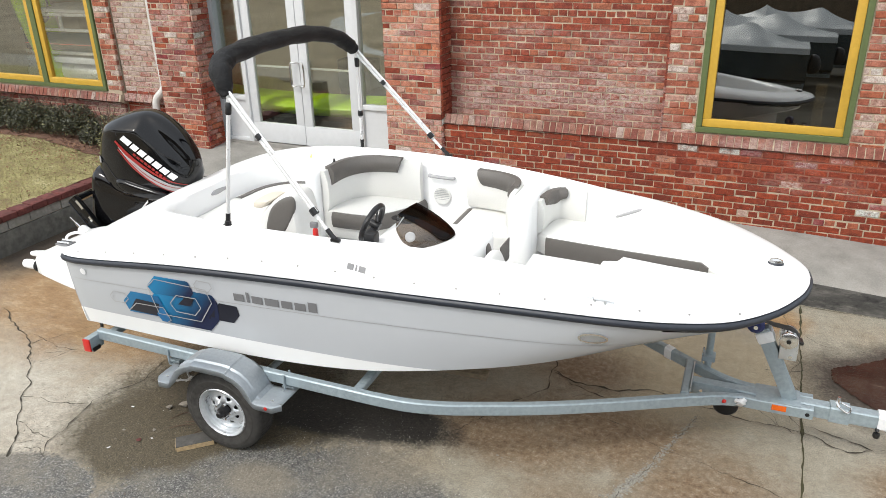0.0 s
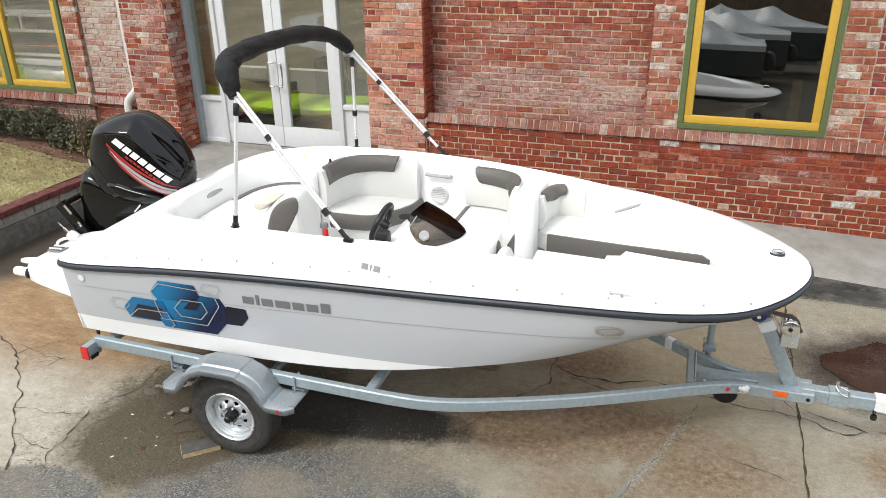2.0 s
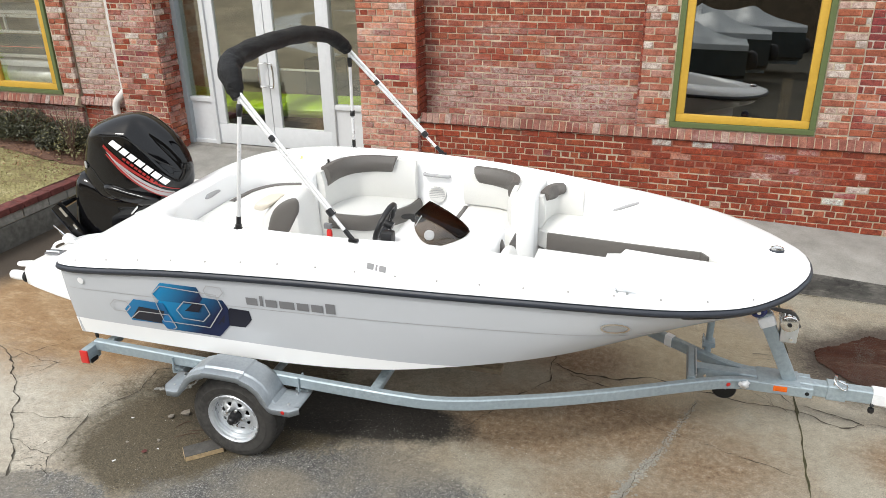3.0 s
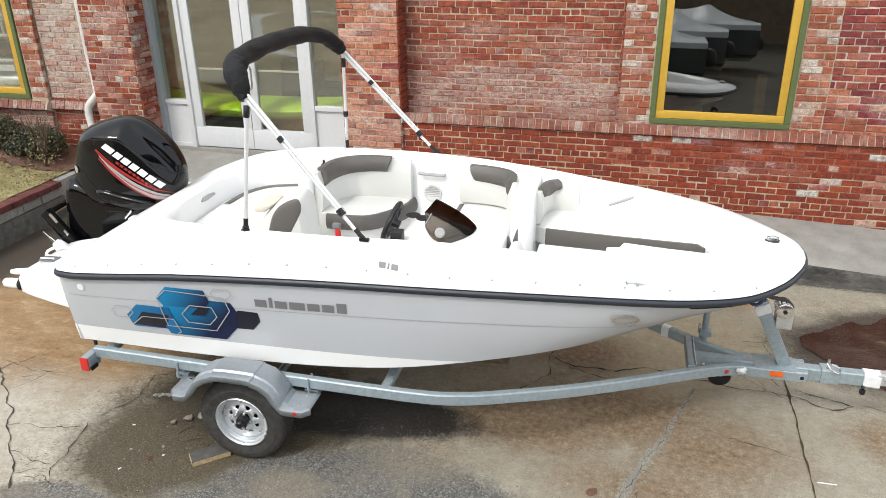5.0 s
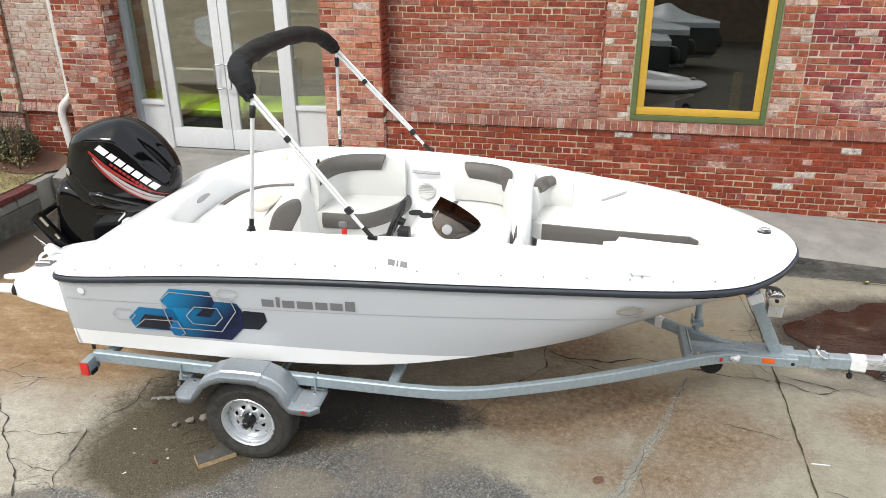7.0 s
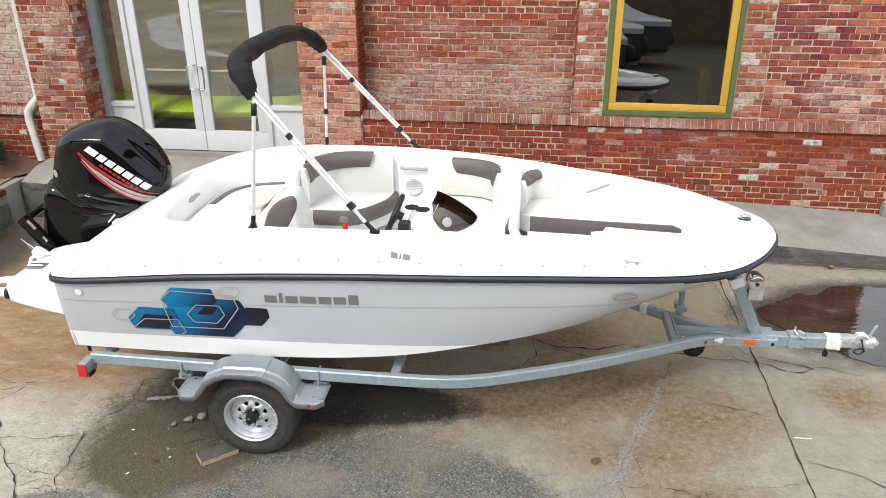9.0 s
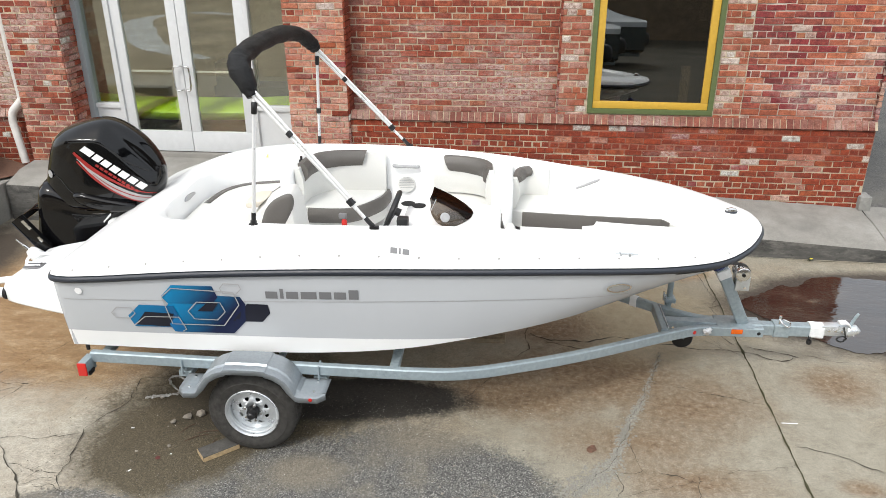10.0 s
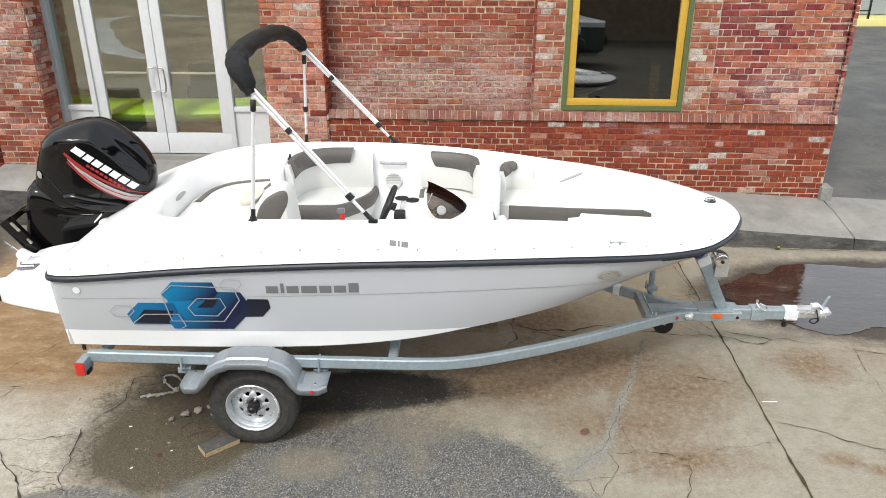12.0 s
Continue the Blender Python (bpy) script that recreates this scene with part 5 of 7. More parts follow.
for lower, upper, mat, words, swell in ((base, crease, "smoked", "smoked grey-brown acrylic panel", 0.012), (crease, hood, "smoked_dark", "acrylic hood tinted darker to look like two layers", 0.018)):
    bm = bmesh.new()
    skin(bm, [[a.lerp(b, k / 6) + Vector((0.5, -0.5, 0.7)) * (swell * math.sin(math.pi * k / 6) * min(1.0, (25 - i) / 5)) for k in range(7)] for i, (a, b) in enumerate(zip(lower, upper))])
    shell = part("windscreen_panel", bm, mat, console, words)
    shell.modifiers.new("thickness", "SOLIDIFY").thickness = 0.005
part("trim_rod", tube(bmesh.new(), [(0.368, -0.858, 1.70), (0.398, -0.80, 1.755)], 0.0035, 6), "silver", console)
part("emblem", lathe(bmesh.new(), [(0.0, 0.0), (0.030, 0.0), (0.033, 0.006), (0.024, 0.012), (0.0, 0.010)], 24, pose(0.462, -0.853, 1.648, -30, 0, 15) @ pose(0, 0, 0, 0, 0, 180)), "silver", console, "round chrome emblem")
# steering wheel
wheel_m = pose(0.07, -0.61, 1.60, 0, 23, 0) @ pose(0, 0, 0, 0, 0, 90)
bm = bmesh.new()
tube(bm, [wheel_m @ Vector((0.132 * math.cos(a), 0, 0.132 * math.sin(a))) for a in (2 * math.pi * k / 32 for k in range(33))], 0.02, 10)
wheel = part("steering_wheel", bm, "black", console, "black sports steering wheel")
for a in (90, 210, 330):
    part("spoke", tube(bmesh.new(), [wheel_m @ Vector((0.03 * math.cos(radians(a)), -0.02, 0.03 * math.sin(radians(a)))), wheel_m @ Vector((0.13 * math.cos(radians(a)), 0, 0.13 * math.sin(radians(a))))], 0.013, 8, flat=0.5), "black", wheel)
part("hub", tube(bmesh.new(), [wheel_m @ Vector((0, 0.02, 0)), wheel_m @ Vector((0, -0.06, 0))], [0.026, 0.03], 14), "black", wheel)
part("throttle", boxed(0.13, 0.21, -0.86, -0.78, 1.55, 1.63, bevel=0.015), "black", console, "black throttle box")
# helm seat
seat = part("helm_seat", pillow([(p.x, p.z) for p in spline([(-0.90, 0, 1.20), (-0.92, 0, 1.45), (-0.87, 0, 1.56), (-0.74, 0, 1.655), (-0.62, 0, 1.683), (-0.57, 0, 1.60), (-0.55, 0, 1.46), (-0.56, 0, 1.20)], 32, closed=True)], 0.17, -0.50, 0.22), "vinyl", boat, "white helm bucket seat")
part("seat_side", pillow([(p.x, p.z) for p in spline([(-0.85, 0, 1.36), (-0.835, 0, 1.48), (-0.78, 0, 1.585), (-0.69, 0, 1.655), (-0.60, 0, 1.682), (-0.575, 0, 1.62), (-0.61, 0, 1.51), (-0.70, 0, 1.37)], 28, closed=True)], 0.028, -0.652, 0.3), "vinyl_grey", seat, "taupe seat side")
part("seat_pad", pillow([(p.x, p.z) for p in spline([(-0.965, 0, 1.555), (-0.96, 0, 1.60), (-0.90, 0, 1.622), (-0.80, 0, 1.628), (-0.83, 0, 1.585), (-0.89, 0, 1.55)], 24, closed=True)], 0.13, -0.54, 0.3), "vinyl_beige", seat, "beige seat pad")
seat.matrix_basis = pose(-0.16, 0.36, -0.095)
# extinguisher in its holder
ext = part("extinguisher", tube(bmesh.new(), [(-0.233, -0.84, 1.30), (-0.233, -0.84, 1.58), (-0.233, -0.84, 1.60), (-0.233, -0.84, 1.62)], [0.019, 0.019, 0.018, 0.010], 16), "red", boat, "small red fire extinguisher")
part("valve", boxed(-0.268, -0.212, -0.856, -0.824, 1.615, 1.655, bevel=0.012), "grey_decal", ext, "grey valve and lever")
# speaker and grab handles on the port liner
spk = part("speaker", lathe(bmesh.new(), [(0.0, -0.001), (0.074, -0.001), (0.078, 0.001), (0.078, 0.008)], 28, pose(-0.02, 0.862, 1.29, -8)), "vinyl", boat, "round white speaker grille")
for k in range(-4, 5):
    w = math.sqrt(max(0.0, 0.07 ** 2 - (k * 0.016) ** 2))
    part("grille_slot", boxed(-0.02 - w, -0.02 + w, 0.856, 0.8605, 1.287 + k * 0.016, 1.291 + k * 0.016), "silver", spk)
part("grab_handle", tube(bmesh.new(), spline([(-0.13, 0.872, 1.46), (-0.11, 0.85, 1.46), (0.07, 0.85, 1.455), (0.09, 0.872, 1.455)], 14), 0.016, 8), "silver", boat, "grey moulded grab handle")
part("grab_handle", tube(bmesh.new(), spline([(1.475, 0.735, 1.335), (1.50, 0.71, 1.345), (1.665, 0.672, 1.43), (1.695, 0.687, 1.44)], 14), 0.014, 8), "silver", boat, "grey moulded grab handle")
# aft bench with taupe edge
bench = part("aft_bench", slab([(-1.68, -0.45), (-1.68, 0.25), (-1.63, 0.5), (-1.48, 0.72), (-1.2, 0.82), (-1.03, 0.85), (-1.03, -0.45)], 1.1, 1.315, 0.03), "vinyl", boat, "white vinyl aft bench", angle=50)
for path in ([(-1.655, 0.18), (-1.61, 0.50), (-1.46, 0.70), (-1.2, 0.79), (-1.035, 0.82)], [(-1.05, 0.80), (-1.06, 0.62), (-1.09, 0.45)]):
    p = spline([(x, y, 1.312) for x, y in path], 18)
    bm = bmesh.new()
    rows = []
    for i, q in enumerate(p):
        t = (p[min(i + 1, 17)] - p[max(i - 1, 0)]).normalized()
        sd = Vector((t.y, -t.x, 0))
        rows.append([q - sd * 0.01 - Vector((0, 0, 0.02)), q, q + sd * 0.02 + Vector((0, 0, 0.012)), q + sd * 0.06 + Vector((0, 0, 0.012)), q + sd * 0.075 - Vector((0, 0, 0.01))])
    skin(bm, rows)
    part("bench_edge", bm, "vinyl_grey", bench, "taupe bench edge")

# aft corner post's finger recess, its shade laid on as a grey pad, and the yellow notice on the port rim
part("finger_recess", pillow([(p.x, p.z) for p in spline([(-0.11, 0, -0.012), (-0.08, 0, 0.018), (0.0, 0, 0.030), (0.09, 0, 0.030), (0.115, 0, 0.012), (0.05, 0, 0.0), (-0.04, 0, -0.016)], 24, closed=True)], 0.012, 0.0, 0.4), "silver", deck, "grey pad for the shade in the finger recess").matrix_basis = pose(-1.70, 0.05, 1.41, 0, 8, 90) @ pose(0, 0, 0, -10)
part("notice_sticker", boxed(-0.055, 0.055, -0.016, 0.016, 0.0, 0.003, m=pose(-1.32, 0.836, 1.535, 78)), "sticker", deck, "small yellow notice sticker")

# ---- outboard motor, tilted up behind the transom ----
motor = thing("outboard_motor", "glossy black outboard motor tilted on the transom", "outboard motor", BOAT @ pose(-2.4, 0, 0, 0, 0, 6) @ pose(2.4, 0, 0))
outline = [(p.x, p.z) for p in spline([(-2.84, 0, 1.45), (-2.80, 0, 1.62), (-2.75, 0, 1.77), (-2.69, 0, 1.905), (-2.61, 0, 1.99), (-2.49, 0, 2.04), (-2.35, 0, 2.072), (-2.23, 0, 2.070), (-2.10, 0, 2.01), (-1.96, 0, 1.88), (-1.87, 0, 1.70), (-1.88, 0, 1.54), (-1.96, 0, 1.41), (-2.15, 0, 1.34), (-2.45, 0, 1.32), (-2.74, 0, 1.34)], 72, closed=True)]


def tuck(x, z):
    """How wide the cowl is at that point of its side: tucked in above the shoulder line and towards the foot."""
    plan = 1.0 - 0.22 * min(1.0, max(0.0, x + 2.36) / 0.4) ** 1.4 - 0.55 * min(1.0, max(0.0, -2.44 - x) / 0.42) ** 1.5
    line = 1.955 - 0.05 * (x + 2.4) - 1.15 * max(0.0, x + 2.26)
    above = (z - line) * 0.8
    if above > 0:
        return plan * (1.0 - 0.40 * min(1.0, above / 0.10) ** 0.8)
    return plan * (1.0 - 0.012 * min(1.0, -above / 0.012) - 0.08 * min(1.0, -above / 0.5))


def dome(profile, half, center, power=9.0, rings=34):
    """A closed shell from a side outline: flat flanks, rounded rims, shaped by tuck()."""
    bm = bmesh.new()
    cx, cz = center
    rows = []
    scales = [math.sin(math.pi / 2 * (i + 0.35) / (rings + 0.35)) for i in range(rings + 1)]
    for side, ss in ((-1, scales), (1, scales[::-1][1:])):
        for sc in ss:
            y = half * (1 - sc ** power) ** (1 / 2.4) * side
            rows.append([Vector((cx + (x - cx) * sc, y * tuck(cx + (x - cx) * sc, cz + (z - cz) * sc), cz + (z - cz) * sc)) for x, z in profile])
    skin(bm, rows, close_rows=True, caps=True)
    return bm


cowl_bm = dome(outline, 0.235, (-2.38, 1.70))
bmesh.ops.recalc_face_normals(cowl_bm, faces=cowl_bm.faces)
cowl_bm.normal_update()
cowl_tree = BVHTree.FromBMesh(cowl_bm)
cowl = part("cowling", cowl_bm, "cowl", motor, "gloss black engine cowling", angle=60)


def on_cowl(x, z, lift):
    hit = cowl_tree.ray_cast(Vector((x, -2, z)), Vector((0, 1, 0)))
    if not hit[0]:
        return None
    return hit[0] + (hit[1] if hit[1].y < 0 else -hit[1]) * lift


def cowl_band(points, widths, lift, name, material, label=""):
    """A band on the near side of the cowl that follows a line, as wide as given along it."""
    pts = spline([(x, 0, z) for x, z in points], 26)
    rows = []
    for i, p in enumerate(pts):
        d = pts[min(i + 1, 25)] - pts[max(i - 1, 0)]
        s = Vector((-d.z, 0, d.x)).normalized()
        f = i / 25 * (len(widths) - 1)
        k = min(int(f), len(widths) - 2)
        w = widths[k] + (widths[k + 1] - widths[k]) * (f - k)
        row = [on_cowl(p.x + s.x * w * u, p.z + s.z * w * u, lift) for u in (-0.5, 0, 0.5)]
        if None not in row:
            rows.append(row)
    bm = bmesh.new()
    skin(bm, rows)
    return part(name, bm, material, cowl, label)


cowl_band([(-2.455, 1.81), (-2.36, 1.695), (-2.23, 1.575), (-2.09, 1.49), (-1.97, 1.45)], [0.004, 0.030, 0.052, 0.060, 0.050], 0.003, "swoosh", "silver", "silver swoosh decal")
cowl_band([(-2.47, 1.86), (-2.38, 1.755), (-2.26, 1.655), (-2.10, 1.555), (-1.93, 1.49)], [0.020, 0.034, 0.026, 0.014, 0.006], 0.005, "swoosh", "red_decal", "red swoosh decal")
cowl_band([(-2.46, 1.79), (-2.36, 1.66), (-2.24, 1.545), (-2.09, 1.455), (-1.99, 1.425)], [0.012, 0.022, 0.014, 0.010, 0.006], 0.005, "swoosh", "red_decal", "red swoosh decal")
cowl_band([(-2.36, 1.69), (-2.24, 1.58), (-2.10, 1.50), (-1.97, 1.458)], [0.002, 0.009, 0.008, 0.004], 0.006, "swoosh", "red_decal", "thin red swoosh decal")
# the maker's word as plain white bars
p0, p1 = Vector((-2.40, 1.90)), Vector((-1.965, 1.535))
d = (p1 - p0).normalized()
s = Vector((-d.y, d.x))
for i, share in enumerate((0.175, 0.125, 0.13, 0.13, 0.135, 0.13, 0.13)):
    a = p0 + (p1 - p0) * sum((0.175, 0.125, 0.13, 0.13, 0.135, 0.13, 0.13)[:i])
    b = a + d * ((p1 - p0).length * share - 0.013)
    quad = [on_cowl(*q, 0.007) for q in (a - s * 0.028, b - s * 0.028, b + s * 0.027 + d * 0.014, a + s * 0.027 + d * 0.014)]
    if None not in quad:
        bm = bmesh.new()
        bm.faces.new([bm.verts.new(q) for q in quad])
        part("lettering_bar", bm, "white", cowl, "white maker lettering as a bar")
for i in range(10):
    a = p0 + s * -0.058 + d * 0.15 + (p1 - p0) * (i / 10) * 0.66
    quad = [on_cowl(*q, 0.005) for q in (a - s * 0.011, a + d * 0.028 - s * 0.011, a + d * 0.028 + s * 0.011, a + s * 0.011)]
    if None not in quad:
        bm = bmesh.new()
        bm.faces.new([bm.verts.new(q) for q in quad])
        part("lettering_bar", bm, "red_decal", cowl)
q = on_cowl(-2.715, 1.665, 0.004)
if q:
    part("emblem", lathe(bmesh.new(), [(0.0, 0.0), (0.03, 0.0), (0.03, 0.006), (0.0, 0.008)], 18, Matrix.Translation(q) @ pose(0, 0, 0, 0, 0, 140)), "silver", cowl, "round silver emblem")
# dark rear intake band and the two seams
for line in ([(-2.50, 1.935), (-2.30, 1.935), (-2.20, 1.87), (-2.08, 1.755), (-1.96, 1.67)], [(-2.78, 1.72), (-2.65, 1.645), (-2.56, 1.53), (-2.42, 1.46), (-2.25, 1.42), (-2.08, 1.38)]):
    cowl_band(line, [0.008, 0.010, 0.008], 0.002, "seam", "soot")

# leg, bracket and lower unit
leg = part("midsection", pillow([(p.x, p.z) for p in spline([(-2.83, 0, 1.58), (-2.5, 0, 1.46), (-2.1, 0, 1.42), (-2.16, 0, 1.24), (-2.4, 0, 1.02), (-2.6, 0, 0.80), (-2.8, 0, 0.72), (-2.93, 0, 0.86), (-2.96, 0, 1.05), (-2.92, 0, 1.3)], 44, closed=True)], 0.175, 0.0, 0.16, 20), "cowl", motor, "gloss black leg")
part("pivot_bolt", tube(bmesh.new(), [(-2.74, -0.15, 1.17), (-2.74, -0.168, 1.17)], 0.014, 12), "chrome", leg, "bright pivot bolt")
part("steering_arm", beam([(-2.36, -0.19, 1.27), (-2.29, -0.19, 1.34)], 0.010, 0.022, 0.003), "chrome", leg, "bright steel plate")
part("steering_arm", beam([(-2.24, -0.19, 1.25), (-2.17, -0.19, 1.27)], 0.010, 0.018, 0.003), "chrome", leg, "bright steel plate")
wing = [(p.x, p.z) for p in spline([(-2.56, 0, 1.50), (-2.50, 0, 1.53), (-2.33, 0, 1.49), (-2.12, 0, 1.44), (-2.08, 0, 1.40), (-2.2, 0, 1.36), (-2.38, 0, 1.38), (-2.52, 0, 1.44)], 32, closed=True)]
part("cowl_latch", pillow(wing, 0.05, -0.20, 0.4), "cowl", motor, "gloss black lower cowl wing")
part("clamp_bracket", pillow([(p.x, p.z) for p in spline([(-2.12, 0, 1.30), (-2.28, 0, 1.34), (-2.42, 0, 1.05), (-2.35, 0, 0.9), (-2.2, 0, 0.95)], 24, closed=True)], 0.16, 0.0, 0.25), "black", motor, "black clamp bracket")
for y in (-0.23, 0.15):
    tilt = pose(-2.90, y, 1.155, 0, -35, 0)
    arm = part("tilt_arm", box(bmesh.new(), -0.05, 0.05, -0.022, 0.022, -0.36, 0.21, 0.008, m=tilt), "cowl", motor, "gloss black tilt arm")
    part("arm_trim", box(bmesh.new(), 0.018, 0.045, -0.026, -0.0225, 0.08, 0.17, 0.002, m=tilt), "chrome", arm, "bright metal plate")
    part("arm_trim", box(bmesh.new(), 0.018, 0.04, -0.026, -0.0225, -0.05, 0.0, 0.002, m=tilt), "chrome", arm, "bright metal plate")
    part("arm_rim", box(bmesh.new(), -0.052, -0.044, -0.026, -0.0225, -0.3, 0.2, 0.002, m=tilt), "rubber", arm)
part("crossbar", box(bmesh.new(), -0.045, 0.045, -0.24, 0.17, 0.155, 0.205, 0.012, m=pose(-2.90, 0, 1.155, 0, -35, 0)), "cowl", motor, "black crossbar")
ram = part("tilt_ram", tube(bmesh.new(), [(-3.03, -0.30, 1.17), (-2.985, -0.30, 1.125), (-2.98, -0.30, 1.12), (-2.92, -0.30, 1.06)], [0.007, 0.007, 0.014, 0.014], 10), "chrome", motor, "steel tilt ram")
part("ram_end", tube(bmesh.new(), [(-2.945, -0.30, 1.085), (-2.93, -0.30, 1.07), (-2.88, -0.30, 1.02), (-2.86, -0.30, 1.0)], [0.03, 0.045, 0.058, 0.05], 18), "gelcoat", ram, "white ram boot")
part("ram_collar", tube(bmesh.new(), [(-2.875, -0.30, 1.02), (-2.72, -0.29, 0.87)], 0.056, 16), "navy", ram, "navy ram cylinder")
part("lower_unit", tube(bmesh.new(), [(-2.75, 0, 0.75), (-2.9, 0, 0.62), (-3.05, 0, 0.52), (-3.2, 0, 0.46)], [0.06, 0.075, 0.07, 0.02], 16), "cowl", motor, "black lower unit")
hoses = bmesh.new()
tube(hoses, spline([(-2.15, -0.16, 1.33), (-2.2, -0.22, 1.22), (-2.1, -0.22, 1.12), (-1.95, -0.2, 1.08)], 16), 0.018, 8)
part("hose", hoses, "black", motor, "black rigging hose")
part("decal_strip", boxed(-2.36, -2.33, -0.17, -0.165, 1.16, 1.26, m=None), "white", motor)

# ---- stowed bimini top ----
bimini = thing("bimini_top", "folded bimini top in a black boot on aluminium poles", "bimini top", BOAT)
boot_line = spline([(-0.775, -0.865, 2.455), (-0.825, -0.83, 2.545), (-0.88, -0.76, 2.62), (-0.91, -0.63, 2.664), (-0.912, -0.4, 2.684), (-0.905, -0.1, 2.695), (-0.89, 0.2, 2.69), (-0.87, 0.45, 2.668), (-0.835, 0.65, 2.62), (-0.80, 0.76, 2.56), (-0.77, 0.84, 2.49)], 60)
rnd = random.Random(4)
bm = bmesh.new()
rows, up = [], Vector((1, 0, 0.2))
for i, q in enumerate(boot_line):
    dd = (boot_line[min(i + 1, 59)] - boot_line[max(i - 1, 0)]).normalized()
    ss = dd.cross(Vector((1, 0, 0.01))).normalized()
    uu = ss.cross(dd).normalized()
    base_r = 0.068 - 0.014 * i / 59 + 0.002 * math.sin(i * 0.9) - 0.026 * max(0.0, 1 - i / 9) + (0.004 if i in (13, 14) else 0.0)
    if i < 3 or i > 56:
        base_r *= 0.8
    if abs(i - 15) < 1:
        base_r *= 0.93
    row = []
    for k in range(22):
        a = 2 * math.pi * k / 22
        r = base_r * (1 + 0.09 * noise.noise(Vector((i * 0.22, math.cos(a) * 1.6, math.sin(a) * 1.6))) + 0.06 * noise.noise(Vector((i * 0.5, math.cos(a) * 4, math.sin(a) * 4))))
        row.append(q + ss * (r * math.cos(a) * 1.02) + uu * (r * math.sin(a) * 1.12))
    rows.append(row)
skin(bm, rows, close_rows=True, caps=True)
part("boot", bm, "canvas", bimini, "wrinkled black canvas boot", angle=80)


def clamp_at(p, d, r=0.026, l=0.05, name="clamp"):
    p, d = Vector(p), Vector(d).normalized()
    part(name, tube(bmesh.new(), [p - d * l / 2, p - d * l * 0.42, p + d * l * 0.42, p + d * l / 2], [r * 0.8, r, r, r * 0.8], 10), "black", bimini, "black plastic clamp")


for s in (-1, 1):
    topp = Vector((-0.765, 0.868 * s, 2.47))
    aft = Vector((-0.824, 0.981 * s, 1.605))
    fore = Vector((-0.0, 0.983 * s, 1.612))
    part("pole", tube(bmesh.new(), [aft + (topp - aft) * 0.03, topp], 0.0135, 12), "alu", bimini, "white aluminium rear pole")
    d = (fore - topp).normalized()
    for k, (o, e) in enumerate(((-0.014, 0.97), (0.014, 0.815))):
        off = d.cross(Vector((0, 1, 0))).normalized() * o
        part("pole", tube(bmesh.new(), [topp + off - d * 0.03, topp + d * (fore - topp).length * e + off * (0.2 if e > 0.95 else 1.0)], 0.0125, 12), "alu", bimini, "white aluminium main pole")
    clamp_at(topp + (fore - topp) * 0.29, d, 0.024, 0.04)
    clamp_at(topp + (fore - topp) * 0.80, d, 0.027, 0.05)
    clamp_at(topp + (aft - topp) * 0.10, aft - topp, 0.02, 0.08)
    clamp_at(topp + (aft - topp) * (0.62 if s > 0 else 0.985), aft - topp, 0.022, 0.05)
    for foot in (aft, fore):
        dd = (topp - foot).normalized()
        part("deck_hinge", tube(bmesh.new(), [foot + Vector((0, 0, 0.010)), foot + dd * 0.04, foot + dd * 0.09], [0.014, 0.016, 0.016], 10), "black", bimini, "black deck hinge")
        part("hinge_base", boxed(foot.x - 0.032, foot.x + 0.032, foot.y - 0.014, foot.y + 0.014, foot.z - 0.006, foot.z + 0.014, bevel=0.005), "black", bimini)

# ---- trailer ----
trailer = thing("boat_trailer", "galvanised single-axle boat trailer", "trailer", BOAT)
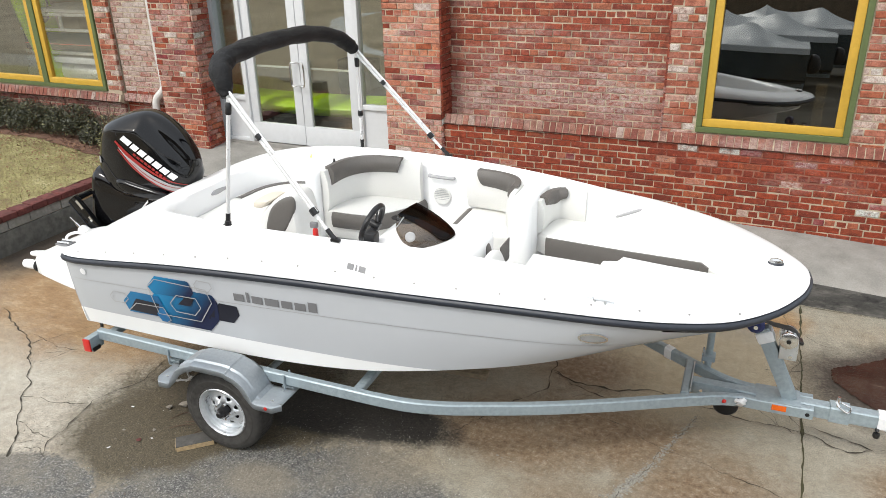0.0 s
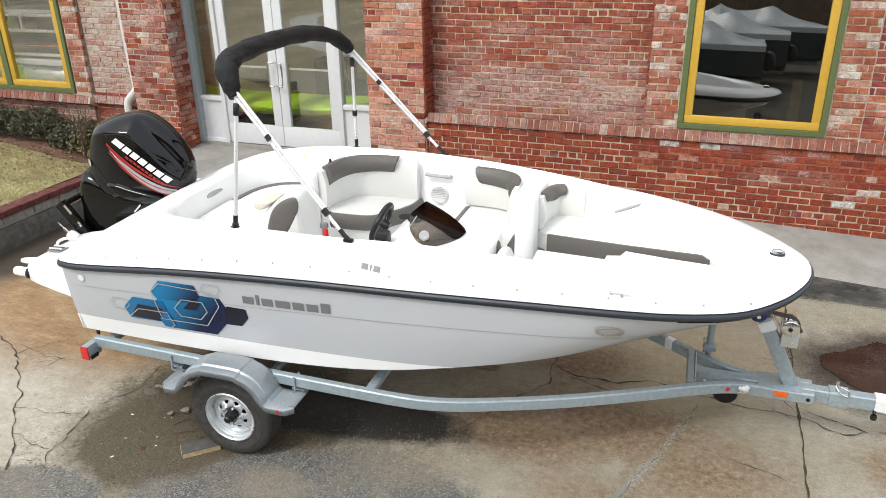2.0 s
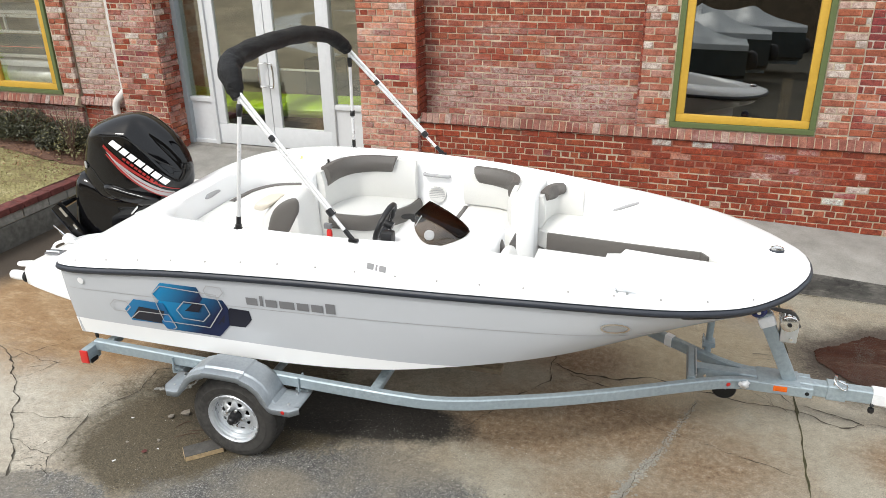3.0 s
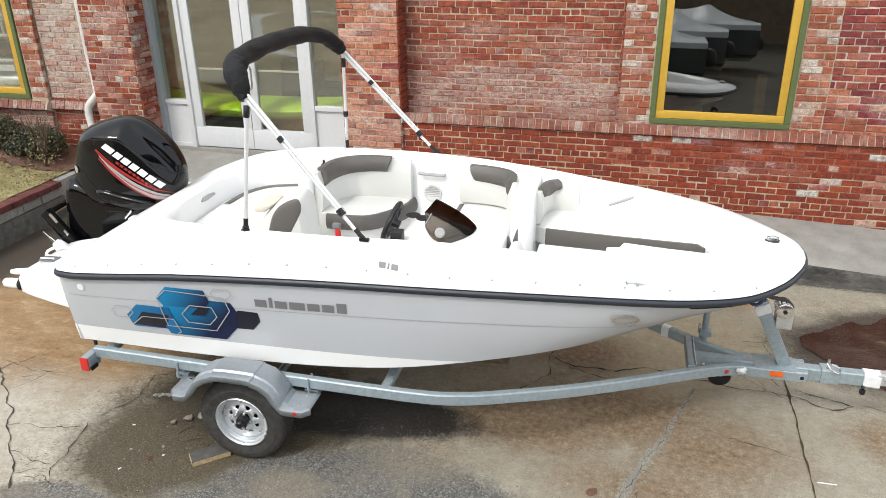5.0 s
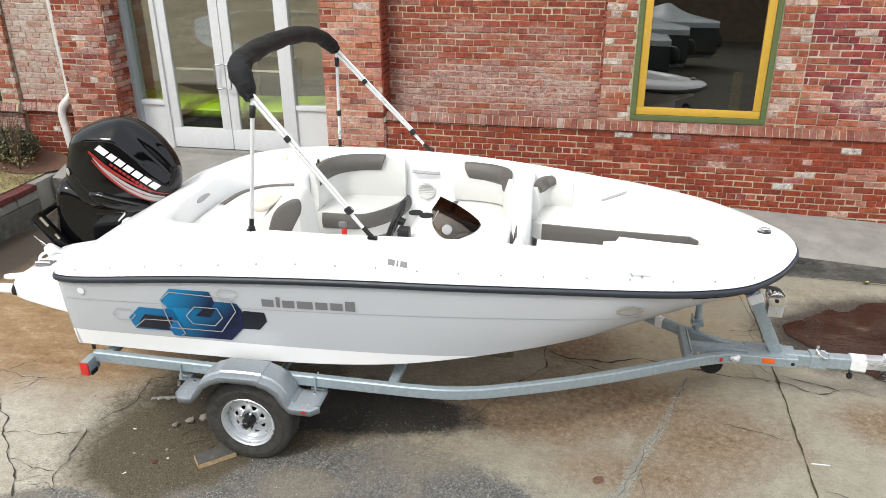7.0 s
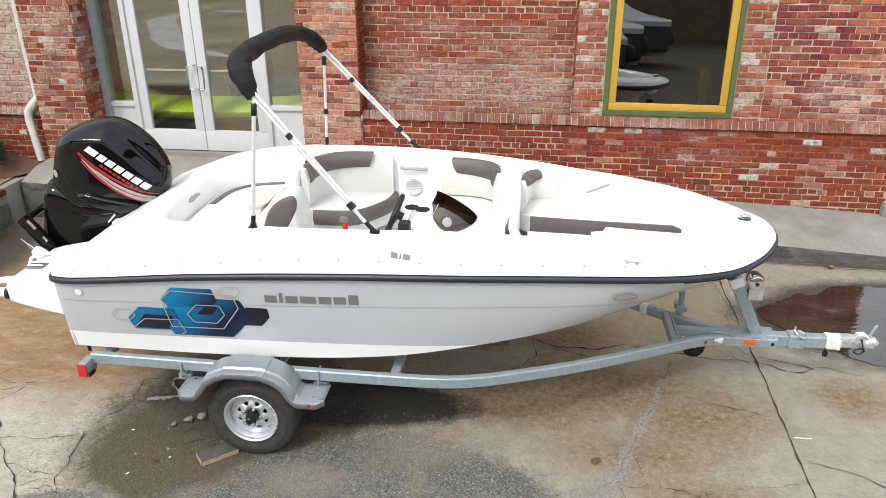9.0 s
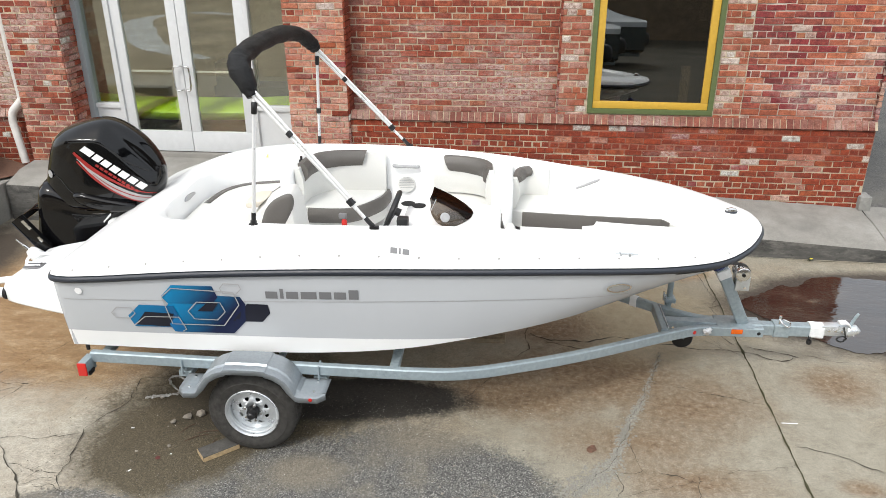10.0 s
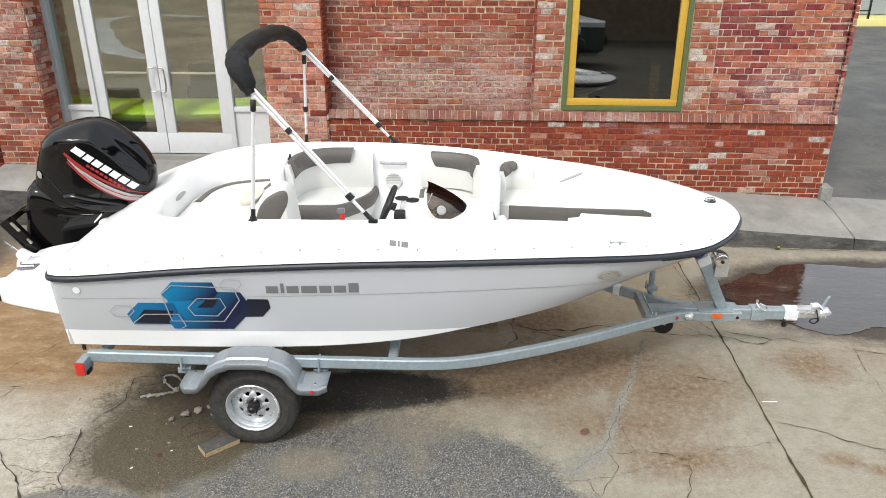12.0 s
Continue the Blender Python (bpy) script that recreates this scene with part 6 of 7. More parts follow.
for s in (-1, 1):
    line = [(-2.10, 1.09 * s, 0.590), (-1.2, 1.09 * s, 0.571), (-0.2, 1.09 * s, 0.552)] + [tuple(q) for q in spline([(0.25, 1.09 * s, 0.547), (0.50, 1.075 * s, 0.544), (0.72, 1.01 * s, 0.531), (0.92, 0.925 * s, 0.519), (1.3, 0.745 * s, 0.495), (1.69, 0.53 * s, 0.470), (2.085, 0.295 * s, 0.446), (2.35, 0.145 * s, 0.430), (2.52, 0.085 * s, 0.422), (2.65, 0.076 * s, 0.418), (2.98, 0.074 * s, 0.418)], 34)]
    part("side_beam", beam(line, 0.055, 0.082), "galv", trailer, "galvanised side beam")
    light = part("tail_light", boxed(-2.15, -2.085, 1.215 * s - 0.006, 1.215 * s + 0.006, 0.495, 0.597, bevel=0.004), "red", trailer, "red square tail light")
    part("light_box", boxed(-2.147, -2.088, min(1.208 * s, 1.08 * s), max(1.208 * s, 1.08 * s), 0.492, 0.60, bevel=0.005), "galv", light, "galvanised light bracket")
    part("light_lip", boxed(-2.086, -2.074, min(1.2 * s, 1.13 * s), max(1.2 * s, 1.13 * s), 0.489, 0.52, bevel=0.003), "black", light)
    part("bunk", boxed(-2.2, 0.9, 0.62 * s - 0.045, 0.62 * s + 0.045, 0.565, 0.605, bevel=0.008, m=None), "timber", trailer, "carpeted bunk board")
    for x in (-1.42, -0.42):
        part("u_bolt", tube(bmesh.new(), spline([(x, 1.125 * s, 0.60), (x, 1.122 * s, 0.49), (x, 1.06 * s, 0.49), (x, 1.055 * s, 0.60)], 14), 0.008, 8), "galv", trailer, "steel u-bolt")
        part("axle_hanger", boxed(x - 0.05, x + 0.05, 1.05 * s - 0.04, 1.05 * s + 0.09, 0.44, 0.49, bevel=0.008), "galv", trailer)
    # fender: a ribbed arch with flat skirts front and back
    bm = bmesh.new()
    rows = []
    prof = [(-1.38, 0.489), (-1.335, 0.489), (-1.265, 0.489), (-1.24, 0.498), (-1.218, 0.54), (-1.165, 0.612), (-1.10, 0.656), (-1.035, 0.678), (-1.027, 0.688), (-0.96, 0.693), (-0.80, 0.693), (-0.733, 0.688), (-0.725, 0.678), (-0.66, 0.656), (-0.60, 0.612), (-0.555, 0.54), (-0.54, 0.498), (-0.515, 0.489), (-0.385, 0.489), (-0.335, 0.489)]
    mid = Vector((-0.87, 0.30))
    for x, z in prof:
        d2 = (Vector((x, z)) - mid).normalized()
        lip = 0.046
        drop = Vector((x, z)) - (Vector((0, lip)) if z < 0.50 else d2 * lip)
        flat_z = z < 0.492
        shift = 0.05 if x in (-1.38, -0.335) else 0.0
        rows.append([Vector((drop.x, (1.352 - shift) * s, drop.y)), Vector((x, (1.352 - shift) * s, z - 0.006)), Vector((x, (1.338 - shift) * s, z)), Vector((x, 1.296 * s, z + (0 if flat_z else 0.001))), Vector((x, 1.284 * s, z + (0 if flat_z else 0.014))), Vector((x, 1.13 * s, z + (0 if flat_z else 0.014))), Vector((x, 1.11 * s, z))])
    skin(bm, rows)
    fender = part("fender", bm, "fender", trailer, "grey pressed-steel wheel fender", angle=22)
    fender.modifiers.new("thickness", "SOLIDIFY").thickness = 0.006
    for bx in (-1.31, -0.42):
        for by in (1.15, 1.28):
            part("bolt", tube(bmesh.new(), [(bx, by * s, 0.484), (bx, by * s, 0.496)], 0.009, 6), "chrome", fender)
    part("side_marker", lathe(bmesh.new(), [(0.0, 0.0), (0.012, 0.0), (0.014, 0.005), (0.0, 0.008)], 14, pose(-0.43, 1.353 * s, 0.474, 0, 0, 180 if s < 0 else 0)), "red", fender, "small red side marker")
    # wheel
    wm = pose(-0.895, 1.16 * s, 0.258, 0, 0, 0 if s < 0 else 180)
    bm = bmesh.new()
    lathe(bm, [(0.186, -0.082), (0.192, -0.090), (0.205, -0.096), (0.212, -0.094), (0.235, -0.103), (0.262, -0.105), (0.268, -0.101), (0.275, -0.101), (0.298, -0.096), (0.314, -0.084), (0.321, -0.070), (0.324, -0.05), (0.324, 0.05), (0.318, 0.075), (0.27, 0.10), (0.19, 0.085)], 64, wm)
    tyre = part("tyre", bm, "tyre", trailer, "black trailer tyre")
    bm = bmesh.new()
    for k in range(64):
        a = 2 * math.pi * k / 64
        for y in (-0.055, -0.018, 0.018, 0.055):
            aa = a + (0.02 if y in (-0.018, 0.055) else 0)
            box(bm, -0.006, 0.006, y - 0.015, y + 0.015, 0.321, 0.327, m=wm @ Matrix.Rotation(aa, 4, "Y"))
    part("tread", bm, "tyre", tyre)
    # eight-spoke steel rim
    bm = bmesh.new()
    lathe(bm, [(0.190, -0.085), (0.199, -0.092), (0.193, -0.098), (0.181, -0.090), (0.176, -0.075), (0.168, -0.070), (0.166, -0.03), (0.166, 0.05)], 48, wm)
    def pt(r, y, a):
        return wm @ Vector((r * math.cos(a), y, r * math.sin(a)))
    def disc_y(r):
        return -0.038 - 0.022 * math.exp(-((r - 0.085) / 0.035) ** 2)
    # plain inner and outer rings of the disc
    for ring in ((0.028, 0.045, 0.062, 0.074), (0.126, 0.135, 0.147, 0.158, 0.166)):
        rows = [[bm.verts.new(pt(r, disc_y(r) + (0.02 if r < 0.03 else 0), 2 * math.pi * k / 64)) for k in range(64)] for r in ring]
        for i in range(len(rows) - 1):
            for k in range(64):
                bm.faces.new((rows[i][k], rows[i][(k + 1) % 64], rows[i + 1][(k + 1) % 64], rows[i + 1][k]))
    # eight pierced fields between them
    edge = [(i / 4 - 1, -1.0) for i in range(8)] + [(1.0, i / 4 - 1) for i in range(8)] + [(1 - i / 4, 1.0) for i in range(8)] + [(-1.0, 1 - i / 4) for i in range(8)]
    for k in range(8):
        loops = []
        for f in (1.0, 0.5, 0.0):
            loop = []
            for u, v in edge:
                p = math.atan2(v, u)
                hu = 0.36 * math.cos(p) * (1 + 0.72 * math.sin(p))
                hv = 0.52 * math.sin(p)
                uu, vv = hu + (u - hu) * f, hv + (v - hv) * f
                r = 0.100 + 0.026 * vv
                loop.append(bm.verts.new(pt(r, disc_y(r) + (0.004 if f == 0 else 0), (k + 0.5 + 0.5 * uu) * math.pi / 4)))
            loops.append(loop)
        for a, b in ((0, 1), (1, 2)):
            for i in range(32):
                bm.faces.new((loops[a][i], loops[a][(i + 1) % 32], loops[b][(i + 1) % 32], loops[b][i]))
    bmesh.ops.remove_doubles(bm, verts=bm.verts, dist=0.0008)
    rim = part("rim", bm, "rim", tyre, "galvanised eight-spoke steel rim")
    rim.modifiers.new("thickness", "SOLIDIFY").thickness = 0.004
    part("hub_cap", lathe(bmesh.new(), [(0.0, -0.135), (0.018, -0.135), (0.026, -0.128), (0.028, -0.10), (0.04, -0.095), (0.044, -0.05)], 20, wm), "black", tyre, "black hub")
    for k in range(5):
        a = 2 * math.pi * k / 5
        part("lug_nut", tube(bmesh.new(), [pt(0.062, -0.05, a), pt(0.062, -0.085, a)], 0.010, 6), "chrome", tyre)
    # dark disc put behind the rim openings as the shade inside the wheel
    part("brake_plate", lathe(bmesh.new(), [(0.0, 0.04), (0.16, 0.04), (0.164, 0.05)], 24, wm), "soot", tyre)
part("axle", tube(bmesh.new(), [(-0.895, -1.1, 0.258), (-0.895, 1.1, 0.258)], 0.03, 12), "galv", trailer)
for x, w, z in ((-2.02, 1.06, 0.583), (0.11, 1.06, 0.543), (-1.0, 1.06, 0.560)):
    part("cross_member", beam([(x, -w, z), (x, w, z)], 0.07, 0.05), "galv", trailer)
part("bunk_bracket", boxed(0.07, 0.15, -0.80, -0.794, 0.545, 0.66, bevel=0.002), "galv", trailer)
part("hull_strap", boxed(-2.20, -2.175, -0.99, -0.975, 0.57, 0.66, bevel=0.004), "black", trailer, "black transom strap")
part("cross_member", beam([(2.17, -0.215, 0.452), (2.17, 0.215, 0.452)], 0.055, 0.082), "galv", trailer, "galvanised cross plate between the beams")
part("cross_lip", boxed(2.199, 2.206, -0.19, 0.19, 0.485, 0.50, bevel=0.002), "rim", trailer)
part("tongue", beam([(2.20, 0, 0.425), (2.7, 0, 0.415), (3.48, 0, 0.412)], 0.085, 0.098), "galv", trailer, "galvanised tongue beam")
part("gusset", boxed(2.22, 2.50, -0.052, -0.046, 0.372, 0.478, bevel=0.002), "galv", trailer, "galvanised gusset plate")
for bx in (2.27, 2.44):
    part("gusset_bolt", tube(bmesh.new(), [(bx, -0.052, 0.425), (bx, -0.066, 0.425)], 0.012, 6), "chrome", trailer)
part("top_plate", boxed(2.62, 2.90, -0.10, 0.10, 0.460, 0.466, bevel=0.002), "galv", trailer, "galvanised plate under the winch post")
part("reflector", boxed(2.725, 2.815, -0.110, -0.1025, 0.408, 0.448, bevel=0.003), "amber", trailer, "orange side reflector")
part("side_marker", lathe(bmesh.new(), [(0.0, 0.0), (0.014, 0.0), (0.016, 0.005), (0.0, 0.01)], 14, pose(2.425, -0.142, 0.428, 0, 0, 180 + 26)), "red", trailer)
lot = random.Random(41)
bm = bmesh.new()
patch = [bm.verts.new(pose(2.53, -0.126, 0.432, 0, 0, 12) @ Vector((0.036 * lot.uniform(0.55, 1.35) * math.cos(a), lot.uniform(-0.006, 0.004), 0.044 * lot.uniform(0.6, 1.2) * math.sin(a)))) for a in (2 * math.pi * k / 18 for k in range(18))]
hump = bm.verts.new(pose(2.53, -0.126, 0.432, 0, 0, 12) @ Vector((0, -0.012, 0.004)))
for a, b in zip(patch, patch[1:] + patch[:1]):
    bm.faces.new((a, b, hump))
part("plastic_wrap", bm, "wrap", trailer, "torn scrap of white plastic wrap", angle=15).modifiers.new("thickness", "SOLIDIFY").thickness = 0.003
part("plastic_wrap", beam([(1.99, 0.352, 0.452), (2.04, 0.322, 0.449)], 0.066, 0.094, 0.012), "wrap", trailer, "torn white plastic wrap")
part("plastic_wrap", beam([(3.365, 0, 0.415), (3.40, 0, 0.414), (3.475, 0, 0.410)], 0.102, 0.120, 0.02), "wrap", trailer, "torn white plastic wrap")
# folding hinge of the tongue
part("tongue_hinge", beam([(3.08, 0, 0.415), (3.20, 0, 0.414)], 0.110, 0.116, 0.01), "galv", trailer, "bolted tongue hinge")
part("hinge_pin", tube(bmesh.new(), [(3.12, -0.03, 0.36), (3.12, -0.03, 0.55)], 0.011, 8), "chrome", trailer)
part("safety_clip", tube(bmesh.new(), spline([(3.10, -0.06, 0.535), (3.13, -0.085, 0.50), (3.18, -0.075, 0.47), (3.19, -0.06, 0.50), (3.13, -0.06, 0.53)], 18), 0.006, 6), "chrome", trailer)
# flat disc; near-black stands in for the shade inside the hole
part("bolt_hole", lathe(bmesh.new(), [(0.0, 0.0), (0.014, 0.0), (0.014, 0.003), (0.0, 0.003)], 12, pose(2.945, -0.1025, 0.415, 0, 0, 180)), "soot", trailer)
# coupler
bm = bmesh.new()
box(bm, 3.45, 3.66, -0.045, 0.045, 0.385, 0.470, 0.010)
tube(bm, [(3.66, 0, 0.40), (3.69, 0, 0.42), (3.73, 0, 0.425), (3.765, 0, 0.41)], [0.046, 0.050, 0.044, 0.02], 16)
coupler = part("coupler", bm, "rim", trailer, "pale zinc ball coupler")
for bx in (3.51, 3.56, 3.61):
    part("bolt", tube(bmesh.new(), [(bx, -0.044, 0.435), (bx, -0.054, 0.435)], 0.011, 6), "chrome", coupler)
bm = beam([(3.585, -0.02, 0.498), (3.64, -0.02, 0.503), (3.67, -0.02, 0.48), (3.69, -0.02, 0.43), (3.715, -0.02, 0.395)], 0.05, 0.022, 0.005)
part("latch_bracket", bm, "wrap", coupler, "white painted latch bracket")
part("coupler_lever", tube(bmesh.new(), [(3.685, 0, 0.45), (3.70, 0, 0.50), (3.725, 0, 0.565), (3.735, 0, 0.575)], [0.016, 0.013, 0.012, 0.008], 8), "galv", coupler, "dull upright latch lever")
part("electric_plug", tube(bmesh.new(), spline([(3.37, -0.03, 0.40), (3.37, -0.05, 0.35), (3.37, -0.05, 0.31)], 8), [0.006, 0.006, 0.012, 0.014, 0.02, 0.022, 0.022, 0.018], 10), "black", trailer, "black hanging plug")
part("safety_cable", tube(bmesh.new(), spline([(3.62, -0.045, 0.47), (3.63, -0.07, 0.42), (3.64, -0.07, 0.37), (3.60, -0.08, 0.355), (3.57, -0.07, 0.375), (3.61, -0.07, 0.40), (3.65, -0.065, 0.38), (3.63, -0.06, 0.36)], 30), 0.006, 6), "black", trailer, "black safety cable")
# winch post and winch
bm = bmesh.new()
box(bm, -0.045, 0.045, -0.04, 0.04, 0.0, 0.55, 0.008, m=pose(2.835, 0, 0.462, 0, -26, 0))
part("winch_post", bm, "galv", trailer, "leaning galvanised winch post")
part("post_wrap", box(bmesh.new(), -0.055, 0.055, -0.05, 0.05, 0.45, 0.53, 0.015, m=pose(2.835, 0, 0.462, 0, -26, 0)), "wrap", trailer, "white wrap round the winch post")
part("bow_stop", tube(bmesh.new(), [(2.55, -0.09, 1.0), (2.55, -0.075, 1.0), (2.55, 0.075, 1.0), (2.55, 0.09, 1.0)], [0.035, 0.055, 0.055, 0.035], 18), "navy", trailer, "navy rubber bow stop")
part("stop_bolt", tube(bmesh.new(), [(2.55, -0.11, 1.0), (2.55, 0.11, 1.0)], 0.014, 8), "chrome", trailer)
winch = part("winch", box(bmesh.new(), 2.715, 2.825, -0.052, 0.06, 0.77, 0.90, 0.006, m=None), "rim", trailer, "bright steel hand winch")
part("reel", tube(bmesh.new(), [(2.76, -0.064, 0.915), (2.76, -0.060, 0.915), (2.76, -0.054, 0.915), (2.76, -0.053, 0.915), (2.76, 0.053, 0.915), (2.76, 0.054, 0.915), (2.76, 0.060, 0.915), (2.76, 0.064, 0.915)], [0.052, 0.058, 0.058, 0.034, 0.034, 0.058, 0.058, 0.052], 24), "chrome", winch, "bright winch reel")
part("winch_strap", tube(bmesh.new(), [(2.82, 0, 0.935), (2.795, 0, 0.965), (2.755, 0, 0.980), (2.66, 0, 0.99), (2.58, 0, 1.02)], 0.034, 8, flat=0.14), "tyre", winch, "black winch strap")
part("winch_handle", tube(bmesh.new(), [(2.80, 0.07, 0.86), (2.86, 0.15, 0.80), (2.86, 0.24, 0.78)], 0.014, 8), "black", winch)
# jack with its wheel
part("jack", tube(bmesh.new(), [(2.29, 0.26, 0.30), (2.29, 0.26, 0.82)], 0.025, 14), "galv", trailer, "tongue jack tube")
part("jack_clamp", boxed(2.245, 2.335, 0.20, 0.30, 0.505, 0.545, bevel=0.008), "galv", trailer)
for jy in (0.21, 0.29):
    part("clamp_bolt", tube(bmesh.new(), [(2.25, jy, 0.49), (2.25, jy, 0.57)], 0.007, 6), "chrome", trailer)
part("jack_leg", tube(bmesh.new(), [(2.29, 0.26, 0.30), (2.37, 0.28, 0.15)], 0.020, 12), "galv", trailer)
part("jack_wheel", lathe(bmesh.new(), [(0.0, -0.025), (0.08, -0.025), (0.09, -0.015), (0.09, 0.015), (0.08, 0.025), (0.0, 0.025)], 24, pose(2.45, 0.29, 0.125)), "black", trailer, "black jack wheel")
part("jack_fork", beam([(2.35, 0.28, 0.18), (2.46, 0.29, 0.14)], 0.07, 0.03), "galv", trailer)

part("axle_bolt", tube(bmesh.new(), [(2.76, -0.064, 0.915), (2.76, -0.075, 0.915)], 0.016, 6), "black", winch)
part("plate_bolt", tube(bmesh.new(), [(2.785, -0.052, 0.80), (2.785, -0.062, 0.80)], 0.012, 6), "chrome", winch)
part("plate_bolt", tube(bmesh.new(), [(2.75, -0.052, 0.86), (2.75, -0.060, 0.86)], 0.009, 6), "chrome", winch)



# ---- lawn behind its retaining wall ----
LAWN_X, LAWN_Y, LAWN_Z = -7.52, 4.9, 0.47


def lawn_height(x, y):
    """The lawn climbs a little away from its retaining wall."""
    f = min(1.0, max(0.0, (-7.65 - x) / 1.3))
    return LAWN_Z + 0.19 * f * f * (3 - 2 * f) + 0.012 * (y - 6) + 0.02 * noise.noise(Vector((x * 2, y * 2, 0)))


bm = bmesh.new()
gx = [-30, -20, -14] + [-12 + 0.25 * i for i in range(18)] + [LAWN_X - 0.13]
gy = [LAWN_Y - 0.1 + 0.25 * i for i in range(15)]
skin(bm, [[Vector((x, y, lawn_height(x, y))) for x in gx] for y in gy])
lawn = solid("lawn", bm, "lawn", "patchy dry winter lawn behind a low wall", "lawn", "structure")
retain = thing("retaining_wall", "low grey block retaining wall with dark red coping", "wall", kind="structure")
part("wall_core", boxed(LAWN_X - 0.2, LAWN_X - 0.02, LAWN_Y, 7.42, -0.05, 0.40), "mortar", retain)
part("return_wall", boxed(-30, LAWN_X - 0.12, LAWN_Y - 0.2, LAWN_Y, -0.05, 0.62, bevel=0.012), "render_dark", retain, "plain dark grey rendered wall face")
part("wall_end", boxed(LAWN_X - 0.22, LAWN_X - 0.02, 7.425, 8.5, -0.05, 0.47, bevel=0.01), "walk", retain, "plain concrete end of the wall")
rnd = random.Random(9)
part("rendered_face", boxed(LAWN_X - 0.12, LAWN_X + 0.012, LAWN_Y, 7.41, -0.05, 0.275, bevel=0.012), "render_dark", retain, "plain dark grey rendered wall face")
y = LAWN_Y
while y < 7.3:
    l = min(rnd.uniform(0.30, 0.46), 7.40 - y)
    part("block", boxed(LAWN_X - 0.12, LAWN_X + rnd.uniform(-0.002, 0.014), y + 0.006, y + l - 0.006, 0.283, 0.392, bevel=0.014), "block", retain)
    y += l
y = LAWN_Y
while y < 7.3:
    part("coping_brick", boxed(LAWN_X - 0.17, LAWN_X + 0.035, y + 0.004, y + 0.20, 0.40, 0.475 + rnd.uniform(-0.004, 0.004), bevel=0.008), "capbrick", retain)
    y += 0.207
bm = blob([(-7.62, 8.4), (-7.66, 7.75), (-8.1, 7.55), (-8.8, 7.5), (-9.4, 7.62), (-11, 7.6), (-12, 7.6), (-12, 8.45)], 0.0, 160, 0.012, 12)
bmesh.ops.subdivide_edges(bm, edges=[e for e in bm.edges if e.calc_length() > 0.3], cuts=3, use_grid_fill=True)
for v in bm.verts:
    v.co.z = lawn_height(v.co.x, v.co.y) + 0.012 + 0.022 * noise.noise(v.co * 9)
solid("mulch_bed", bm, "soil", "brown mulch bed under the shrubs", "mulch", "structure")
bm = bmesh.new()
rnd = random.Random(21)
for i in range(9000):
    x, y = rnd.uniform(-12, LAWN_X - 0.16), rnd.uniform(LAWN_Y, 7.5)
    z = lawn_height(x, y)
    a, h, w = rnd.uniform(0, 6.283), rnd.uniform(0.02, 0.055), 0.004
    dx, dy = math.cos(a), math.sin(a)
    t = rnd.uniform(-0.03, 0.03)
    bm.faces.new([bm.verts.new(p) for p in ((x - dx * w, y - dy * w, z - 0.005), (x + dx * w, y + dy * w, z - 0.005), (x + dy * t, y - dx * t, z + h))])
litter, rnd = bmesh.new(), random.Random(23)
for i in range(2600):
    x = rnd.uniform(-12, -7.6)
    y = min(8.4, rnd.gauss(7.45, 0.28)) if i % 3 else rnd.uniform(LAWN_Y, 7.5)
    m = pose(x, y, lawn_height(x, y) + rnd.uniform(0.012, 0.04), rnd.uniform(-35, 35), rnd.uniform(-35, 35), rnd.uniform(0, 360))
    r = rnd.uniform(0.010, 0.026)
    litter.faces.new([litter.verts.new(m @ Vector(p)) for p in ((-r, 0, 0), (-0.2 * r, -0.42 * r, 0.003), (r, 0, 0.004), (-0.1 * r, 0.45 * r, 0.002))])
solid("leaf_litter", litter, "dead_leaf", "scattered dry brown leaves round the shrub bed", "leaves", "stuff")
solid("grass", bm, "blade", "dry yellow-green grass blades on the lawn", "grass", "stuff")


def shrub(x, y, z, rx, ry, h, seed, label, leaves=1500, leafy="leaf"):
    rnd = random.Random(seed)
    s = thing("shrub", label, "shrub", pose(x, y, z), "shrubs under the window")
    for i in range(16):
        a, e = rnd.uniform(0, 6.283), rnd.uniform(0.2, 1.0)
        tip = Vector((rx * e * math.cos(a), ry * e * math.sin(a), h * rnd.uniform(0.65, 1.0)))
        part("stem", tube(bmesh.new(), spline([(0, 0, -0.03), (tip.x * 0.3, tip.y * 0.3, tip.z * 0.45), tuple(tip)], 6), [0.012, 0.010, 0.008, 0.006, 0.004, 0.002], 5), "twig", s)
    bm = bmesh.new()
    for i in range(leaves):
        u, v = rnd.uniform(0, 6.283), rnd.random() ** 0.5
        p = Vector((rx * v * math.cos(u), ry * v * math.sin(u), 0))
        lump = 0.78 + 0.3 * noise.noise(Vector((p.x * 4 + seed, p.y * 4, 0.3)))
        p.z = h * lump * rnd.uniform(0.12, 1.0) * (1 - 0.55 * v ** 3)
        q = Euler((rnd.uniform(-1, 1), rnd.uniform(-1, 1), rnd.uniform(0, 6.28))).to_matrix()
        l, w = rnd.uniform(0.013, 0.028), rnd.uniform(0.006, 0.012)
        f = bm.faces.new([bm.verts.new(p + q @ Vector(c)) for c in ((-l, 0, 0), (0, -w, 0.004), (l, 0, 0), (0, w, 0.004))])
        f.material_index = 1 if rnd.random() < 0.10 else 0
    tagged(part("foliage", bm, (leafy, "leaf_pale"), s, "small dark winter leaves"), kind="stuff")
    return s


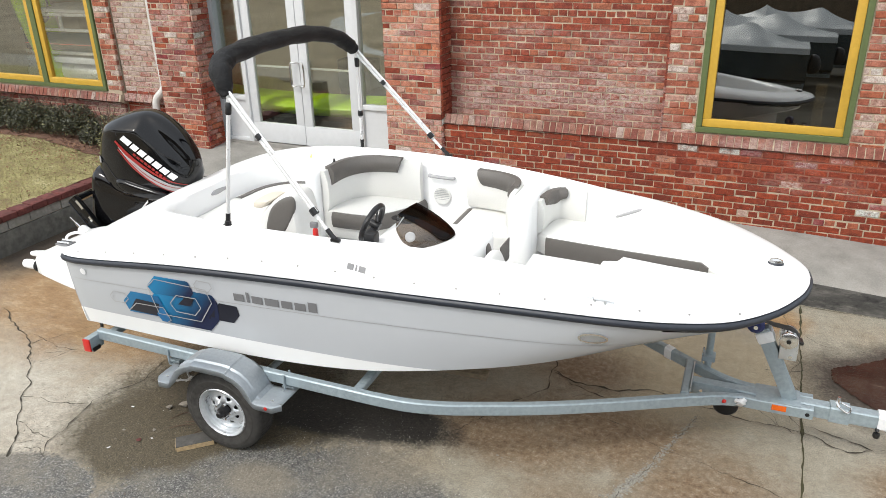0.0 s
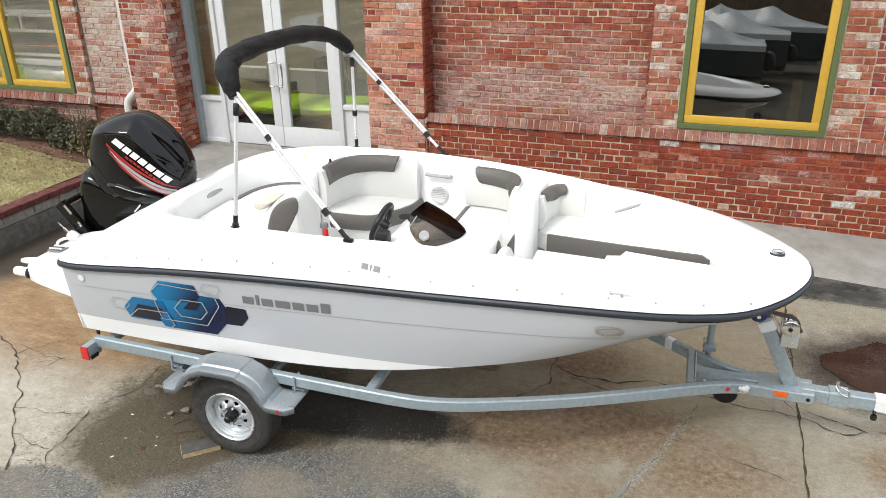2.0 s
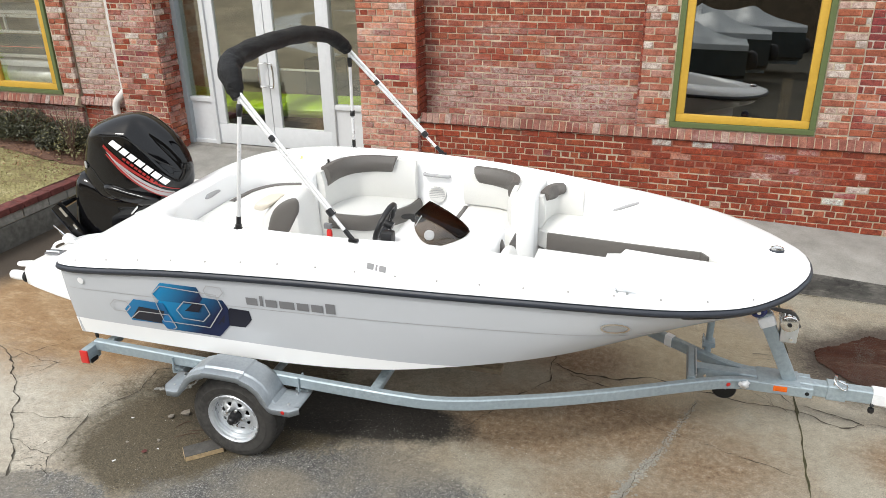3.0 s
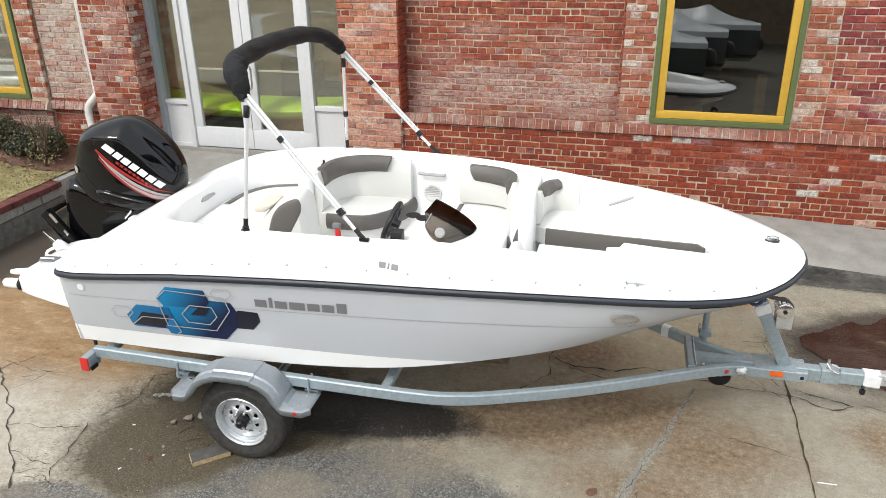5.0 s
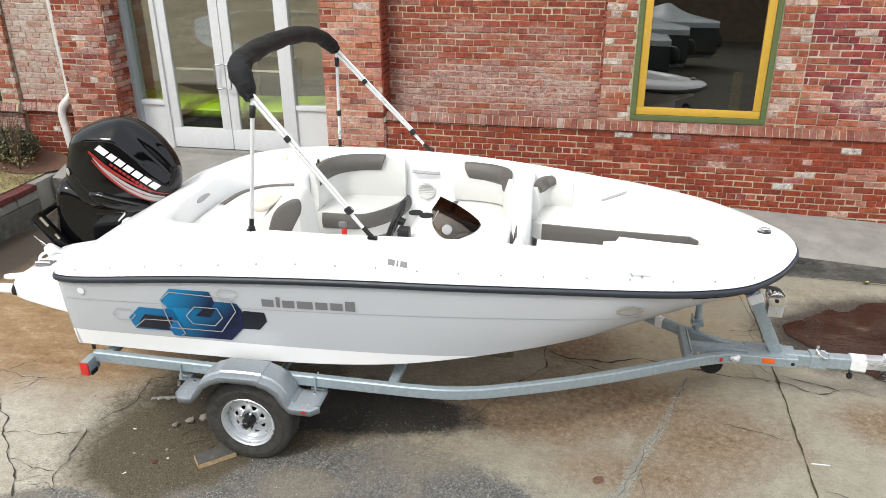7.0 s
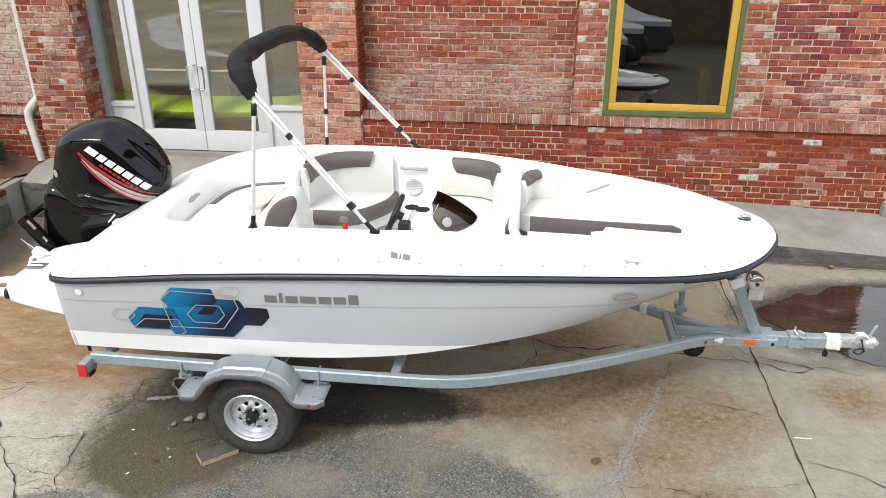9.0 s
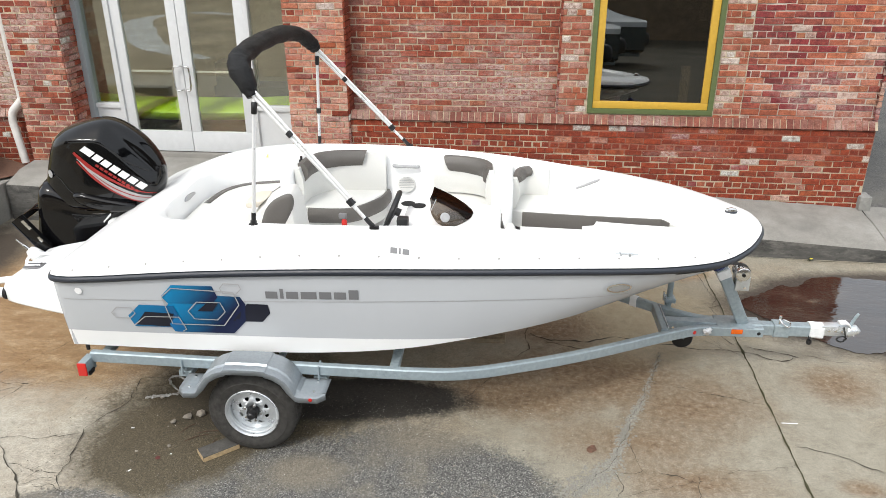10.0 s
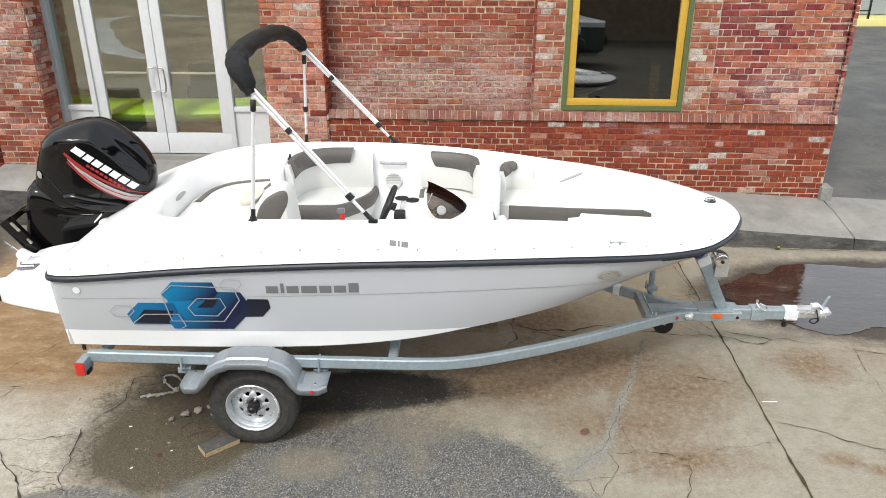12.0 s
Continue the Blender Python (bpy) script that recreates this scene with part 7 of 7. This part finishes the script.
for i, (x, rx, h) in enumerate(((-8.35, 0.42, 0.50), (-9.0, 0.48, 0.56), (-9.75, 0.5, 0.58), (-10.5, 0.5, 0.55), (-11.3, 0.5, 0.58))):
    shrub(x, 8.0, lawn_height(x, 8.0) + 0.02, rx, 0.34, h, 40 + i, "low dark evergreen shrub under the shop window", 5200)
shrub(-7.98, 7.72, lawn_height(-7.98, 7.72) + 0.02, 0.22, 0.2, 0.74, 61, "thin twiggy young shrub beside the downpipe", 260, "leaf_pale")

# ---- cracks in the concrete, each wandering line one piece ----
CRACKS = (
    ([(-6.4, 4.54), (-5.78, 4.26), (-5.46, 4.06), (-5.0, 3.66), (-4.72, 3.35), (-4.51, 3.13), (-4.33, 2.92)], 0.017),
    ([(-5.55, 4.13), (-5.5, 4.25), (-5.26, 4.57), (-5.1, 4.9)], 0.007),
    ([(-5.7, 4.28), (-5.27, 4.18), (-5.05, 4.21)], 0.007),
    ([(-2.6, 4.85), (-3.4, 4.62), (-4.18, 4.36), (-4.15, 4.0), (-4.3, 3.68), (-4.2, 3.35), (-4.2, 3.17), (-4.11, 3.04)], 0.012),
    ([(-4.94, 3.51), (-4.56, 3.56), (-4.3, 3.62)], 0.007),
    ([(-4.42, 3.06), (-4.31, 3.14), (-4.18, 3.15)], 0.006),
    ([(-4.47, 3.15), (-4.32, 3.35)], 0.006),
    ([(-1.02, 6.2), (-1.0, 5.6), (-1.0, 5.17), (-1.11, 5.02), (-1.31, 4.69), (-1.54, 4.26)], 0.012),
    ([(-1.02, 5.43), (-0.79, 5.34), (-0.53, 5.32), (-0.18, 5.42), (0.1, 5.4)], 0.022),
    ([(-0.53, 5.32), (-0.62, 5.2), (-0.75, 5.18)], 0.008),
    ([(0.17, 5.23), (0.03, 4.84), (-0.08, 4.49), (-0.16, 4.33), (-0.26, 4.09), (-0.35, 3.81), (-0.46, 3.61), (-0.56, 3.48), (-0.69, 3.33)], 0.014),
    ([(-0.28, 3.95), (-0.23, 3.75), (-0.18, 3.62), (-0.34, 3.58)], 0.007),
    ([(-0.45, 4.95), (-0.13, 4.79), (0.12, 4.71), (0.43, 4.64), (0.77, 4.53), (0.88, 4.5)], 0.007),
    ([(0.0, 5.4), (0.5, 5.33), (0.8, 5.29), (0.95, 5.27), (1.03, 5.21), (1.17, 5.18), (1.33, 5.25), (1.16, 5.3), (0.92, 5.37)], 0.011),
    ([(0.92, 4.02), (1.14, 3.95), (1.38, 3.83), (1.61, 3.73), (2.3, 3.5)], 0.011),
    ([(-0.69, 3.3), (-0.42, 3.34), (-0.13, 3.44), (0.15, 3.55)], 0.006),
    ([(0.16, 3.61), (0.15, 3.46), (0.12, 3.28), (0.06, 3.1)], 0.010),
    ([(-0.58, 3.31), (-0.55, 3.2), (-0.51, 3.13), (-0.45, 3.26), (-0.36, 3.46), (-0.38, 3.61)], 0.008),
    ([(-0.1, 3.61), (0.15, 3.56), (0.34, 3.62), (0.7, 3.73), (0.87, 3.81)], 0.006),
    ([(1.36, 5.29), (1.73, 5.2), (2.03, 5.1), (2.5, 5.0)], 0.007),
    ([(2.0, 5.1), (1.92, 4.75), (1.94, 4.4)], 0.007),
    ([(0.85, 5.36), (0.77, 5.57), (0.86, 5.86), (0.78, 6.04), (0.86, 6.3), (0.84, 6.56), (0.7, 7.3)], 0.011),
    ([(0.77, 5.57), (0.6, 5.7)], 0.006),
    ([(-4.4, 3.08), (-4.38, 3.19), (-4.33, 3.27)], 0.007),
    ([(-4.33, 3.04), (-4.22, 3.09), (-4.07, 3.03)], 0.007),
    ([(-5.45, 3.94), (-5.2, 3.93), (-5.09, 4.2)], 0.006),
    ([(-4.67, 3.27), (-4.47, 3.23), (-4.23, 3.2)], 0.007),
    ([(-5.28, 4.08), (-5.03, 4.19), (-4.73, 4.27)], 0.006),
    ([(0.55, 5.51), (0.71, 5.34), (0.85, 5.26)], 0.009),
    ([(0.67, 5.51), (0.70, 5.40), (0.72, 5.32)], 0.006),
    ([(-1.0, 5.43), (-0.81, 5.3), (-0.53, 5.22)], 0.009),
    ([(0.58, 6.06), (0.74, 6.10), (0.88, 6.21)], 0.008),
    ([(0.92, 6.81), (1.0, 6.70), (1.12, 6.65)], 0.007),
    ([(0.78, 6.04), (0.6, 6.0)], 0.006),
)
# the long crack is filled with pale crumbs
for i, (line, w) in enumerate(CRACKS):
    solid("ground_crack", groove(line, w * (0.5 if line[0] == (0.17, 5.23) else 1.3), 70 + i, 0.016, 0.04, 0.007), "crack", "dark branching crack in the concrete", "crack", "structure")
    if line[0] == (0.17, 5.23):
        crumbs, lot = bmesh.new(), random.Random(171)
        path = spline([(x, y, 0) for x, y in line], 120)
        for k in range(1500):
            u = lot.random() ** 0.8
            p = path[int(u * 119)]
            wide = 0.012 + 0.026 * u + (0.03 if u > 0.72 else 0.0)
            x, y = p.x + lot.gauss(0, wide), p.y + lot.gauss(0, 0.012)
            r = lot.uniform(0.004, 0.011) * (0.7 + 0.7 * u)
            a0 = lot.uniform(0, 6.28)
            rim = [crumbs.verts.new((x + r * math.cos(a0 + a) * lot.uniform(0.7, 1.3), y + r * math.sin(a0 + a) * lot.uniform(0.7, 1.3), ground_height(x, y) + 0.002)) for a in (0, 1.26, 2.51, 3.77, 5.03)]
            tip = crumbs.verts.new((x, y, ground_height(x, y) + 0.003 + r * 0.5))
            for a, b in zip(rim, rim[1:] + rim[:1]):
                crumbs.faces.new((a, b, tip))
        solid("crumbled_filling", crumbs, "crumble", "pale crumbled filling along a crack", "rubble", "stuff", angle=10)

# ---- small things on the ground ----
rnd = random.Random(33)


def rubble(x, y, size, label, material="stone", flat=0.6):
    bm = bmesh.new()
    bmesh.ops.create_icosphere(bm, subdivisions=1, radius=size)
    off = rnd.uniform(0, 50)
    for v in bm.verts:
        v.co *= 1 + 0.6 * noise.noise(v.co * (1.6 / size) + Vector((off, 0, 0)))
        v.co.x *= 1.3
        v.co.z *= flat
    low = min(v.co.z for v in bm.verts)
    bmesh.ops.transform(bm, matrix=pose(x, y, ground_height(x, y) - low, 0, 0, rnd.uniform(0, 360)), verts=bm.verts)
    return solid("stone", bm, material, label, "stone", group="loose stones by the wheel", angle=12)


for x, y, s in ((-3.60, 3.93, 0.03), (-3.52, 4.0, 0.035), (-3.45, 4.06, 0.025), (-3.68, 3.86, 0.022), (-3.9, 4.15, 0.02), (-3.4, 3.98, 0.016), (-3.6, 3.6, 0.012), (-3.8, 3.5, 0.01)):
    rubble(x, y, s, "broken lump of grey concrete on the ground")
for i in range(26):
    x, y = rnd.uniform(-4.2, -0.6), rnd.uniform(2.5, 4.3)
    rubble(x, y, rnd.uniform(0.004, 0.010), "small loose gravel stone on the ground")
# loose grit, too fine to count
grit = bmesh.new()
for i in range(1500):
    if i % 3:
        x, y = rnd.gauss(-3.2, 0.55), rnd.gauss(3.75, 0.35)
    else:
        x, y = rnd.uniform(-4.6, -0.4), rnd.uniform(2.4, 4.0)
    r = rnd.uniform(0.0022, 0.006) * (1.6 if rnd.random() < 0.06 else 1.0)
    z = ground_height(x, y) + r * 0.3
    tip = [Vector((x + r * math.cos(a) * rnd.uniform(0.7, 1.3), y + r * math.sin(a) * rnd.uniform(0.7, 1.3), z - r * 0.4)) for a in (0, 1.57, 3.14, 4.71)]
    vs = [grit.verts.new(q) for q in tip] + [grit.verts.new((x + rnd.uniform(-r, r) * 0.4, y, z + r * 0.6))]
    for k in range(4):
        grit.faces.new((vs[k], vs[(k + 1) % 4], vs[4]))
solid("grit", grit, "grit", "fine loose grit scattered on the ground", "gravel", "stuff", angle=10)
specks = bmesh.new()
for i in range(2600):
    x, y = (rnd.uniform(-3.3, -1.3), rnd.gauss(4.05, 0.22)) if i % 3 == 0 else (rnd.gauss(-2.0, 0.9), rnd.gauss(3.4, 0.5))
    if x < -4.1:
        continue
    r = rnd.uniform(0.0010, 0.0030) * (1.9 if rnd.random() < 0.06 else 1.0)
    z = ground_height(x, y)
    rim = [specks.verts.new((x + r * math.cos(a), y + r * math.sin(a) * rnd.uniform(0.6, 1.2), z)) for a in (0.3, 1.9, 3.4, 5.0)]
    tip = specks.verts.new((x, y, z + r))
    for a, b in zip(rim, rim[1:] + rim[:1]):
        specks.faces.new((a, b, tip))
solid("pale_grit", specks, "speck", "bright pale grit on wet ground and asphalt", "gravel", "stuff", angle=10)
for x, y, a, l in ((-3.45, 3.72, 35, 0.10), (-3.38, 3.80, 15, 0.13), (-3.55, 3.82, 60, 0.07), (-3.30, 3.70, 80, 0.05)):
    c, d = math.cos(radians(a)) * l, math.sin(radians(a)) * l
    bm = tube(bmesh.new(), spline([(x - c, y - d, 0.008), (x, y + 0.012, 0.014), (x + c, y + d, 0.008)], 7), [0.002, 0.003, 0.0035, 0.0035, 0.003, 0.003, 0.002], 5)
    bmesh.ops.translate(bm, verts=bm.verts, vec=(0, 0, ground_height(x, y) - 0.004))
    solid("twig", bm, "twig", "thin dry brown twig on the muddy ground", "twig", group="dry twigs by the wheel")
rubble(-3.62, 3.46, 0.02, "flat red-brown leaf scrap on the ground", "capbrick", 0.25)
rubble(-0.53, 3.83, 0.035, "flat brown stain of dried mud on concrete", "soil", 0.12)
for x, y, a, l in ((-3.55, 3.52, 20, 0.008), (-3.75, 3.3, 60, 0.012), (-3.95, 3.75, 10, 0.012), (0.975, 4.287, 2, 0.06)):
    bm = boxed(-l, l, -0.004, 0.004, 0, 0.004, bevel=0.001, m=pose(x, y, ground_height(x, y) + 0.002, 0, 0, a))
    solid("litter_scrap", bm, "wrap", "small pale scrap of litter on the ground", "litter")
chock = thing("wood_block", "short weathered timber chock before the wheel", "timber block", pose(-3.235, 3.615, ground_height(-3.2, 3.62), 0, 0, 42))
part("plank", boxed(-0.13, 0.14, -0.062, 0.062, 0.0, 0.045, bevel=0.004), "timber_grey", chock, "grey weathered plank")
part("end_grain", boxed(-0.1335, -0.1285, -0.059, 0.059, 0.002, 0.043), "timber_cut", chock, "pale sawn end")
part("sawn_edge", boxed(-0.127, 0.138, -0.0645, -0.060, 0.003, 0.038), "timber_cut", chock, "pale sawn edge")
bm = bmesh.new()
for line, wide, seed in (([(-4.02, 4.11, 0), (-3.94, 4.14, 0), (-3.86, 4.17, 0), (-3.76, 4.23, 0)], 0.055, 1), ([(-3.80, 4.24, 0), (-3.90, 4.32, 0), (-3.95, 4.40, 0), (-3.89, 4.44, 0), (-3.80, 4.38, 0), (-3.76, 4.29, 0), (-3.80, 4.24, 0)], 0.04, 2)):
    rows = []
    for i, p in enumerate(spline(line, 40)):
        row = []
        for k in range(7):
            u = (k / 6 - 0.5) * wide
            lump = noise.noise(Vector((i * 0.45, k * 0.8, seed * 7.3)))
            q = Vector((p.x + 0.012 * noise.noise(Vector((i * 0.3, k, seed))), p.y + u * (0.7 + 0.5 * noise.noise(Vector((i * 0.25, 3.0, seed)))), 0))
            row.append(Vector((q.x, q.y, ground_height(q.x, q.y) + 0.006 + 0.020 * abs(lump) + 0.012 * abs(math.sin(k * 1.9 + i * 0.35)))))
        rows.append(row)
    skin(bm, rows)
solid("plastic_film", bm, "foil", "crumpled strip of clear plastic film on the ground", "litter", angle=20)

# ---- beyond the corner: side road and a far house ----
solid("side_road", blob([(3.0, 8.47), (2.98, 12), (3.0, 34), (16, 34), (30, 20), (30, 8.47), (6.8, 8.47), (4.6, 8.47)], 0.19, 60, 0.02, 15), "road", "dark asphalt side road beyond the corner", "road", "structure")
weed = thing("weed", "tiny yellow-flowered weed at the kerb foot", "weed")
bm = bmesh.new()
for k in range(7):
    a = k * 0.9
    tube(bm, [(2.10, 7.335, 0.0), (2.10 + 0.02 * math.cos(a), 7.33 + 0.015 * math.sin(a), 0.02), (2.10 + 0.04 * math.cos(a), 7.33 + 0.02 * math.sin(a), 0.012)], [0.003, 0.005, 0.001], 5)
part("leaf_tuft", bm, "leaf", weed)
part("flower", lathe(bmesh.new(), [(0.0, 0.0), (0.014, 0.002), (0.018, 0.008), (0.010, 0.014), (0.0, 0.015)], 12, pose(2.105, 7.322, 0.03, 60, 0, 0)), "petal", weed, "bright yellow flower head")
solid("kerb_gap", groove([(-3.0, 7.47), (0.5, 7.40), (2.0, 7.36), (3.4, 7.315), (5.2, 7.26)], 0.016, 9, 0.005), "moss", "dark mossy gap along the kerb foot", "joint", "structure")
solid("corner_block", boxed(2.915, 3.055, 8.30, 8.52, 0.12, 0.43, bevel=0.02), "block", "short concrete stub at the wall corner", "bollard")
house = thing("far_house", "white-sided house with a dark porch rail", "house", pose(0, 0, 0))
for k in range(16):
    part("siding_board", boxed(9.0, 17.0, 26.0 - 0.01 * (k % 2), 26.3, 0.5 + 0.22 * k, 0.5 + 0.22 * k + 0.215, bevel=0.01), "siding", house)
part("porch", boxed(8.6, 17.0, 24.8, 25.99, 0.1, 0.52, bevel=0.03), "sticker", house, "pale yellow porch base")
part("roof", boxed(8.5, 17.5, 24.6, 30.0, 4.05, 4.3, bevel=0.03), "fender", house)
part("door_panel", boxed(11.2, 12.3, 25.93, 25.985, 0.55, 2.6), "doorframe", house)
for x in (8.8, 9.9, 11.0):
    part("porch_post", boxed(x - 0.03, x + 0.03, 24.9, 24.96, 0.52, 1.5, bevel=0.01), "black", house)
part("porch_rail", boxed(8.8, 11.0, 24.9, 24.95, 1.45, 1.5, bevel=0.01), "black", house)
part("porch_rail", boxed(8.8, 11.0, 24.9, 24.95, 0.75, 0.79, bevel=0.01), "black", house)


# ---- covered boats across the lot, mirrored in the shop glass ----
def covered_boat(m, length, label, low=0.68):
    b = thing("covered_boat", label, "boat", m, "covered boats across the lot")
    hullb, coverb = bmesh.new(), bmesh.new()
    hr, cr = [], []
    for i in range(49):
        u = i / 48
        w = 1.05 * min(1.0, (1.02 - u) * 2.2) ** 0.6 if u > 0.55 else 1.05
        x = (u - 0.5) * length
        hr.append([Vector((x, w * k, z)) for k, z in ((-1.0, (1.2 + 0.25 * u * u) * low), (-0.93, 0.6), (-0.8, 0.55 + 0.4 * max(0, u - 0.7) * 2), (0, 0.4 + 0.5 * max(0, u - 0.7) * 2), (0.8, 0.55 + 0.4 * max(0, u - 0.7) * 2), (0.93, 0.6), (1.0, (1.2 + 0.25 * u * u) * low))])
        fold = lambda k: 0.10 * noise.noise(Vector((u * 14, k * 3.0, length))) + 0.05 * noise.noise(Vector((u * 40, k * 5.0, length)))
        slope = min(1.0, 0.06 + u / 0.30) ** 0.8
        peak = 1.27 + slope * (0.20 + 0.34 * math.exp(-abs(u - 0.24) / 0.10) + 0.32 * math.exp(-abs(u - 0.5) / 0.08) + 0.28 * math.exp(-abs(u - 0.76) / 0.07) - 0.3 * u ** 3)
        cr.append([Vector((x, w * k * 1.02, z * low)) for k, z in ((-1.0, 1.12 + 0.25 * u * u), (-1.0, 1.25 + 0.25 * u * u), (-0.8, (peak + 1.3 * 3) / 4 + fold(-2)), (-0.5, (peak + 1.3) / 2 - 0.05 + fold(-1)), (-0.2, peak - 0.1 + fold(0)), (0, peak), (0.2, peak - 0.1 + fold(1)), (0.5, (peak + 1.3) / 2 - 0.05 + fold(2)), (0.8, (peak + 1.3 * 3) / 4 + fold(3)), (1.0, 1.25 + 0.25 * u * u), (1.0, 1.12 + 0.25 * u * u))])
    skin(hullb, hr, caps=True)
    skin(coverb, cr, caps=True)
    part("hull", hullb, "hull_dark", b)
    part("cover", coverb, "cover", b, "silver shrink-wrap cover")
    part("trailer_beam", boxed(-length / 2, length / 2 + 0.8, -0.05, 0.05, 0.3, 0.42, bevel=0.01), "galv", b)
    for s in (-1, 1):
        part("wheel", lathe(bmesh.new(), [(0.0, -0.1), (0.30, -0.1), (0.32, 0), (0.30, 0.1), (0, 0.1)], 24, pose(-0.6, s * 0.95, 0.32)), "tyre", b)
    part("motor", pillow([(p.x, p.z) for p in spline([(-length / 2 - 0.30, 0, 0.75), (-length / 2 - 0.28, 0, 1.1), (-length / 2 - 0.06, 0, 1.15), (-length / 2 - 0.03, 0, 0.7)], 20, closed=True)], 0.13, 0, 0.3), "black", b)
    return b


covered_boat(pose(-2.5, -5.1, 0, 0, 0, 178), 5.8, "boat under silver shrink-wrap parked across the lot", 1.1)
covered_boat(pose(-2.1, -8.2, 0, 0, 0, 178), 6.2, "long boat under silver shrink-wrap parked across the lot", 1.2)
covered_boat(pose(-1.2, -11.6, 0, 0, 0, 176), 6.6, "long boat under silver shrink-wrap parked across the lot", 1.25)
solid("lot_surface", boxed(-6.2, 45, -25.9, 0.6, -0.02, 0.006), "lot", "dark olive gravel lot behind", "ground", "structure")
solid("dirt_lot", boxed(-45, -6.2, -25.9, 0.6, -0.02, 0.006), "dirt", "tan dirt lot across from the doors", "ground", "structure")
track = bmesh.new()
bend = spline([(-9.6, -1.6, 0), (-11.2, -2.7, 0), (-12.4, -4.0, 0), (-13.9, -6.6, 0), (-15.2, -9.4, 0), (-14.4, -11.6, 0), (-11.6, -11.0, 0)], 50)
skin(track, [[Vector((p.x - w, p.y + 0.8 * w, 0.012)), Vector((p.x + w, p.y - 0.8 * w, 0.012))] for p, w in ((p, 0.10 + 0.30 * math.sin(math.pi * i / 49) ** 0.7 + 0.08 * noise.noise(p * 1.7)) for i, p in enumerate(bend))])
solid("dirt_track", track, "pale_mud", "pale curved track through the dirt lot", "track", "structure")
# unseen wall, added to darken what the cowl and shop glass mirror
solid("lot_wall", boxed(-45, 45, -26.3, -26.0, -0.1, 8.0), "shed", "unseen dark brown wall added behind the lot", "wall", "structure")

# ---- bricks, laid one by one ----
near, rest, cache = [], [], {}
for job in BRICK_JOBS:
    (x, y, z), turn, l, h, dep, tilt, tone = job
    (near if (tone == "deep" and -1.9 < x < 1.25 and 0.42 < z < 1.3 and dep < 0.1 and abs(turn) < 0.1 and len(near) < 300) else rest).append(job)
for k, ((x, y, z), turn, l, h, dep, tilt, tone) in enumerate(near):
    key = (round(l, 2), k % 5)
    if key not in cache:
        verts, faces = brick_data("brick", round(l, 2), h, dep, k)
        me = bpy.data.meshes.new("brick")
        me.from_pydata(verts, [], faces)
        me.materials.append(M["brick_deep"])
        cache[key] = me
    ob = new("brick", cache[key])
    ob.parent = shop
    ob.matrix_basis = pose(x, y, z, tilt, 0, math.degrees(turn))
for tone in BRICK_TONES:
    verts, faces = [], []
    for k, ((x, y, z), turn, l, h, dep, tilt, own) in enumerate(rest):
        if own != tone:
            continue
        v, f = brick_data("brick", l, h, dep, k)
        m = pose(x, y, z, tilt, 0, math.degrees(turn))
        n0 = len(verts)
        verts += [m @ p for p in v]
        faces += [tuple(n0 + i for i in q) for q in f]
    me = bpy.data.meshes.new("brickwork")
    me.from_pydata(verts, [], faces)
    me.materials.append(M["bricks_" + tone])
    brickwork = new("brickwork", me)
    brickwork.parent = shop
    tagged(brickwork, "old red brickwork in running bond", kind="stuff")
